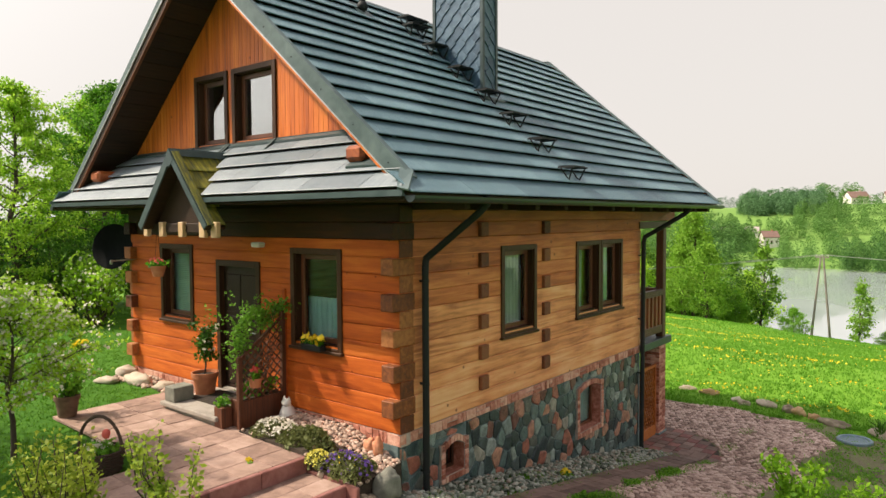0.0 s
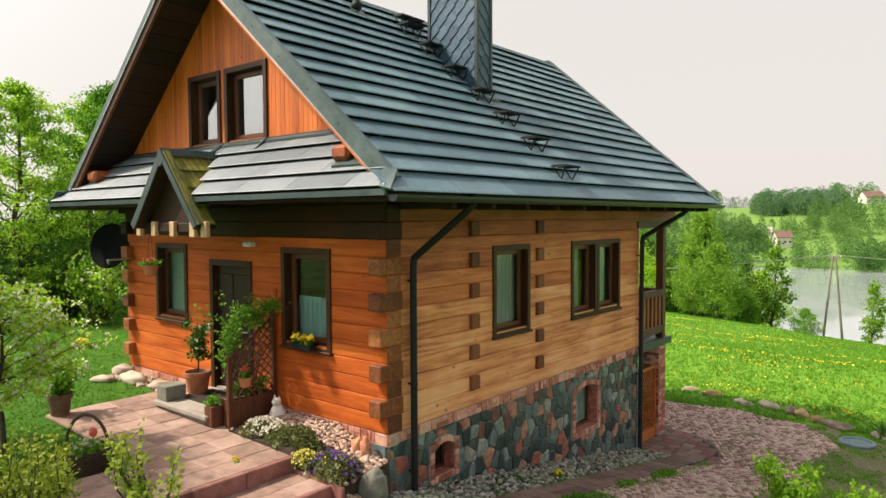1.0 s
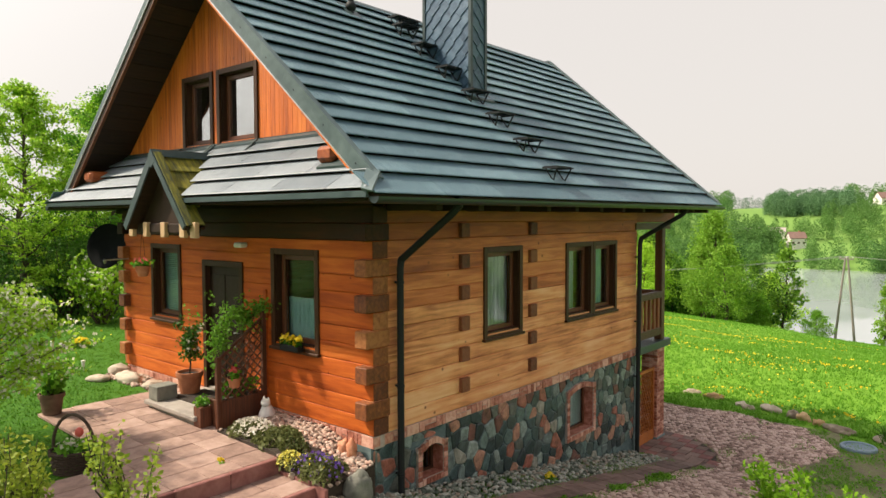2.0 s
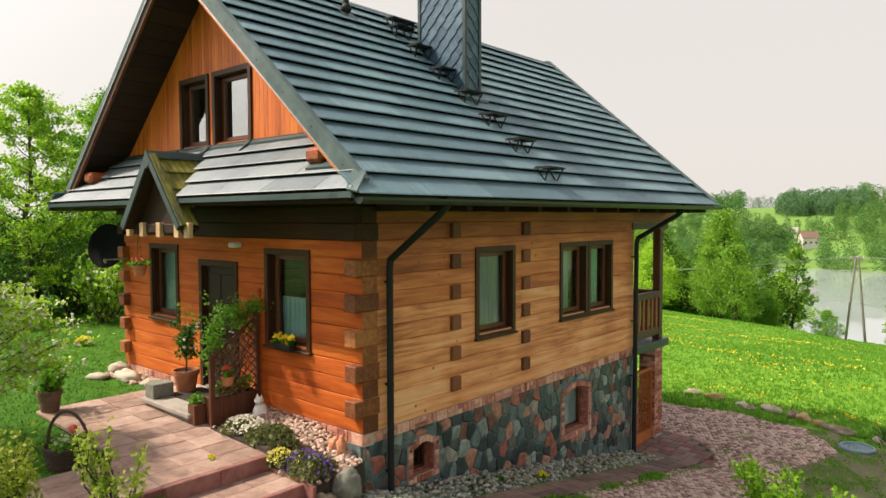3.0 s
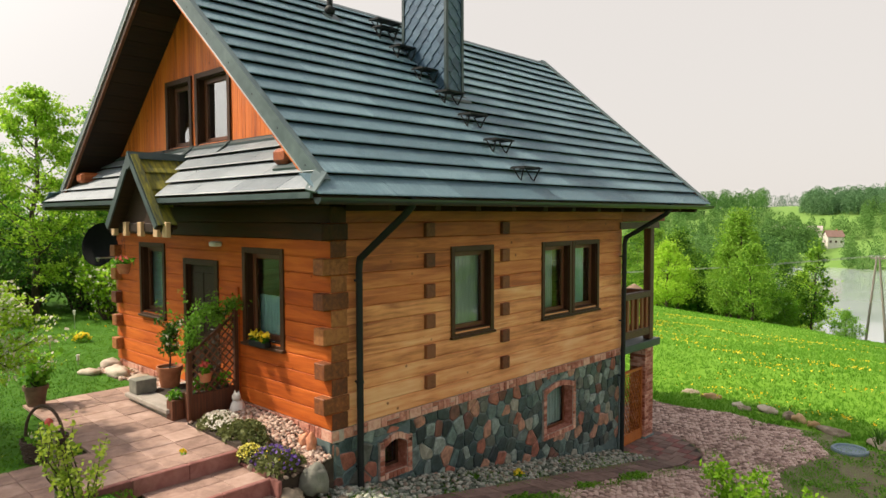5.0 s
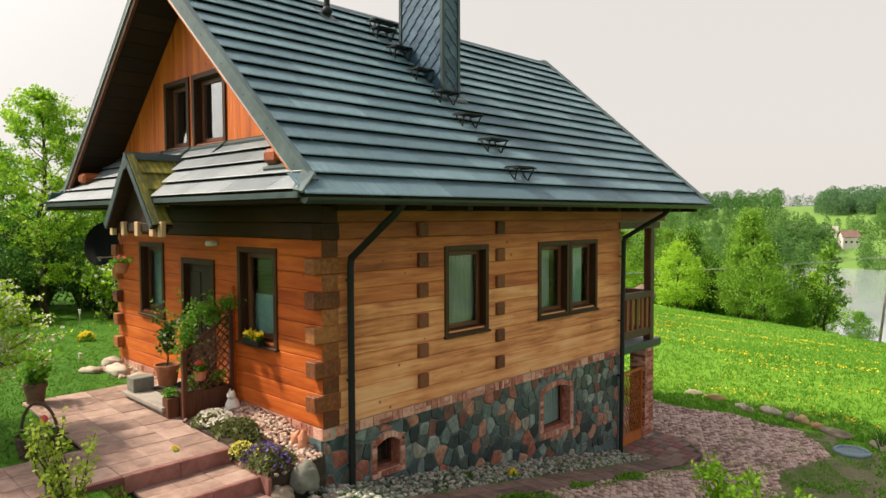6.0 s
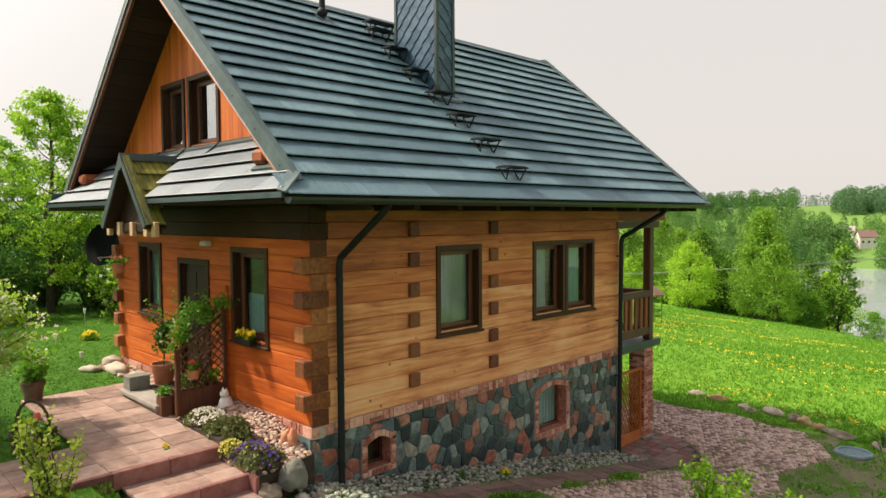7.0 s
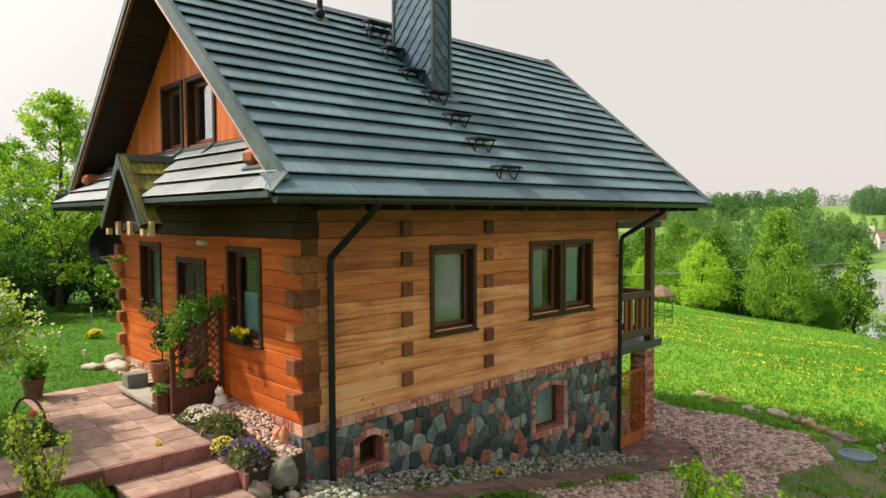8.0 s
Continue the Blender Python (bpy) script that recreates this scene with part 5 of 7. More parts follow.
def crown_points(rng, h, base, rad, clumps, leaves, spread, pointed=0.5):
    """Clump centres filling an uneven crown between base and h, and leaf places round them."""
    t = rng.uniform(0.02, 1, clumps)
    prof = np.where(t < 0.35, 0.55 + 0.45 * t / 0.35, np.maximum(1 - (np.maximum(t - 0.35, 0) / 0.65) ** (2.2 - pointed), 0.06))
    ang = rng.uniform(0, 2 * math.pi, clumps)
    lump = 1 + 0.22 * np.sin(3 * ang + 9 * t + rng.uniform(0, 6)) + 0.15 * np.sin(5 * ang - 13 * t)
    r = rad * prof * lump * np.sqrt(rng.uniform(0.15, 1, clumps))
    c = np.stack([r * np.cos(ang), r * np.sin(ang), base + (h - base) * t], 1)
    w = rng.integers(0, clumps, leaves)
    p = c[w] + rng.normal(size=(leaves, 3)) * spread * np.array([1, 1, 0.7]) * rng.uniform(0.5, 1.25, clumps)[w][:, None]
    return c, p


def make_tree(name, label, at, h, base, rad, clumps, leaves, leaf_size, spread, material, seed, pointed=0.5, trunk=0.14, group="", blossom=None, limbs=14):
    rng = np.random.default_rng(seed)
    t = thing(name, label, "tree" if h > 2.2 else "shrub", at, group)
    c, p = crown_points(rng, h, base, rad, clumps, leaves, spread, pointed)
    wood = Shape()
    top = (rng.normal() * 0.05 * h * 0.3, rng.normal() * 0.05 * h * 0.3, h * 0.93)
    pts = bend(wood, (0, 0, -0.15), top, trunk, trunk * 0.12, rng, 6, 0.10, 9)
    order = rng.permutation(clumps)[:limbs]
    for k in order:
        z = max(base * 0.75, c[k][2] - 0.35 * (h - base) * rng.uniform(0.3, 0.8))
        i = min(int(z / (h * 0.93) * 6), 5)
        q0, q1 = pts[i], pts[i + 1]
        f = np.clip((z - q0[2]) / max(q1[2] - q0[2], 1e-3), 0, 1)
        bend(wood, q0 + (q1 - q0) * f, c[k], trunk * 0.34 * (1 - 0.6 * z / h), trunk * 0.05, rng, 3, 0.16, 5)
    part("trunk", wood, M_BARK, t, smooth=True)
    part("crown", leaf_cloud("crown", p, leaf_size, material, rng), None, t)
    if blossom:
        k = rng.permutation(len(p))[:blossom]
        part("blossom", leaf_cloud("blossom", p[k] + rng.normal(size=(len(k), 3)) * 0.03, leaf_size * 1.3, M_BLOSSOM, rng, long=1.0), None, t, "pale pink-white spring blossom")
    return t


def branch_tree(name, label, at, h, base, rad, limbs, leaves, leaf_size, spread, material, seed, lift=0.6, trunk=0.12, group="", blossom=0):
    """A slender tree: a leader, limbs that rise from it, twigs on the limbs and leaves along the twigs, with sky between them."""
    rng = np.random.default_rng(seed)
    t = thing(name, label, "tree", at, group)
    wood, nodes = Shape(), []
    lead = np.array(bend(wood, (0, 0, -0.15), (rng.normal() * 0.02 * h, rng.normal() * 0.02 * h, h * 0.96), trunk, trunk * 0.10, rng, 7, 0.07, 9))
    fb = base / h
    for k in range(limbs):
        g = (k + rng.uniform(0, 1)) / limbs
        f = fb + (0.95 - fb) * g
        i = min(int(f * 7), 6)
        p0 = lead[i] + (lead[i + 1] - lead[i]) * (f * 7 - i)
        length = rad * min(1.0, 0.62 + 1.3 * g) * (1.08 - g ** 1.7) * rng.uniform(0.62, 1.15)
        az = 2.4 * k + rng.normal() * 0.3
        way = np.array([math.cos(az), math.sin(az), lift * rng.uniform(0.5, 1.4)])
        limb = bend(wood, p0, p0 + way * length, trunk * 0.30 * (1 - 0.7 * g), 0.004, rng, 4, 0.15, 5)
        nodes += limb[2:]
        for m in range(7):
            a = rng.uniform(0.25, 1.0) * 3.999
            q0 = limb[int(a)] + (limb[int(a) + 1] - limb[int(a)]) * (a - int(a))
            tw = way * 0.5 + rng.normal(size=3) * np.array([0.6, 0.6, 0.35])
            nodes += bend(wood, q0, q0 + tw * (0.16 * rad + 0.28 * length) * rng.uniform(0.4, 1.0), 0.006, 0.002, rng, 3, 0.15, 3)[1:]
    nodes = np.array(nodes)
    p = nodes[rng.integers(0, len(nodes), leaves)] + rng.normal(size=(leaves, 3)) * spread * np.array([1, 1, 0.6])
    part("trunk", wood, M_BARK, t, smooth=True)
    part("crown", leaf_cloud("crown", p, leaf_size, material, rng), None, t)
    if blossom:
        w = nodes[rng.integers(0, len(nodes), blossom)] + rng.normal(size=(blossom, 3)) * spread * 0.8
        part("blossom", leaf_cloud("blossom", w, leaf_size * 1.15, M_BLOSSOM, rng, long=1.0), None, t, "pale pink-white spring blossom")
    return t


def make_shrub(name, label, at, h, rad, stems, leaves, leaf_size, material, seed, spread=0.10, flowers=None, group="", category="shrub", droop=0.0, stem_mat=None):
    """Stems that fan out from the ground, leafy along their upper halves."""
    rng = np.random.default_rng(seed)
    t = thing(name, label, category, at, group)
    wood, pts = Shape(), []
    for k in range(stems):
        a, r = rng.uniform(0, 2 * math.pi), rad * math.sqrt(rng.uniform(0.02, 1))
        tip = np.array([r * math.cos(a), r * math.sin(a), h * rng.uniform(0.6, 1.0) - droop * r])
        line = bend(wood, (r * 0.15 * math.cos(a), r * 0.15 * math.sin(a), -0.05), tip, max(0.012 * h, 0.004), 0.003, rng, 4, 0.14, 5)
        for i in range(1, 5):
            for q in range(i):
                pts.append((line[i - 1] + (line[i] - line[i - 1]) * rng.uniform(0.2, 1)))
    pts = np.array(pts)
    w = rng.integers(0, len(pts), leaves)
    p = pts[w] + rng.normal(size=(leaves, 3)) * spread
    p[:, 2] = np.maximum(p[:, 2], 0.015)
    part("stem", wood, stem_mat or M_BARK, t)
    part("foliage", leaf_cloud("foliage", p, leaf_size, material, rng), None, t)
    for nm, m, n, size, lab in flowers or ():
        k = rng.permutation(len(p))[:n]
        f = p[k] + np.array([0, 0, spread * 0.5])
        part(nm, leaf_cloud(nm, f, size, m, rng, long=1.0), None, t, lab)
    return t


def mound(name, label, at, rx, ry, h, leaves, leaf_size, material, seed, flowers=(), category="plant"):
    """A low cushion plant: leaves over a dome, flowers on top."""
    rng = np.random.default_rng(seed)
    t = thing(name, label, category, at)
    a, r = rng.uniform(0, 2 * math.pi, leaves), np.sqrt(rng.uniform(0, 1, leaves))
    k = 1 + 0.2 * np.sin(3 * a + seed) + 0.12 * np.sin(7 * a)
    z = h * np.sqrt(np.maximum(1 - r ** 2, 0)) * rng.uniform(0.45, 1.05, leaves)
    p = np.stack([rx * r * k * np.cos(a), ry * r * k * np.sin(a), z], 1)
    part("foliage", leaf_cloud("foliage", p, leaf_size, material, rng), None, t)
    for nm, m, n, size, lab in flowers:
        a, r = rng.uniform(0, 2 * math.pi, n), np.sqrt(rng.uniform(0, 0.95, n))
        f = np.stack([rx * r * np.cos(a), ry * r * np.sin(a), h * np.sqrt(1 - r ** 2) + 0.02 * rng.uniform(0, 1, n)], 1)
        tagged(part(nm, leaf_cloud(nm, f, size, m, rng, flat=1.0, long=1.0), None, t), lab, kind="stuff")
    return t


def pebbles(name, label, spots, material, seed):
    """Loose rounded stones, too many to count: one mesh."""
    rng = random.Random(seed)
    s = Shape()
    for x, y, z, r in spots:
        a = rng.uniform(0, 3.1)
        sx, sy = r * rng.uniform(0.8, 1.4), r * rng.uniform(0.6, 1.0)
        k = len(s.v)
        s.ball((0, 0, 0), (sx, sy, r * rng.uniform(0.5, 0.8)), 7, 5, 0.22, rng.random())
        for i in range(k, len(s.v)):
            u, v, w = s.v[i]
            s.v[i] = (x + u * math.cos(a) - v * math.sin(a), y + u * math.sin(a) + v * math.cos(a), z + w)
    me = bpy.data.meshes.new(name)
    me.from_pydata(s.v, [], s.f)
    me.polygons.foreach_set("use_smooth", [True] * len(me.polygons))
    me.materials.append(material)
    return tagged(new(name, me), label, "stones", kind="stuff")


def boulder(label, at, r, material, seed, rough=0.3, group="", turn=0.0):
    s = Shape().ball((0, 0, 0), r, 20, 13, 0.0, seed, flat=-0.55)
    noise_off = Vector((seed * 3.7, seed * 1.3, 0))
    for i, v in enumerate(s.v):
        d = Vector(v)
        k = 1 + rough * noise.noise(d.normalized() * 1.7 + noise_off) - 0.5 * rough * abs(noise.noise(d.normalized() * 3.2 + noise_off)) + 0.25 * rough * noise.noise(d.normalized() * 8.0 + noise_off)
        s.v[i] = tuple(d * k)
    ob = solid("boulder", s, material, label, "rock", group, smooth=True)
    ob.matrix_basis = pose(at[0], at[1], at[2] + r[2] * 0.42, 0, 0, turn)
    return ob


def pot(name, label, at, r, h, material, soil=True):
    t = thing(name, label, "flower pot", at)
    prof = [(0.0, 0.0), (r * 0.72, 0.0), (r * 0.93, h * 0.78), (r * 1.04, h * 0.79), (r * 1.06, h), (r * 0.94, h), (r * 0.90, h * 0.86), (0.0, h * 0.86)]
    part("pot", Shape().lathe((0, 0, 0), prof, 24), material, t, smooth=False)
    if soil:
        part("soil", Shape().lathe((0, 0, 0), [(0.0, h * 0.885), (r * 0.9, h * 0.87)], 20), M_SOIL, t)
    return t


# ---- entrance slab, planter trellis, door things ----
TER = 0.10


def ter_z(x):
    """The terrace falls a little towards the steps."""
    return TER + 0.030 * max(0.0, -0.8 - x)


slab_ob = solid("entrance_slab", Shape().box(-4.12, -2.60, -1.08, 0.0, 0.245, 0.315, 0.012), M_CONCRETE, "pale concrete entrance slab before the door", "slab", kind="structure")
part("slab_base", Shape().box(-4.06, -2.64, -1.02, 0.0, TER - 0.02, 0.245), M_BLOCK, slab_ob, "rough grey stone footing")
solid("door_mat", Shape().box(-3.95, -3.05, -0.72, -0.12, 0.317, 0.330, 0.004), M_SOIL, "dark ribbed door mat on the slab", "mat")
solid("concrete_block", Shape().box(-4.08, -3.80, -1.02, -0.68, 0.315, 0.545, 0.012), M_BLOCK, "grey mossy concrete block on the slab", "block")
tp = pot("camellia_pot", "terracotta pot with a small white-flowered camellia", (-3.93, -0.40, 0.315), 0.205, 0.36, M_TERRA)
rng = np.random.default_rng(21)
st = Shape()
line = bend(st, (0, 0, 0.3), (0.02, 0.0, 1.05), 0.016, 0.010, rng, 4, 0.05, 6)
c = np.array([0, 0, 0.84]) + rng.normal(size=(16, 3)) * np.array([0.065, 0.065, 0.19])
for q in c:
    bend(st, line[3], q, 0.006, 0.003, rng, 2, 0.1, 4)
part("stem", st, M_BARK, tp)
p = c[rng.integers(0, 16, 700)] + rng.normal(size=(700, 3)) * 0.05
part("foliage", leaf_cloud("foliage", p, 0.04, M_DEEP, rng), None, tp, "glossy dark-green leaves")
bloom = leaf_cloud("flower", rng.normal(size=(9, 3)) * 0.010, 0.042, M_BLOSSOM, rng, long=1.0)
for q in p[rng.permutation(700)[:34]]:
    part("flower", bloom, None, tp, "white camellia flower").matrix_basis = pose(*(q * 1.02), rng.uniform(0, 360), rng.uniform(0, 360), 0)

trellis = thing("trellis_planter", "red-brown wooden planter with a diagonal trellis and a climber", "planter", (-2.42, -0.45, ter_z(-2.42)))
x0, y0 = 0.0, 0.0
part("box_side", Shape().box(-0.16, 0.13, -0.39, 0.36, 0.0, 0.40, 0.008), M_TRELLIS, trellis)
part("soil", Shape().box(-0.13, 0.10, -0.36, 0.33, 0.40, 0.412), M_SOIL, trellis)
for (py, pz) in ((-0.40, 1.04), (0.37, 1.62)):
    part("post", Shape().box(0.06, 0.13, py - 0.035, py + 0.035, 0.0, pz, 0.006), M_TRELLIS, trellis)
part("post", Shape().box(0.04, 0.11, 0.41, 0.45, 0.0, 1.95, 0.006), M_FRONT, trellis, "orange-brown wall batten")
part("top_rail", Shape().prism([(0.075, -0.37, 1.00), (0.075, 0.34, 1.50), (0.075, 0.34, 1.54), (0.075, -0.37, 1.04)], (0.04, 0, 0)), M_TRELLIS, trellis)
for s in (1, -1):
    for i in range(-12, 16):
        c_ = i * 0.13
        pg = [(-0.37, 0.40), (0.34, 0.40), (0.34, 1.50), (-0.37, 1.00)]
        pg = clip_poly(clip_poly(pg, -s, 1, c_ + 0.95 + 0.014), s, -1, -(c_ + 0.95 - 0.014))
        if len(pg) > 2:
            xx = 0.088 if s > 0 else 0.10
            part("lath", Shape().prism([(xx, p_[0], p_[1]) for p_ in pg], (0.01, 0, 0)), M_TRELLIS, trellis)
rng = np.random.default_rng(8)
cl = Shape()
tips = []
for k in range(30):
    f = rng.uniform(0, 1)
    arch = np.array([rng.uniform(-0.12, 0.12), -0.46 + 1.08 * f ** 0.8, 1.12 + 0.50 * math.sin(min(f * 2.0, 1.0) * math.pi / 2) + rng.normal() * 0.07])
    bend(cl, (0.0, rng.uniform(-0.2, 0.2), 0.40), arch, 0.006, 0.003, rng, 5, 0.12, 4)
    out = arch + np.array([rng.normal() * 0.10, rng.normal() * 0.12, rng.uniform(-0.22, 0.16)])
    tips += bend(cl, arch, out, 0.003, 0.002, rng, 3, 0.12, 4)
for k in range(2):
    a = np.array([rng.uniform(-0.1, 0.1), -0.50 + rng.normal() * 0.05, 1.15])
    tips += bend(cl, a, a + np.array([rng.normal() * 0.05, rng.normal() * 0.06 - 0.05, -rng.uniform(0.2, 0.5)]), 0.003, 0.002, rng, 3, 0.12, 4)
for k in range(6):
    a = (rng.uniform(-0.1, 0.1), rng.uniform(-0.4, 0.1), 1.50)
    tips += bend(cl, a, (a[0] + rng.normal() * 0.12, a[1] + rng.normal() * 0.14, 1.82 + rng.uniform(-0.15, 0.08)), 0.004, 0.002, rng, 3, 0.12, 4)
part("climber_stem", cl, M_BARK, trellis)
tips = np.array(tips)
p = tips[rng.integers(0, len(tips), 1650)] + rng.normal(size=(1650, 3)) * np.array([0.045, 0.05, 0.045])
part("climber_leaf", leaf_cloud("climber_leaf", p, 0.036, M_VINE, rng), None, trellis, "fresh green climbing rose leaves")
part("low_plant", leaf_cloud("low_plant", np.stack([rng.uniform(-0.12, 0.1, 160), rng.uniform(-0.34, 0.3, 160), rng.uniform(0.41, 0.62, 160)], 1), 0.06, M_GREEN, rng), None, trellis)
hp = pot("hanging_pot", "small terracotta pot with a red flower on the trellis", (-2.27, -0.62, 0.72), 0.10, 0.14, M_TERRA)
part("foliage", leaf_cloud("foliage", rng.normal(size=(60, 3)) * 0.05 + np.array([0, 0, 0.19]), 0.05, M_GREEN, rng), None, hp)
part("flower", leaf_cloud("flower", rng.normal(size=(14, 3)) * 0.03 + np.array([0, 0, 0.27]), 0.06, M_RED, rng), None, hp, "red geranium bloom")
sp = thing("small_planter", "small wooden planter box with a grassy cushion plant", "planter", (-2.56, -0.93, ter_z(-2.56)))
part("box_side", Shape().box(-0.14, 0.05, -0.10, 0.08, 0.0, 0.30, 0.006), M_TRELLIS, sp)
part("foliage", leaf_cloud("foliage", rng.normal(size=(130, 3)) * np.array([0.05, 0.05, 0.035]) + np.array([-0.045, -0.01, 0.36]), 0.035, M_GREEN, rng), None, sp)

orn = Shape().lathe((0, 0, 0), [(0.0, 0.0), (0.105, 0.0), (0.125, 0.03), (0.128, 0.08), (0.112, 0.14), (0.088, 0.20), (0.066, 0.235), (0.0, 0.25)], 20)
orn.ball((0.012, -0.03, 0.285), (0.075, 0.07, 0.062), 14, 10)
orn.ball((0.04, -0.10, 0.03), (0.03, 0.045, 0.028), 10, 7).ball((-0.04, -0.10, 0.03), (0.03, 0.045, 0.028), 10, 7)
for e_ in (-0.042, 0.066):
    orn.lathe((e_, -0.02, 0.325), [(0.026, 0.0), (0.016, 0.03), (0.0, 0.062)], 8)
solid("garden_ornament", orn, M_WHITE, "white glazed seated garden figurine by the planter", "figurine", smooth=True).location = (-2.08, -0.20, 0.16)

wb = thing("window_box", "dark window box with yellow pansies on the sill", "planter", (-1.60, -0.10, 1.262))
part("trough", Shape().box(-0.21, 0.21, -0.06, 0.06, 0.0, 0.09, 0.012), M_BLACK, wb)
part("foliage", leaf_cloud("foliage", rng.uniform(-1, 1, size=(170, 3)) * np.array([0.20, 0.06, 0.04]) + np.array([0, 0, 0.125]), 0.045, M_GREEN, rng), None, wb)
part("flower", leaf_cloud("flower", rng.uniform(-1, 1, size=(60, 3)) * np.array([0.20, 0.07, 0.05]) + np.array([0, -0.02, 0.165]), 0.075, M_YELLOW, rng, long=1.0), None, wb, "yellow pansy blooms")

hb = thing("hanging_basket", "small brown hanging pot with red flowers under the porch eave", "flower pot", (-4.22, -1.0, 2.26))
part("pot", Shape().lathe((0, 0, 0), [(0.0, 0.0), (0.07, 0.0), (0.115, 0.14), (0.12, 0.17), (0.10, 0.17), (0.0, 0.14)], 18), M_TERRA, hb)
part("foliage", leaf_cloud("foliage", rng.normal(size=(120, 3)) * np.array([0.07, 0.07, 0.03]) + np.array([0, 0, 0.20]), 0.045, M_GREEN, rng), None, hb)
part("flower", leaf_cloud("flower", rng.normal(size=(12, 3)) * np.array([0.05, 0.05, 0.02]) + np.array([0, 0, 0.26]), 0.045, M_RED, rng), None, hb)
part("hanger", Shape().tube((-0.1, 0, 0.16), (0, 0, 0.80), 0.003, n=5).tube((0.1, 0, 0.16), (0, 0, 0.80), 0.003, n=5), M_BLACK, hb)

dish = thing("satellite_dish", "black satellite dish with a steel arm on the wall", "satellite dish", (-7.42, -0.12, 2.62))
prof = [(0.44 * i / 8, 0.10 * (i / 8) ** 2) for i in range(9)]
d = part("reflector", Shape().lathe((0, 0, 0), prof + [(0.45, 0.10)] + [(0.44 * i / 8, 0.10 * (i / 8) ** 2 - 0.012) for i in range(8, -1, -1)], 28), M_DISH, dish, smooth=True)
d.matrix_basis = look((0, 0, 0), (-0.8, 1.6, -0.35))
part("arm", Shape().pipe([(0.15, -0.16, -0.30), (0.42, -0.30, -0.24), (0.55, 0.2, -0.22)], 0.014, 8).ball((0.16, -0.17, -0.28), (0.035, 0.035, 0.05), 8, 6), M_STEEL, dish, "steel feed arm")
part("mount", Shape().tube((0.0, 0.05, 0.0), (0.62, 0.35, -0.12), 0.022, n=8), M_STEEL, dish)

# porch lamp and bird-box sized fittings under the eaves
solid("porch_lamp", Shape().box(-2.98, -2.78, -0.16, -0.02, 2.72, 2.80, 0.02), M_WHITE, "small white lamp over the front door", "lamp")

# ---- flower bed against the front wall ----
rng = np.random.default_rng(14)
rr = random.Random(6)


def bed_z(x, y):
    return 0.16 - 0.30 * max(0.0, min(1.0, (x + 0.95) / 0.95)) + 0.10 * max(0.0, min(1.0, (y + 0.7) / 0.7))


bed = Shape()
bx, by = [-2.25 + 0.1125 * i for i in range(21)], [-0.93 + 0.0945 * j for j in range(11)]
bed.add([(x, y, bed_z(x, y) + 0.02 * noise.noise(Vector((x * 5, y * 5, 0)))) for y in by for x in bx], [(j * 21 + i, j * 21 + i + 1, (j + 1) * 21 + i + 1, (j + 1) * 21 + i) for j in range(10) for i in range(20)])
rim = [i for i in range(21)] + [21 * j + 20 for j in range(1, 11)] + [210 + i for i in range(19, -1, -1)] + [21 * j for j in range(9, 0, -1)]
bed.v += [(bed.v[i][0], bed.v[i][1], -0.6) for i in rim]
bed.f += [(rim[a], rim[(a + 1) % len(rim)], 231 + (a + 1) % len(rim), 231 + a) for a in range(len(rim))]
me_bed = bed.mesh("flower_bed", False)
me_bed.materials.append(M_SOIL)
tagged(new("flower_bed", me_bed), "dark earth of the raised flower bed", "bed", kind="structure")
spots = []
for k in range(900):
    x = rr.uniform(-2.2, 0.02)
    y = rr.uniform(-0.42, -0.03) if rr.random() < 0.86 else rr.uniform(-0.92, -0.1)
    r = rr.uniform(0.016, 0.042)
    spots.append((x, y, bed_z(x, y) + r * 0.35, r))
pebbles("bed_pebbles", "pale pink and beige pebbles along the house wall", spots, M_PEBBLE, 3)
mound("white_candytuft", "low cushion of white candytuft flowers", (-1.74, -0.66, 0.14), 0.42, 0.28, 0.21, 1200, 0.035, M_OLIVE, 1, [("flower", M_BLOSSOM, 330, 0.045, "white flower heads")])
mound("green_cushion", "dense olive-green cushion plant", (-1.10, -0.64, 0.11), 0.40, 0.30, 0.25, 1900, 0.032, M_OLIVE, 2)
mound("yellow_cushion", "low cushion of yellow flowers", (-0.64, -0.86, 0.0), 0.20, 0.17, 0.19, 500, 0.028, M_OLIVE, 3, [("flower", M_LEMON, 300, 0.03, "small yellow blooms")])
mound("violet_cushion", "dark cushion plant with violet flowers", (-0.28, -0.72, -0.05), 0.40, 0.29, 0.25, 1700, 0.03, M_OLIVE, 4, [("flower", M_PURPLE, 170, 0.04, "violet blooms"), ("yellow_flower", M_YELLOW, 20, 0.025, "")])
boulder("large grey-brown boulder at the house corner", (0.10, -0.38, -0.34), (0.17, 0.20, 0.23), M_BLOCK, 2, 0.3)
boulder("pale rounded boulder beside the steps", (0.17, -0.80, -0.40), (0.20, 0.13, 0.14), M_BOULDER, 3, 0.2, turn=30)
boulder("red sandstone rock leaning in the bed", (-0.42, -0.16, 0.05), (0.09, 0.07, 0.14), M_REDROCK, 4, 0.35)
boulder("red sandstone rock leaning in the bed", (-0.28, -0.14, 0.04), (0.08, 0.07, 0.15), M_REDROCK, 5, 0.35)
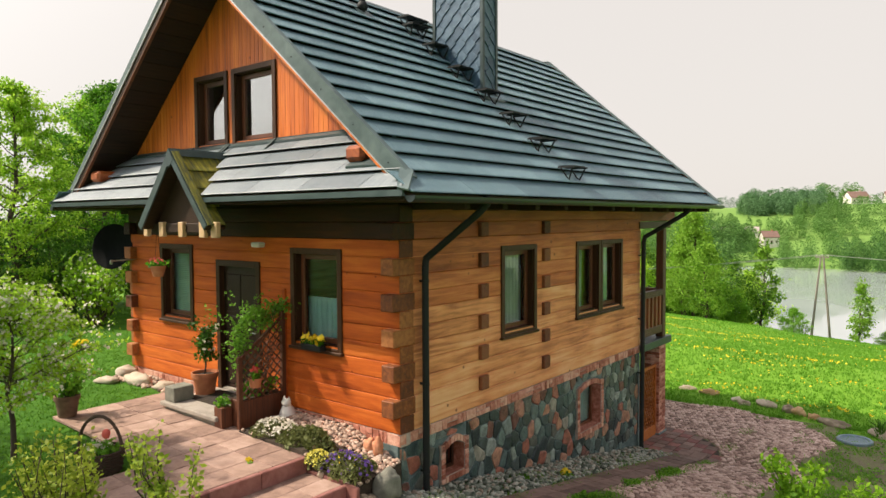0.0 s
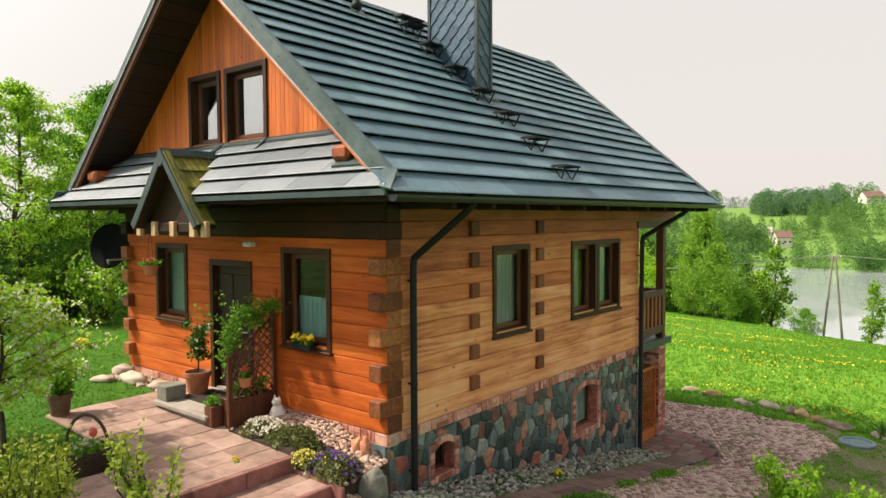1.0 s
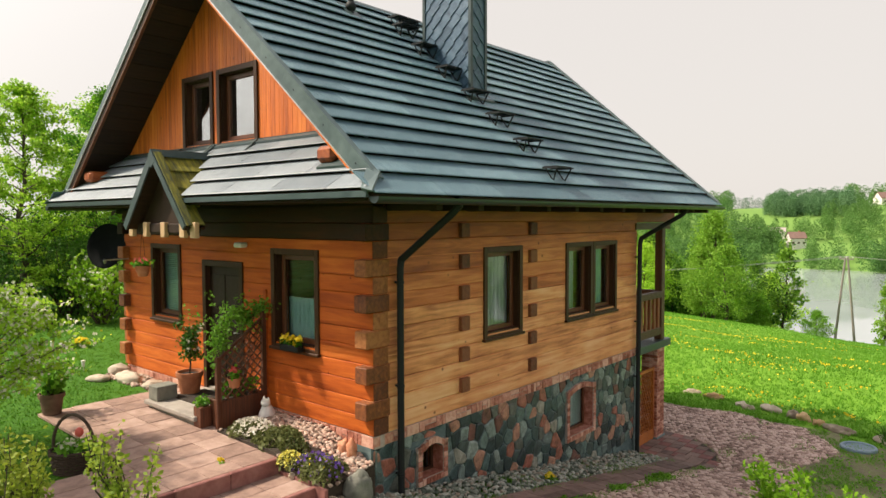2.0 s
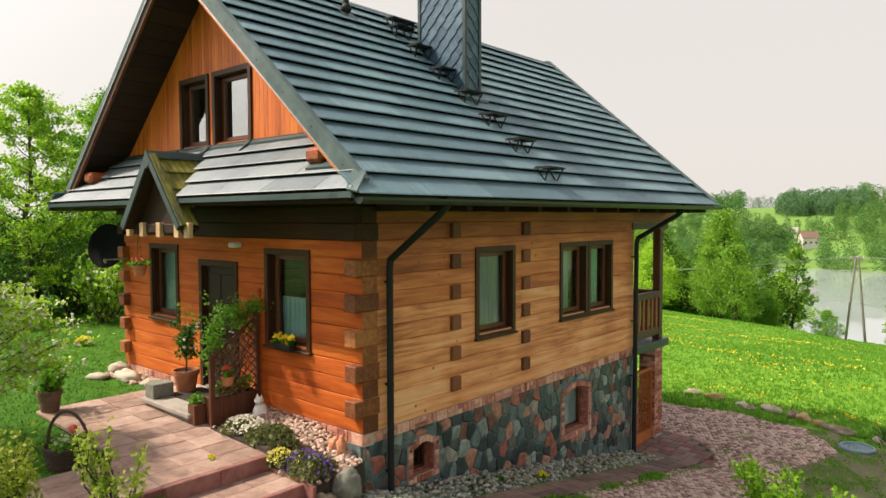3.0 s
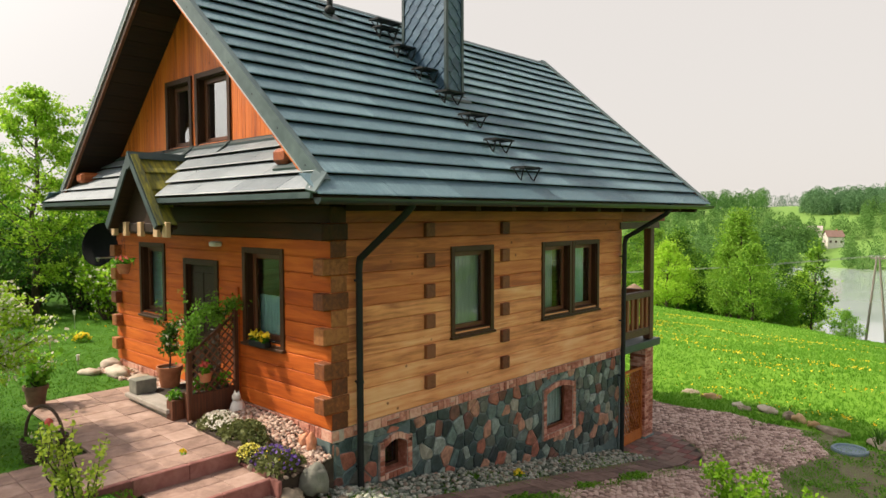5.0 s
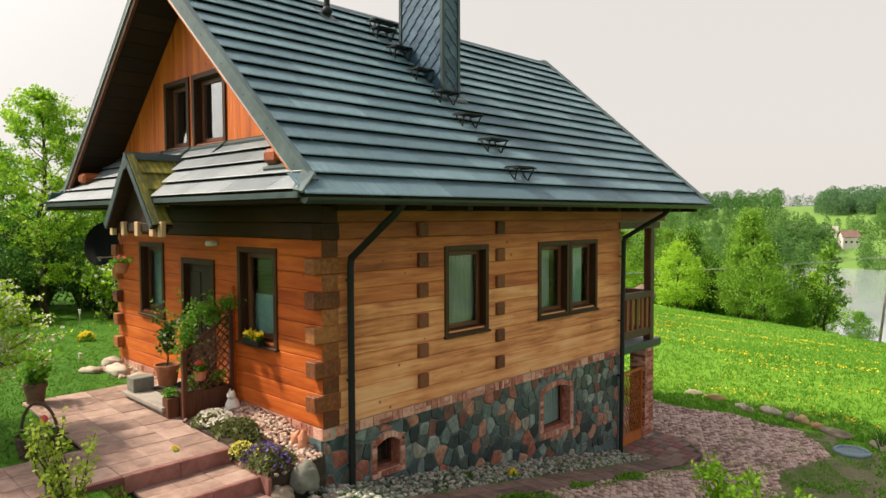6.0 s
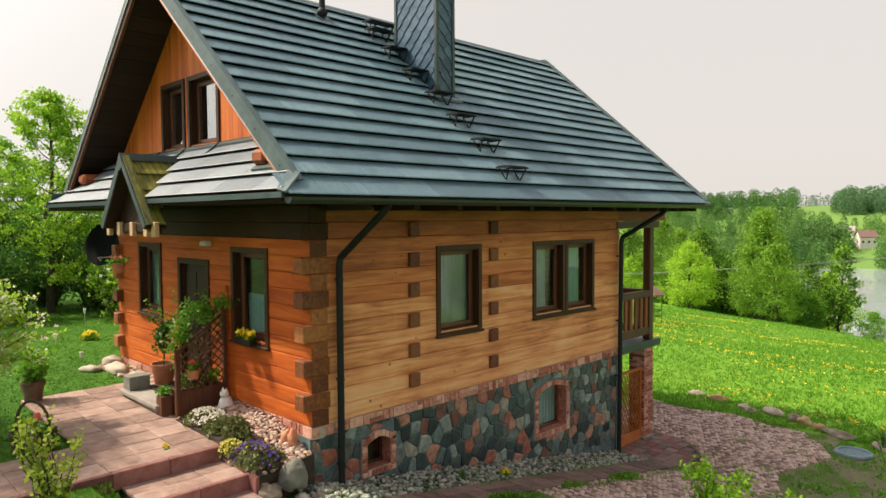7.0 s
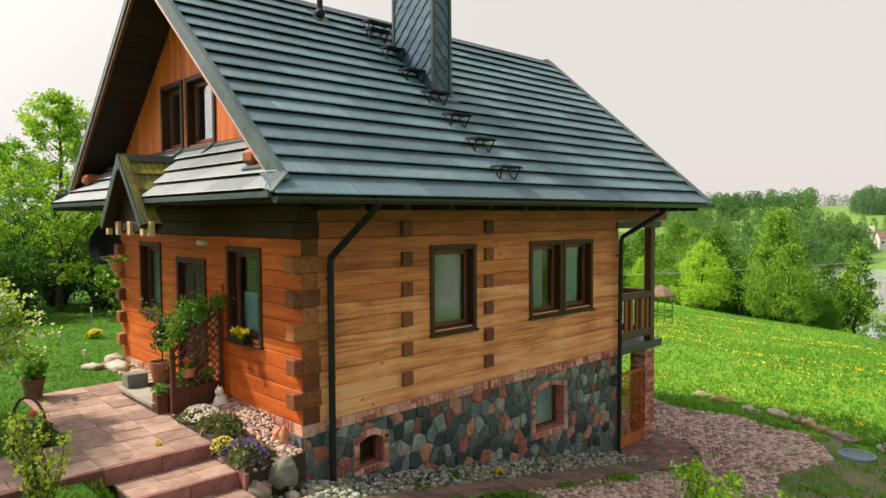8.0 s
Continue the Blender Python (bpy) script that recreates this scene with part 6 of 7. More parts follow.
for k, (x, y, r) in enumerate(((0.28, -0.35, 0.11), (0.42, -0.62, 0.09), (0.38, -0.12, 0.10), (-0.5, -0.93, 0.07), (0.5, -0.3, 0.08), (0.25, -1.02, 0.07), (0.62, -0.55, 0.07), (0.30, -0.58, 0.06), (0.55, -0.85, 0.08))):
    boulder("grey field stone below the corner", (x, y, gz(x, y) - 0.02 if x > 0 else -0.08), (r, r * 0.8, r * 0.8), M_BOULDER, 20 + k, 0.35, "corner stones", 40 * k)

for k in range(16):
    x, y, r = 0.06 + 0.05 * rr.random(), -0.92 + 0.05 * k + 0.02 * rr.random(), rr.uniform(0.07, 0.11)
    z = gz(x + 0.1, y) - 0.02 + (0.16 if k % 2 else 0.0)
    if -0.58 < y < -0.14:
        continue
    boulder("grey field stone below the corner", (x, y, z), (r, r * 0.85, r * 0.8), M_BOULDER, 120 + k, 0.3, "corner stones", 50 * k)

# ---- gravel strip along the side wall ----
spots = []
for k in range(1900):
    y = rr.uniform(-0.25, 7.75)
    x = rr.uniform(-0.02, 0.82 if y > 0.4 else 0.95)
    r = rr.uniform(0.018, 0.052)
    spots.append((x, y, gz(x, y) + 0.03 + r * 0.25, r))
for k in range(160):
    x, y, r = rr.uniform(0.05, 1.1), rr.uniform(-1.3, 0.5), rr.uniform(0.02, 0.05)
    spots.append((x, y, gz(x, y) + r * 0.3, r))
pebbles("wall_gravel", "grey-green rounded gravel along the stone base", spots, M_GRAVEL, 5)
mound("yellow_pansies", "small clump of yellow pansies in the gravel", (0.66, 3.30, gz(0.66, 3.3) + 0.05), 0.10, 0.08, 0.10, 60, 0.04, M_GREEN, 6, [("flower", M_YELLOW, 22, 0.07, "yellow blooms")])

# ---- lawn things on the left ----
pt = pot("patio_pot", "weathered brown pot with a leafy green plant", (-4.74, -2.20, ter_z(-4.74) + 0.004), 0.175, 0.32, M_OLDPOT)
rng = np.random.default_rng(33)
st = Shape()
tips = []
for k in range(16):
    tips += bend(st, (0, 0, 0.28), (rng.normal() * 0.17, rng.normal() * 0.17, rng.uniform(0.5, 0.86)), 0.006, 0.003, rng, 3, 0.1, 4)[1:]
part("stem", st, M_BARK, pt)
tips = np.array(tips)
part("foliage", leaf_cloud("foliage", tips[rng.integers(0, len(tips), 420)] + rng.normal(size=(420, 3)) * 0.06, 0.06, M_GREEN, rng), None, pt)

bk = thing("wicker_basket", "dark wicker basket with a tall handle and garden flowers", "basket", (-2.46, -2.76, gz(-2.46, -2.76)))
wv = Shape()
for j in range(9):
    z = 0.02 + j * 0.032
    r = 0.225 + 0.045 * j / 8
    for i in range(24):
        a, b = 2 * math.pi * i / 24, 2 * math.pi * (i + 1) / 24
        ra, rb = r + 0.008 * (-1) ** (i + j), r + 0.008 * (-1) ** (i + 1 + j)
        wv.tube((ra * math.cos(a), ra * math.sin(a), z), (rb * math.cos(b), rb * math.sin(b), z), 0.016, n=5, caps=False)
part("weave", wv, M_WICKER, bk)
hd = [(0.27 * math.cos(math.pi * i / 14) * 0.92, 0.27 * math.cos(math.pi * i / 14) * 0.55, 0.28 + 0.42 * math.sin(math.pi * i / 14)) for i in range(15)]
part("handle", Shape().sweep(hd, 0.020, 7), M_WICKER, bk)
part("soil", Shape().lathe((0, 0, 0), [(0.0, 0.24), (0.24, 0.23)], 20), M_SOIL, bk)
part("foliage", leaf_cloud("foliage", rng.normal(size=(180, 3)) * np.array([0.10, 0.10, 0.03]) + np.array([0, 0, 0.29]), 0.05, M_GREEN, rng), None, bk)
part("white_flower", leaf_cloud("white_flower", rng.normal(size=(36, 3)) * np.array([0.10, 0.10, 0.02]) + np.array([-0.03, -0.02, 0.33]), 0.05, M_BLOSSOM, rng, long=1.0), None, bk)
part("red_flower", Shape().ball((0.12, 0.02, 0.50), (0.05, 0.05, 0.06), 10, 7), M_RED, bk, "red tulip bloom", smooth=True)
part("stalk", Shape().tube((0.10, 0.02, 0.25), (0.12, 0.02, 0.46), 0.006, n=5), M_GREEN, bk)

branch_tree("apple_tree", "young apple tree in pale spring blossom on the lawn", (-3.68, -3.30, gz(-3.68, -3.30)), 2.30, 0.85, 1.12, 40, 7600, 0.039, 0.055, M_LIME, 41, 0.55, 0.042, blossom=3000)
# unseen tree, placed so that its shadow falls on the near lawn
make_tree("garden_tree", "light-green tree added out of view to shade the lawn", (-5.0, -5.4, gz(-5.0, -5.4)), 5.2, 1.8, 2.0, 140, 8500, 0.06, 0.22, M_GREEN, 47, 0.4, 0.09, limbs=30)
make_shrub("yellow_green_shrub", "bushy yellow-green garden shrub on the lawn", (0.04, -4.26, 0.0), 1.36, 0.38, 44, 3800, 0.030, M_GOLD, 42, 0.06)
rs = make_shrub("rose_shrub", "open leafy shrub tied to a stake on the lawn", (-0.16, -3.14, 0.0), 1.08, 0.44, 15, 900, 0.038, M_ROSE, 43, 0.045)
part("stake", Shape().tube((-0.27, -0.12, -0.05), (-0.27, -0.12, 0.95), 0.014, n=7), M_POLE, rs, "weathered grey stake")
for x, y, h in ((-8.46, -0.86, 0.52), (-12.5, 0.97, 0.50), (-7.63, -0.60, 0.20)):
    lm = thing("garden_lamp", "slim solar garden lamp standing in the lawn", "garden lamp", (x, y, gz(x, y)), "solar lamps in the lawn")
    part("stake", Shape().tube((0, 0, 0), (0, 0, h - 0.1), 0.012, n=7), M_STEEL, lm)
    part("head", Shape().lathe((0, 0, h - 0.12), [(0.02, 0.0), (0.028, 0.02), (0.03, 0.10), (0.04, 0.11), (0.038, 0.13), (0.0, 0.14)], 12), M_WHITE, lm)
mound("terrace_dandelion", "single yellow dandelion in a terrace joint", (-1.18, -1.52, ter_z(-1.18)), 0.04, 0.04, 0.04, 14, 0.03, M_GREEN, 9, [("flower", M_YELLOW, 8, 0.05, "yellow bloom")])
mound("yellow_flower_clump", "round clump of yellow flowers on the lawn", (-10.3, 0.40, gz(-10.3, 0.4)), 0.20, 0.20, 0.20, 160, 0.05, M_GREEN, 7, [("flower", M_YELLOW, 60, 0.09, "yellow blooms")])
for k, (x, y, rx, ry, rz) in enumerate(((-6.1, -0.42, 0.36, 0.20, 0.12), (-6.55, -0.75, 0.26, 0.15, 0.08), (-5.3, -0.35, 0.18, 0.14, 0.09), (-6.9, -0.25, 0.2, 0.15, 0.12))):
    boulder("pale flat rock at the corner of the house", (x, y, gz(x, y) + 0.01), (rx, ry, rz), M_BOULDER, 50 + k, 0.32, turn=20 * k)
spots = [(rr.uniform(-6.9, -4.3), rr.uniform(-0.55, -0.05), 0.19, rr.uniform(0.03, 0.065)) for _ in range(170)]
pebbles("corner_pebbles", "pinkish pebbles at the foot of the wall", spots, M_PEBBLE, 8)

# ---- yard at the lower end ----
for k, (x, y, rx, ry, rz, tn) in enumerate(((-1.0, 13.95, 0.34, 0.2, 0.14, 0), (-0.25, 13.7, 0.38, 0.2, 0.17, 10), (0.62, 13.35, 0.20, 0.18, 0.14, 0), (0.85, 13.1, 0.22, 0.16, 0.15, 0), (1.40, 13.30, 0.36, 0.22, 0.19, -10),
                                            (1.98, 13.05, 0.20, 0.2, 0.19, 0), (2.25, 12.95, 0.24, 0.2, 0.22, 0), (2.65, 12.75, 0.20, 0.17, 0.16, 0), (3.15, 12.45, 0.50, 0.22, 0.16, -20), (4.25, 12.15, 0.42, 0.3, 0.2, -20), (5.1, 11.9, 0.4, 0.3, 0.2, 0))):
    boulder("ochre field stone bordering the meadow" if k in (1, 6, 7) else "pale field stone bordering the meadow", (x, y, gz(x, y) - 0.02), (rx * 0.8, ry * 0.8, rz * 0.72), M_OCHRE if k in (1, 6, 7) else M_BOULDER, 70 + k, 0.5, "border stones", tn)
M_LID = mat("worn_blue_metal", [(0.09, 0.14, 0.18), (0.15, 0.215, 0.265), (0.24, 0.30, 0.33)], (1, 1, 1), 5.0, 0.45, bump=0.15)
lid = thing("well_cover", "round blue-grey metal well cover lying in the grass", "well cover", (3.72, 11.35, gz(3.72, 11.35)))
part("lid", Shape().lathe((0, 0, 0), [(0.0, 0.035), (0.29, 0.04), (0.31, 0.07), (0.35, 0.075), (0.37, 0.05), (0.37, -0.05)], 28), M_LID, lid)
for k, (x, y, h, r, n, sd) in enumerate(((4.02, 3.72, 1.0, 0.45, 1300, 61), (4.75, 4.35, 0.75, 0.30, 700, 62), (4.9, 8.2, 0.45, 0.4, 260, 63), (5.3, 9.6, 0.4, 0.5, 260, 64), (4.6, 10.9, 0.35, 0.45, 240, 65))):
    make_shrub("currant_bush" if k < 2 else "low_weed", "young light-green bush with sparse leaves" if k < 2 else "low green weeds at the edge of the yard", (x, y, gz(x, y)), h, r, 13, n, 0.05 if k < 2 else 0.04, M_LIME if k < 2 else M_GREEN, sd, 0.07, category="shrub" if k < 2 else "plant")

iris = thing("iris_clump", "dark-green clump of spiky iris leaves beside the well cover", "plant", (4.15, 12.0, gz(4.15, 12.0)))
ir = random.Random(12)
for k in range(22):
    a, out = 2 * math.pi * k / 22, ir.uniform(0.10, 0.34)
    h = ir.uniform(0.28, 0.46)
    part("iris_leaf", Shape().sweep([(0.03 * math.cos(a), 0.03 * math.sin(a), -0.02), (out * 0.45 * math.cos(a), out * 0.45 * math.sin(a), h * 0.72), (out * math.cos(a), out * math.sin(a), h)], 0.009, 5), M_DEEP, iris)

# ---- grass blades and dandelions, too many to count ----
def blades(name, label, xs, ys, h, material, seed, width=0.012, each=3):
    rng = np.random.default_rng(seed)
    n = len(xs) * each
    x = np.repeat(xs, each) + rng.normal(size=n) * 0.03
    y = np.repeat(ys, each) + rng.normal(size=n) * 0.03
    z = ground_height(x, y) - 0.01
    hh = np.repeat(h, each) * rng.uniform(0.5, 1.2, n)
    a = rng.uniform(0, 2 * math.pi, n)
    lean = rng.normal(size=(n, 2)) * 0.45
    w = width * (0.7 + 0.6 * rng.uniform(size=n))
    v = np.empty((n, 3, 3))
    v[:, 0] = np.stack([x - np.cos(a) * w, y - np.sin(a) * w, z], 1)
    v[:, 1] = np.stack([x + np.cos(a) * w, y + np.sin(a) * w, z], 1)
    v[:, 2] = np.stack([x + lean[:, 0] * hh, y + lean[:, 1] * hh, z + hh], 1)
    me = bpy.data.meshes.new(name)
    me.vertices.add(3 * n)
    me.vertices.foreach_set("co", v.ravel())
    me.loops.add(3 * n)
    me.loops.foreach_set("vertex_index", np.arange(3 * n))
    me.polygons.add(n)
    me.polygons.foreach_set("loop_start", np.arange(n) * 3)
    me.update(calc_edges=True)
    me.materials.append(material)
    return tagged(new(name, me), label, "grass", kind="stuff")


def on_hard(x, y):
    """Where paving, beds and the house keep the grass off."""
    ter = (x > -4.92) & (x < 0.75) & (y > -2.37) & (y < 0.1)
    ter |= (x > -2.1) & (x < -0.78) & (y > -3.6) & (y < 0)
    hou = (x > -7.2) & (x < 1.45) & (y > -0.1) & (y < 9.6)
    yard = (x > -1.6) & (x < 3.4 + 0.3 * np.sin(y * 2)) & (y > 4.0) & (y < 12.35 + 0.15 * np.sin(x * 3))
    strip = (x > 0.1) & (x < 3.0) & (y > -1.2) & (y < 5)
    bed = (x > -7.0) & (x < -4.2) & (y > -0.6) & (y < 0)
    return ter | hou | yard | strip | bed


rng = np.random.default_rng(77)
x, y = rng.uniform(-17, 1.6, 52000), rng.uniform(-5.5, 9, 52000)
near_w = rng.uniform(size=52000) < np.clip(1.25 - (np.hypot(x - 6, y + 6) - 6) / 22, 0.25, 1)
k = near_w & ~on_hard(x, y)
blades("lawn_grass", "short bright lawn grass", x[k], y[k], np.full(k.sum(), 0.042), M_LAWN, 78, 0.012)
x, y = rng.uniform(-24, 8, 60000), 12.3 + 50 * rng.uniform(0, 1, 60000) ** 1.7
k = (~on_hard(x, y)) & (x > -6 - (y - 12) * 0.62) & (x < 7 - (y - 12) * 0.06)
blades("meadow_grass", "tall fresh meadow grass", x[k], y[k], 0.06 + 0.08 * rng.uniform(size=k.sum()), M_BLADE, 79, 0.013, 4)
x, y = rng.uniform(1.42, 6.5, 26000), rng.uniform(0.5, 12.6, 26000)
k = ((x > 2.9 + 0.35 * np.sin(y * 2.1)) & (np.sin(x * 3.7 + 1) + np.sin(y * 2.9) + 0.8 * np.sin(x * 9 + y * 7) > 0.35)) | (np.sin(x * 5.1) + np.sin(y * 4.3) > 1.35) | ((x < 1.72 + 0.12 * np.sin(y * 5)) & (np.sin(y * 3.1) > 0.1) & (y < 8))
blades("yard_weeds", "patchy grass and weeds between the cobbles", x[k], y[k], np.full(k.sum(), 0.07), M_BLADE, 80, 0.010)
x, y = rng.uniform(0.12, 1.0, 3400), rng.uniform(-0.2, 7.7, 3400)
k = np.sin(y * 2.3 + 1) + np.sin(y * 5.1) + 2.2 * (x - 0.5) > 0.3
blades("gravel_weeds", "green weeds growing through the gravel", x[k], y[k], np.full(k.sum(), 0.085), M_BLADE, 81, 0.007)
wx, wy = np.append(rng.uniform(3.3, 6.6, 70), rng.uniform(1.42, 1.66, 34)), np.append(rng.uniform(4.5, 11.4, 70), np.repeat(rng.uniform(0.8, 7.6, 9), 4)[:34] + rng.normal(size=34) * 0.16)
w = rng.integers(0, 104, 4200)
hx, hy = wx[w] + rng.normal(size=4200) * np.where(w < 70, 0.15, 0.05), wy[w] + rng.normal(size=4200) * 0.13
hz = ground_height(hx, hy) + rng.uniform(0.015, 0.10, 4200)
tagged(new("ground_weeds", leaf_cloud("ground_weeds", np.stack([hx, hy, hz], 1), 0.034, M_GREEN, rng, flat=0.4)), "low leafy weeds on the bare earth and along the path", "weeds", kind="stuff")
# dandelions grow in drifts
cx, cy = rng.uniform(-18, 6, 90), 13.4 + 34 * rng.uniform(0, 1, 90) ** 2.2
w = np.minimum(rng.integers(0, 90, 3000), rng.integers(0, 90, 3000))
dx, dy = cx[w] + rng.normal(size=3000) * 0.95, cy[w] + rng.normal(size=3000) * 0.4
k = (dy > 13.2) & (dx > -6 - (dy - 12) * 0.62)
dx, dy = dx[k], dy[k]
tagged(new("dandelions", leaf_cloud("dandelions", np.stack([dx, dy, ground_height(dx, dy) + 0.16], 1), 0.068, M_YELLOW, rng, flat=0.8, long=1.0)), "yellow dandelions scattered in the meadow", "flowers", kind="stuff")
dx, dy = rng.uniform(-15, -5, 40), rng.uniform(-4, 5, 40)
k = ~on_hard(dx, dy)
tagged(new("lawn_dandelions", leaf_cloud("lawn_dandelions", np.stack([dx[k], dy[k], ground_height(dx[k], dy[k]) + 0.07], 1), 0.05, M_YELLOW, rng, flat=0.8, long=1.0)), "yellow dandelions in the lawn", "flowers", kind="stuff")

# ---- trees round the lawn on the left ----
# the last two are out of view, added to shade the lawn
LEFT_TREES = [(-16.4, 1.15, 7.4, 2.3, 11), (-17.4, 4.2, 8.0, 2.4, 12), (-20.5, -1.0, 6.2, 2.2, 13), (-23.5, 7.0, 8.0, 2.7, 14), (-26.5, 2.0, 6.6, 2.6, 15), (-16.2, 7.8, 6.8, 2.1, 16), (-19.6, 4.6, 7.8, 2.2, 17), (-18.2, -4.4, 6.6, 2.2, 19), (-15.6, -4.4, 4.8, 1.7, 20)]
for x, y, h, r, sd in LEFT_TREES:
    branch_tree("garden_tree", "slender light-green spring tree at the lawn's edge", (x, y, gz(x, y)), h, 0.9, r, 46, 17500, 0.064, 0.10, M_LIME if sd % 3 else M_GREEN, sd, 0.62, 0.12, "trees round the lawn")
for k, (x, y, h, r) in enumerate(((-15.6, -0.3, 2.3, 1.2), (-16.2, 2.4, 2.6, 1.3), (-15.4, 4.6, 2.4, 1.2), (-17.5, -2.2, 2.6, 1.4), (-18.4, 1.6, 3.2, 1.5), (-18.0, 6.0, 3.0, 1.5), (-13.2, 7.4, 2.2, 1.1), (-20.5, -3.5, 3.2, 1.8), (-20.6, 3.8, 3.6, 1.9), (-16.6, 9.0, 3.0, 1.6), (-22.5, 0.2, 3.6, 2.0), (-23.0, 8.5, 4.0, 2.2))):
    make_shrub("hedge_shrub", "dense dark-green shrub behind the lawn", (x, y, gz(x, y)), h, r, 34, 5200, 0.066, M_DEEP, 100 + k, 0.16, group="shrubs behind the lawn")
make_shrub("blossom_shrub", "light blossoming shrub at the lawn's edge", (-13.6, 2.3, gz(-13.6, 2.3)), 2.2, 0.9, 22, 1300, 0.09, M_LIME, 131, 0.14, [("blossom", M_BLOSSOM, 260, 0.08, "white blossom")])

# ---- lakeside: single trees and the wood on the slope ----
protos = []
for i, (h, base, r, cl, n, pt, m) in enumerate(((11.0, 1.2, 4.3, 190, 10000, 0.2, M_WOOD), (12.5, 1.8, 3.6, 170, 9500, 0.5, M_WOOD), (9.0, 0.6, 4.2, 170, 9500, 0.1, M_GREEN), (13.0, 2.2, 3.2, 160, 9000, 0.9, M_WOOD), (9.5, 0.8, 3.9, 170, 9500, 0.3, M_LIME))):
    protos.append(make_tree("lakeside_tree", "leafy green tree on the slope above the lake", (-46.0 + 6 * i, 90.0 + 3 * i, gz(-46.0 + 6 * i, 90.0 + 3 * i) - 0.2), h, base, r, cl, n, 0.18, 0.55, m, 200 + i, pt, 0.22, "wood by the lake", limbs=16))
slim = make_tree("lakeside_tree", "slim sparse tree standing alone at the lake shore", (-14.0, 77.5, gz(-14.0, 77.5) - 0.2), 10.5, 1.6, 1.9, 60, 2300, 0.22, 0.42, M_WOOD, 221, 0.7, 0.17, "wood by the lake", limbs=30)
rr = random.Random(17)
placed = []
for k in range(900):
    y = rr.uniform(72, 150)
    x = rr.uniform(-105, -12)
    ratio = (x - 6) / (y + 6)
    lim = -0.295 - 0.0007 * (y - 66)
    if ratio > lim or ratio < -0.95 or any(math.hypot(x - a, y - b) < 3.4 for a, b in placed):
        continue
    placed.append((x, y))
    if len(placed) > 150:
        break
    s = rr.uniform(0.62, 0.98)
    z = max(gz(x, y), LAKE - 0.3)
    copy_thing(protos[rr.choice((0, 0, 0, 1, 1, 2, 2, 3, 4))], pose(x, y, z - 0.2, 0, 0, rr.uniform(0, 360)) @ Matrix.Scale(s, 4))
for x, y, s, i in ((-10.6, 76.5, 0.36, 2), (-17.5, 79, 0.50, 2), (-21.0, 78.0, 0.66, 0), (-18.8, 83.0, 0.7, 1), (-23.5, 81.0, 0.64, 1), (-4.6, 79.0, 0.72, 5), (-2.2, 80, 0.26, 2), (1.5, 79, 0.36, 2), (-36.0, 62.0, 0.62, 4), (-31.5, 63.5, 0.50, 4), (-24.6, 63.5, 0.74, 4), (-17.4, 67.5, 0.74, 0), (-21.0, 70.5, 0.62, 1)):
    c = copy_thing((protos + [slim])[i], pose(x, y, gz(x, y) - 0.2, 0, 0, 70 * x) @ Matrix.Scale(s, 4))
    tagged(c, "small round tree at the lake shore" if i < 5 else "slim sparse tree standing alone at the lake shore")


# unseen trees, added to give the side windows something green to reflect
for k in range(26):
    x, y = rr.uniform(12, 75), rr.uniform(48, 100)
    copy_thing(protos[rr.choice((0, 1, 2, 4))], pose(x, y, max(gz(x, y), LAKE) - 0.2, 0, 0, rr.uniform(0, 360)) @ Matrix.Scale(rr.uniform(0.6, 0.95), 4))

# ---- power line ----
def pole_pair(x, y, h):
    t = thing("power_pole", "double-legged grey power pole by the lake", "power pole", (x, y, gz(x, y)))
    for s in (-1, 1):
        part("leg", Shape().tube((s * 1.0, s * 0.2, -0.5), (s * 0.12, 0, h), 0.15, 0.10, 9), M_POLE, t)
    part("crossarm", Shape().box(-0.7, 0.7, -0.07, 0.07, h - 0.25, h - 0.10), M_POLE, t)
    for s in (-0.6, 0, 0.6):
        part("insulator", Shape().lathe((s, 0, h - 0.1), [(0.03, 0), (0.06, 0.05), (0.04, 0.1), (0.06, 0.15), (0.02, 0.22)], 8), M_WHITE, t)
    return t, h


px, py, ph = -8.6, 80.5, 9.9
pole_pair(px, py, ph)
pt_ = gz(px, py) + ph
for k, off in enumerate((-0.6, 0.0, 0.6)):
    for (ex, ey, ez, sag) in ((-60.0, 38.0, -3.6, 1.0), (70.0, 92.0, -1.5, 1.6)):
        pts = []
        for i in range(13):
            f = i / 12
            pts.append((px + off * 0.9 + (ex - px) * f, py + (ey - py) * f, pt_ + 0.1 + (ez - pt_) * f - 4 * sag * f * (1 - f)))
        solid("power_cable", Shape().sweep(pts, 0.017, 5), M_STEEL, "thin sagging power cable over the meadow", "cable", "power cables")

# ---- small garden shelter in the meadow ----
gb = thing("garden_shelter", "small open shelter with a thatched roof and green frame", "shelter", (-13.1, 33.8, gz(-13.1, 33.8)))
gb.scale = (0.45, 0.45, 0.86)
for sx in (-1, 1):
    for sy in (-1, 1):
        part("post", Shape().box(sx * 1.1 - 0.05, sx * 1.1 + 0.05, sy * 1.1 - 0.05, sy * 1.1 + 0.05, -0.2, 2.1), M_DEEP, gb, "green painted post")
part("roof", Shape().lathe((0, 0, 2.0), [(1.95, 0.0), (1.9, 0.12), (1.0, 0.52), (0.1, 0.80), (0.0, 0.82)], 8).lathe((0, 0, 2.0), [(1.95, 0.0), (0.0, 0.5)], 8), M_OLDPOT, gb, "pale thatched roof")
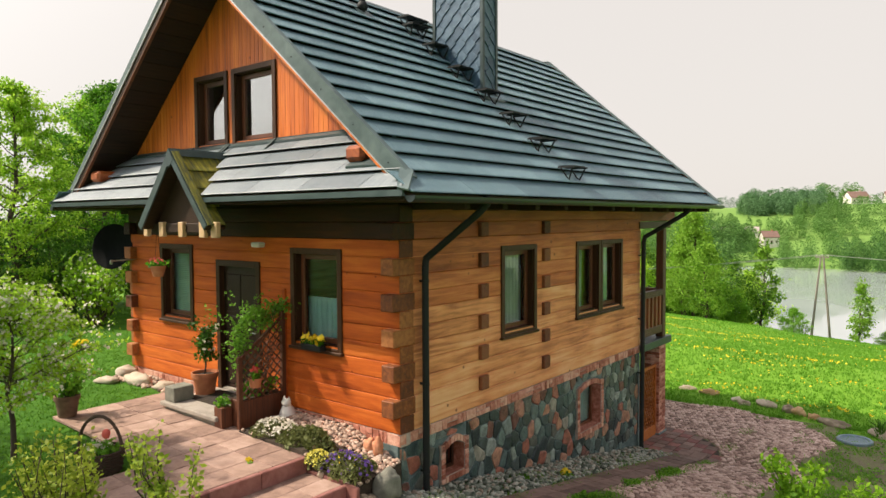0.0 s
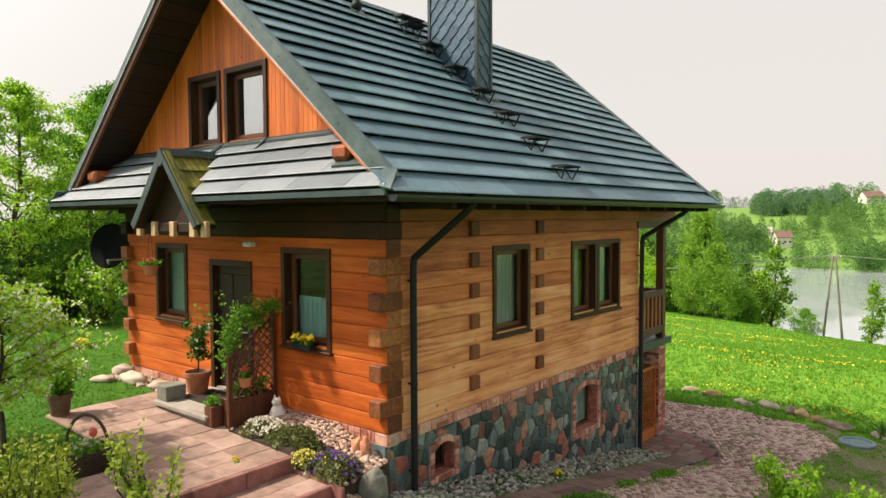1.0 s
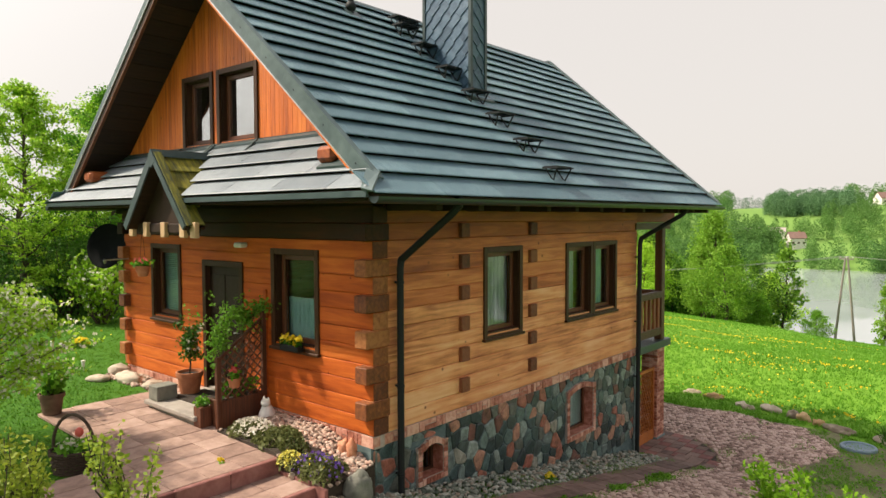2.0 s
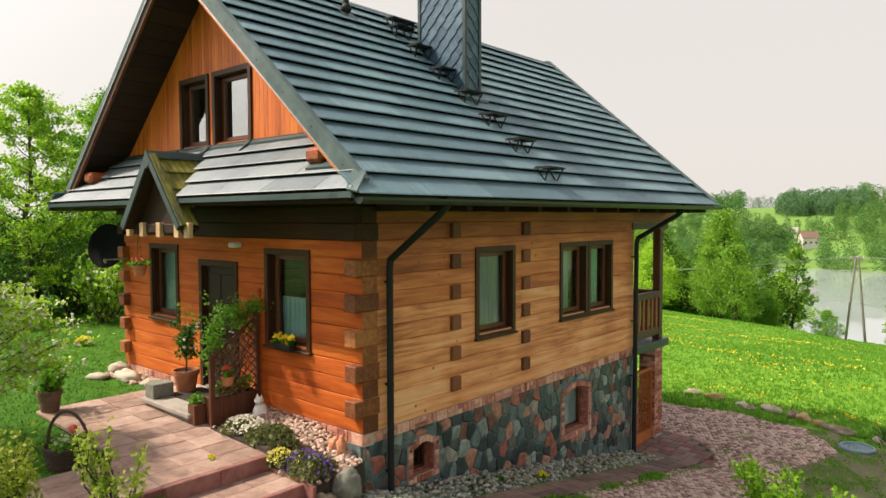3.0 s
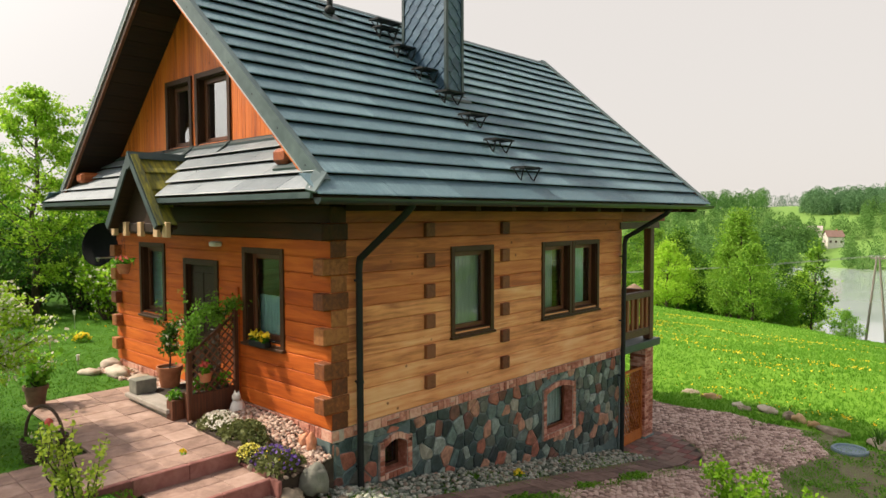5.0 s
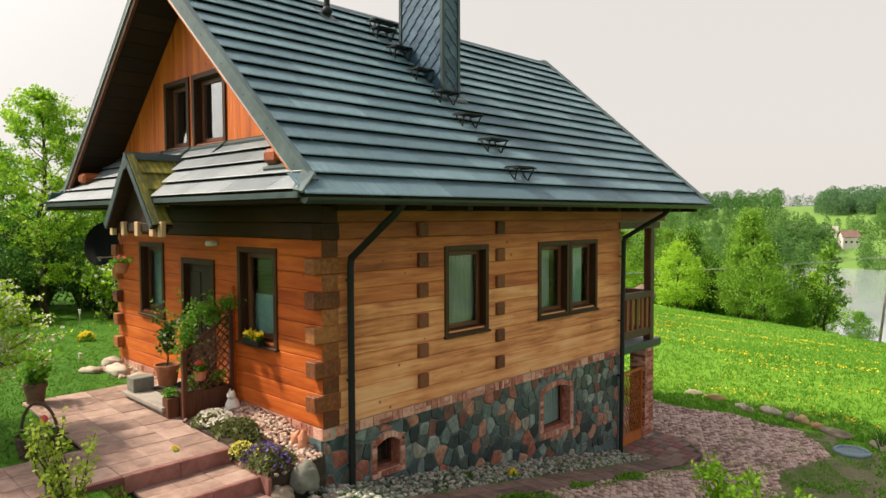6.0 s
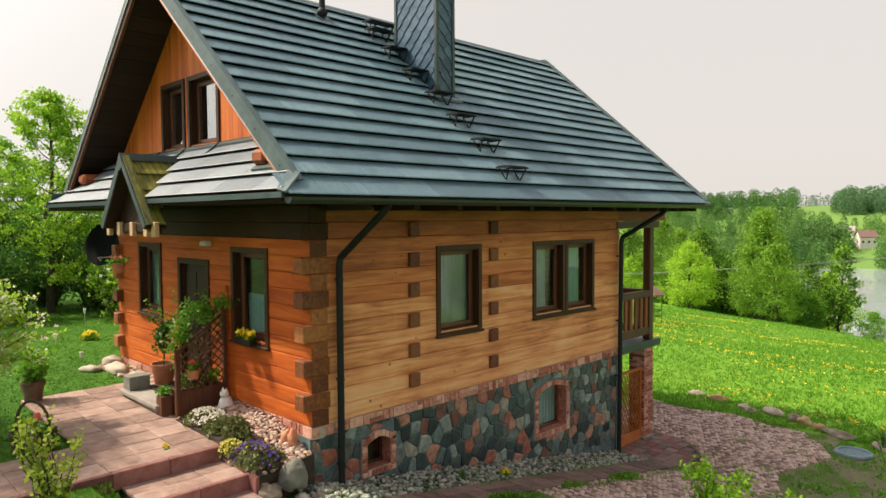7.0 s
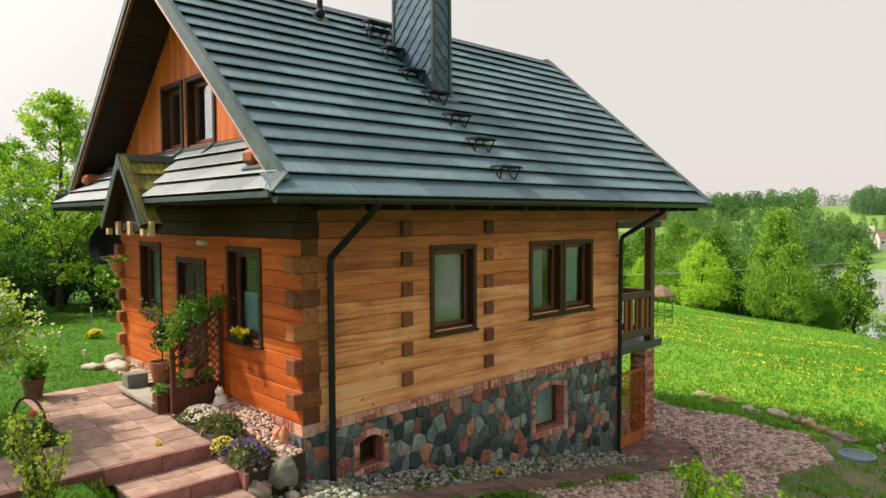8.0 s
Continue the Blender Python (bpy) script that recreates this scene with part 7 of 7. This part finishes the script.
for sx in (-1, 1):
    for z in (0.45, 0.85):
        part("rail", Shape().box(sx * 1.1 - 0.03, sx * 1.1 + 0.03, -1.05, 1.05, z, z + 0.08), M_DEEP, gb)
        part("rail", Shape().box(-1.05, 1.05, sx * 1.1 - 0.03, sx * 1.1 + 0.03, z, z + 0.08), M_DEEP, gb)


# ---- across the lake: houses, woods ----
def far_house(x, y, w, d, h, turn, wall_m, roof_m, label):
    t = thing("far_house", label, "house", (0, 0, 0), "houses across the lake")
    t.matrix_basis = pose(x, y, gz(x, y) + 1.2, 0, 0, turn)
    part("wall", Shape().box(-w / 2, w / 2, -d / 2, d / 2, -5, h).prism([(-w / 2, -d / 2, h), (-w / 2, d / 2, h), (-w / 2, 0, h + d * 0.42)], (w, 0, 0)), wall_m, t)
    rf = Shape()
    for s in (-1, 1):
        rf.prism([(-w / 2 - 0.5, 0, h + d * 0.42 + 0.25), (w / 2 + 0.5, 0, h + d * 0.42 + 0.25), (w / 2 + 0.5, s * (d / 2 + 0.5), h - 0.2), (-w / 2 - 0.5, s * (d / 2 + 0.5), h - 0.2)], (0, 0, 0.25))
    part("roof", rf, roof_m, t)
    for i in range(3):
        u = -w / 2 + (i + 0.5) * w / 3
        part("window", Shape().box(u - 0.6, u + 0.6, -d / 2 - 0.04, -d / 2 + 0.1, 1.0, 2.3), M_CASING, t)
    for s in (-1, 1):
        part("window", Shape().box(s * w / 2 - 0.05, s * w / 2 + 0.05, -0.6, 0.6, 1.0, 2.3), M_CASING, t)
    part("chimney", Shape().box(w * 0.15, w * 0.15 + 0.7, -0.4, 0.4, h + 1, h + d * 0.42 + 1.2), M_BRICK, t)
    return t


M_FARROOF = mat("faded_red_brown_roof", [(0.13, 0.075, 0.06), (0.19, 0.115, 0.095), (0.25, 0.16, 0.135)], (1, 1, 1), 2.0, 0.8, bump=0.1)
M_FARGREY = mat("pale_grey_roof", [(0.30, 0.26, 0.24), (0.38, 0.33, 0.31), (0.45, 0.40, 0.37)], (1, 1, 1), 2.0, 0.8, bump=0.1)
M_FARWALL = mat("white_render", [(0.62, 0.59, 0.54), (0.72, 0.69, 0.64), (0.78, 0.76, 0.72)], (1, 1, 1), 2.0, 0.9, bump=0.05)
FAR_HOUSES = [(-99, 446, 9, 8, 4.4, 35, M_FARWALL, M_FARROOF, "white house with a brown roof across the lake"),
              (-123.5, 462, 28, 7, 2.6, 15, M_FARWALL, M_FARGREY, "long low building with a pale roof across the lake"),
              (-77, 629, 15, 11, 4.0, 40, M_FARWALL, M_FARROOF, "white house with a red-brown roof on the hill"),
              (-52, 641, 14, 10, 3.6, 20, M_FARWALL, M_FARROOF, "white house with a red-brown roof on the hill")]
for fh in FAR_HOUSES:
    far_house(*fh)


def far_wood(name, label, n, xr, yr, hgt, material, seed, keep, quads=290, even=0.3):
    rng = np.random.default_rng(seed)
    out = []
    while len(out) < n:
        x, y = rng.uniform(*xr), rng.uniform(*yr)
        clear = all(math.hypot(x - f[0], y - f[1]) > 11 and not (f[1] - 90 < y < f[1] and f[2] < 20 and abs(x - 6 - (f[0] - 6) * (y + 6) / (f[1] + 6)) < f[2] * 0.75) for f in FAR_HOUSES)
        if keep(x, y) and clear:
            out.append((x, y))
    out = np.array(out)
    z = np.maximum(ground_height(out[:, 0], out[:, 1]), LAKE)
    h = hgt * rng.uniform(0.95 - even, 0.95 + even, n)
    t = rng.uniform(0.0, 1, (n, quads))
    a = rng.uniform(0, 2 * math.pi, (n, quads))
    r = h[:, None] * 0.30 * np.sqrt(np.maximum(1 - (2 * t - 0.8) ** 2 / 1.5, 0.02)) * rng.uniform(0.5, 1.05, (n, quads))
    p = np.stack([out[:, :1] + r * np.cos(a), out[:, 1:] + r * np.sin(a), z[:, None] + h[:, None] * (0.06 + 0.94 * t)], -1).reshape(-1, 3)
    return tagged(new(name, leaf_cloud(name, p, hgt * 0.05, material, rng, long=1.2)), label, "wood", kind="stuff")


field = lambda x, y: noise.noise(Vector((x * 0.011, y * 0.013, 3.3)))
way_of = lambda x, y: (x - 6) / (y + 6.5)
sight = lambda x, y: -0.75 < way_of(x, y) < 0.06
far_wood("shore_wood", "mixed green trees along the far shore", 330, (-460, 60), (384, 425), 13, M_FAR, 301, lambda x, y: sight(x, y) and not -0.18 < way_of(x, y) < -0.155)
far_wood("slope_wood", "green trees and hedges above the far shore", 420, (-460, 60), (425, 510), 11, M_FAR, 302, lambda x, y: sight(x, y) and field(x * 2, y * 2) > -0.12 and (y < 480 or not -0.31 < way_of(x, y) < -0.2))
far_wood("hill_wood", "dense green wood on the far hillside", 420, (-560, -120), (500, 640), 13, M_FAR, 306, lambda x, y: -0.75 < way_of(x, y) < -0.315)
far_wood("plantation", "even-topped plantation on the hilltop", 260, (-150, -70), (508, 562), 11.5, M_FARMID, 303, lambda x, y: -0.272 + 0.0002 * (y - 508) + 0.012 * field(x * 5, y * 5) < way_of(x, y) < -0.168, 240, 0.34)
far_wood("hilltop_trees", "loose trees behind the hill house", 22, (-125, -60), (690, 725), 17, M_FAR, 307, lambda x, y: -0.175 < way_of(x, y) < -0.125)
far_wood("farm_trees", "leafy trees before the long low building", 85, (-160, -80), (430, 450), 13, M_FAR, 310, lambda x, y: -0.315 < way_of(x, y) < -0.245)
far_wood("field_hedge", "hedge below the hill field", 90, (-110, 40), (520, 556), 7, M_FAR, 308, lambda x, y: -0.165 < way_of(x, y) < 0.05 and field(x * 3, y) > -0.1)
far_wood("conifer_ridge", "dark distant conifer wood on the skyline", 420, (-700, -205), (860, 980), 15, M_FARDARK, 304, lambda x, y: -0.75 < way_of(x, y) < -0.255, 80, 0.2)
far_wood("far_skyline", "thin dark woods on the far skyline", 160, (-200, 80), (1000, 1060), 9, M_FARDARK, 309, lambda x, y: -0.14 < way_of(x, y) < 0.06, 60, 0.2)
for k in range(30):
    x, y = rr.uniform(-75, -30), rr.uniform(-28, 48)
    copy_thing(protos[rr.choice((0, 1, 2))], pose(x, y, gz(x, y) - 0.2, 0, 0, rr.uniform(0, 360)) @ Matrix.Scale(rr.uniform(0.4, 0.62), 4))

# ---- pieces of the walls, the roof and the pavements ----
# right roof slope: the same few panel meshes, laid in staggered courses
o, al, up, nr = slope_frame(1)
panel_meshes = {}
for i in range(COURSES):
    lo = -1.0 if i == 0 else Y_RAKE + 0.02
    y = lo - (0.0, 0.6, 0.3, 0.9)[i % 4]
    while y < Y_FAR:
        a, b = max(y, lo), min(y + 1.2, Y_FAR)
        w = round(b - a, 3)
        key = (w, i == 0, i == COURSES - 1)
        if w > 0.05:
            if key not in panel_meshes:
                mesh_ = panel(Vector(), al, up, nr, 0.002, w - 0.002, 0.002, w - 0.002, -0.055 if i == 0 else 0.0, min(STEP + 0.03, L_SLOPE + 0.01 - i * STEP + DROP)).mesh("tile_panel")
                mesh_.materials.append(M_TILE)
                panel_meshes[key] = mesh_
            t = part("tile_panel", panel_meshes[key], None, roofs[1])
            t.location = o + al * a + up * (i * STEP - DROP) + nr * (0.003 * random.random())
        y += 1.2


def field_stones(put, u0, u1, v0, v1, cell, keep, seed, parent, avoid=()):
    """Irregular split stones that fill a wall, each domed and set in its bed of mortar."""
    rng = random.Random(seed)
    pts = []
    nu, nv = int((u1 - u0) / cell), int((v1 - v0) / (cell * 1.05))
    for j in range(-1, nv + 1):
        for i in range(-1, nu + 1):
            pts.append((u0 + (i + 0.5 + 0.5 * (j % 2) + rng.uniform(-0.42, 0.42)) * (u1 - u0) / nu, v0 + (j + 0.5 + rng.uniform(-0.42, 0.42)) * (v1 - v0) / nv))
    for k, (pu, pv) in enumerate(pts):
        if not keep(pu, pv):
            continue
        pg = [(u0, v0), (u1, v0), (u1, v1), (u0, v1)]
        for j, (qu, qv) in enumerate(pts):
            if j != k and abs(qu - pu) < 3 * cell and abs(qv - pv) < 3 * cell:
                a, b = qu - pu, qv - pv
                d = math.hypot(a, b)
                pg = clip_poly(pg, a / d, b / d, (a * (pu + qu) / 2 + b * (pv + qv) / 2) / d - 0.004 - 0.005 * rng.random())
                if len(pg) < 3:
                    break
        for (c0, c1, d0_, d1_) in avoid:
            if len(pg) < 3:
                break
            gaps = [(c0 - pu, -1), (pu - c1, 1), (d0_ - pv, -2), (pv - d1_, 2)]
            g, side_ = max(gaps)
            if g < -0.02:
                pg = []
            elif side_ == -1:
                pg = clip_poly(pg, 1, 0, c0 - 0.008)
            elif side_ == 1:
                pg = clip_poly(pg, -1, 0, -c1 - 0.008)
            elif side_ == -2:
                pg = clip_poly(pg, 0, 1, d0_ - 0.008)
            else:
                pg = clip_poly(pg, 0, -1, -d1_ - 0.008)
        if len(pg) < 3:
            continue
        rd = []
        for p, q in zip(pg, pg[1:] + pg[:1]):
            rd += [(p[0] * 0.84 + q[0] * 0.16, p[1] * 0.84 + q[1] * 0.16), (p[0] * 0.16 + q[0] * 0.84, p[1] * 0.16 + q[1] * 0.84)]
        cu, cv = sum(p[0] for p in rd) / len(rd), sum(p[1] for p in rd) / len(rd)
        ext = max(math.hypot(p[0] - cu, p[1] - cv) for p in rd)
        if ext < 0.03:
            continue
        n = len(rd)
        h = rng.uniform(0.010, 0.024)
        tilt_u, tilt_v = rng.uniform(-0.06, 0.06), rng.uniform(-0.06, 0.06)
        verts = [put(*p, -0.02) for p in rd] + [put(*p, h * 0.55) for p in rd]
        verts += [put(cu + (p[0] - cu) * 0.82, cv + (p[1] - cv) * 0.82, h + tilt_u * (p[0] - cu) + tilt_v * (p[1] - cv)) for p in rd]
        st = Shape().add(verts, [(a * n + i, a * n + (i + 1) % n, (a + 1) * n + (i + 1) % n, (a + 1) * n + i) for a in (0, 1) for i in range(n)] + [tuple(range(2 * n, 3 * n))])
        part("stone", st, M_STONE, parent)


field_stones(lambda u, v, d: (d - 0.03, u, v), 0.02, LEN - 0.01, -2.12, 0.142, 0.215, lambda u, v: v > gz(0.1, u) - 0.12 and not (u > 6.6 and v < gz(0.1, u) + 0.28 * (u - 6.6)), 5, stone_base,
             [(c[0], c[1], c[2], c[3]) for c in CELLAR])
field_stones(lambda u, v, d: (u, 0.05 - d, v), -W, -0.01, -0.5, 0.128, 0.23, lambda u, v: v > gz(u, -0.1) - 0.15, 9, stone_base)

# the brick course
def bricks(put, u0, u1, z0, z1, parent, seed):
    rng = random.Random(seed)
    u = u0
    while u < u1 - 0.03:
        w = rng.choice((0.125, 0.125, 0.075, 0.25))
        e = min(u + w, u1)
        if rng.random() < 0.72 or w < 0.1:
            spans = [(z0, z1)]
        else:
            spans = [(z0, (z0 + z1) / 2 - 0.003), ((z0 + z1) / 2 + 0.003, z1)]
        for a, b in spans:
            d = rng.uniform(0.004, 0.014)
            p, q = put(u + 0.005, a + 0.004, -0.05), put(e - 0.005, b - 0.004, d)
            part("brick", Shape().box(p[0], q[0], p[1], q[1], p[2], q[2], 0.004), M_BRICK, parent)
        u = e


bricks(lambda u, z, d: (d - 0.005, u, z), 0.0, LEN, 0.148, LOG0 - 0.004, brick_band, 3)
bricks(lambda u, z, d: (u, 0.005 - d, z), -W, -0.0, 0.134, LOG0 - 0.004, brick_band, 4)

# ---- terrace and steps ----
terrace = solid("terrace", Shape().box(-4.90, -0.84, -2.35, -0.0, -0.15, TER - 0.035).box(-2.06, -0.84, -4.23, -2.35, -0.15, TER - 0.035), M_SOIL, "rose-pink paved terrace before the house", "terrace", kind="structure")
rng = random.Random(31)
paver_meshes = {}


def paver(x0, x1, y0, y1, z, parent, material, fall=0.0):
    w, d = round(x1 - x0, 3), round(y1 - y0, 3)
    key = (w, d, material.name)
    if key not in paver_meshes:
        m_ = Shape().box(0.002, w - 0.002, 0.002, d - 0.002, -0.045, 0.0, 0.006).mesh("paver")
        m_.materials.append(material)
        paver_meshes[key] = m_
    ob = part("paver", paver_meshes[key], None, parent)
    ob.matrix_basis = pose(x0, y0, z + rng.uniform(-0.003, 0.003), rng.uniform(-0.35, 0.35), fall + rng.uniform(-0.35, 0.35), 0)


for i in range(10):
    for j in range(10):
        x0_, y0_ = -0.84 - 0.406 * (i + 1), -0.47 * (j + 1)
        if j < 5 or (i < 3 and j < 9):
            if y0_ > -0.9 and x0_ > -2.3:
                continue
            paver(x0_, x0_ + 0.406, max(y0_, -4.6), y0_ + 0.47, ter_z(x0_), terrace, M_PAVER, 1.2)


def kerb(x0, x1, y0, y1, z0, z1, parent):
    part("kerb", Shape().box(x0, x1, y0, y1, z0, z1, 0.012), M_KERB, parent)


for j in range(5):
    kerb(-0.84, -0.765, -0.94 - 0.70 * (j + 1) + 0.004, -0.94 - 0.70 * j, -0.12, TER + 0.006, terrace)
for i in range(2):
    kerb(-2.2 + 0.715 * i, -2.2 + 0.715 * (i + 1) - 0.004, -0.97, -0.92, -0.1, TER + 0.004, terrace)
steps = solid("garden_steps", Shape().box(-0.76, -0.10, -2.24, -0.95, -0.45, -0.125).box(-0.03, 0.72, -2.24, -0.98, -0.7, -0.315), M_SOIL, "rose-pink paved garden steps", "steps", kind="structure")
for i in range(2):
    for j in range(3):
        paver(-0.765 + 0.33 * i, -0.765 + 0.33 * (i + 1), -0.95 - 0.43 * (j + 1), -0.95 - 0.43 * j, -0.09, steps, M_PAVER)
        paver(-0.03 + 0.375 * i, -0.03 + 0.375 * (i + 1), -0.95 - 0.43 * (j + 1), -0.95 - 0.43 * j, -0.28, steps, M_PAVER)
for j in range(2):
    kerb(-0.104, -0.03, -0.93 - 0.655 * (j + 1) + 0.004, -0.93 - 0.655 * j, -0.42, -0.084, steps)
    kerb(0.72, 0.79, -0.98 - 0.63 * (j + 1) + 0.004, -0.98 - 0.63 * j, -0.62, -0.274, steps)
kerb(-0.76, -0.10, -0.95, -0.90, -0.4, -0.05, steps)
kerb(-0.098, 0.16, -0.95, -0.90, -0.6, -0.07, steps)

# ---- brown path and the round of paving by the pillar ----
path = Shape()
k_ = 30
pv = []
for i in range(k_ + 1):
    y_ = 0.2 + (8.2 - 0.2) * i / k_
    for x_ in (0.82, 1.40):
        pv.append((x_, y_, gz(x_, y_) + 0.03))
path.add(pv, [(2 * i, 2 * i + 1, 2 * i + 3, 2 * i + 2) for i in range(k_)])
path_ob = solid("garden_path", path, M_SOIL, "brown-red slab path along the gravel", "path", kind="structure")
y_ = 0.25
while y_ < 8.1:
    for x_ in (0.82, 1.11):
        ob = part("paver", Shape().box(0.003, 0.285, 0.003, 0.397, -0.04, 0.0, 0.005), M_PATH, path_ob)
        ob.matrix_basis = pose(x_, y_, gz(x_ + 0.14, y_) + 0.045, -math.degrees(math.atan(0.187)) if y_ < 7.8 else 0, rng.uniform(-0.5, 0.5), 0)
    y_ += 0.403
round_ = solid("paved_round", Shape().prism([(-0.6, 7.9, -2.06)] + [(0.02 + 1.62 * math.cos(a), 8.0 + 1.75 * math.sin(a), -2.06) for a in [math.pi / 2 * i / 12 for i in range(13)]] + [(-0.6, 9.75, -2.06)], (0, 0, 0.045)), M_SOIL, "rose-pink paved quarter round by the brick pillar", "paving", kind="structure")
for i in range(9):
    for j in range(7):
        x0_, y0_ = -0.6 + 0.255 * i, 7.95 + 0.255 * j
        xc, yc = x0_ + 0.127, y0_ + 0.127
        if xc < 0.05 or ((xc - 0.02) / 1.62) ** 2 + ((yc - 8.0) / 1.75) ** 2 < 1.0:
            paver(x0_, x0_ + 0.25, y0_, y0_ + 0.25, -1.995, round_, M_PATH if (i + j) % 3 else M_KERB)

# ---- cobbled yard: thousands of small setts in one mesh ----
def in_yard(x, y):
    if y > 12.3 + 0.18 * math.sin(x * 2.3) or x > 3.25 + 0.25 * math.sin(y * 1.9) - 0.30 * max(0, y - 10.5):
        return False
    if x < 1.42 and y < 8.05:
        return False
    if y < 9.75 and x < 1.66 and (x < 0.05 or ((x - 0.02) / 1.66) ** 2 + ((y - 8.0) / 1.8) ** 2 < 1.0):
        return False
    return noise.noise(Vector((x * 1.3, y * 1.3, 0))) > -0.68


cob_v, cob_f = [], []
rng = random.Random(44)
row = 0
y_ = 3.2
while y_ < 12.6:
    x_ = -1.7 + (0.06 if row % 2 else 0.0)
    while x_ < 3.7:
        x_ += 0.098
        a, b = x_ + rng.uniform(-0.012, 0.012), y_ + rng.uniform(-0.012, 0.012)
        if not in_yard(a, b):
            continue
        w, d, z = 0.044 * rng.uniform(0.85, 1.05), 0.040 * rng.uniform(0.85, 1.05), gz(a, b) + 0.012 + rng.uniform(0, 0.012)
        n = len(cob_v)
        for sc, hh in ((1.0, -0.03), (0.97, 0.010), (0.66, 0.020)):
            cob_v += [(a - w * sc, b - d * sc, z + hh), (a + w * sc, b - d * sc, z + hh), (a + w * sc, b + d * sc, z + hh), (a - w * sc, b + d * sc, z + hh)]
        for o_ in (0, 4):
            cob_f += [(n + o_ + i, n + o_ + (i + 1) % 4, n + o_ + 4 + (i + 1) % 4, n + o_ + 4 + i) for i in range(4)]
        cob_f.append((n + 8, n + 9, n + 10, n + 11))
    y_ += 0.09
    row += 1
me = bpy.data.meshes.new("cobbles")
me.from_pydata(cob_v, [], cob_f)
me.polygons.foreach_set("use_smooth", [True] * len(me.polygons))
me.materials.append(M_COBBLE)
tagged(new("cobbles", me), "brown-red cobbled yard with grass in its joints", "cobbles", kind="stuff")
yard_soil = Shape()
for i in range(32):
    for j in range(40):
        x_, y_ = -1.8 + 0.3 * i, 0.6 + 0.3 * j
        if (3 < y_ < 12.2 and x_ < 3.1 and not (x_ < 1.0 and y_ < 8)) or (x_ > 1.0 and x_ < 7.5 and y_ < 11.4 and noise.noise(Vector((x_ * 0.6, y_ * 0.6, 4.0))) > -0.42):
            yard_soil.add([(a, b, gz(a, b) + 0.008) for a, b in ((x_, y_), (x_ + 0.3, y_), (x_ + 0.3, y_ + 0.3), (x_, y_ + 0.3))], [(0, 1, 2, 3)])
me = bpy.data.meshes.new("yard_earth")
me.from_pydata(yard_soil.v, [], yard_soil.f)
me.materials.append(mat("brown_yard_earth", [(0.07, 0.05, 0.034), (0.15, 0.112, 0.078), (0.15, 0.165, 0.06), (0.25, 0.205, 0.15)], (1, 1, 1), 6.0, 0.95, bump=0.9, grain=60, contrast=0.35))
tagged(new("yard_earth", me), "bare brown earth of the yard", "ground", kind="structure")
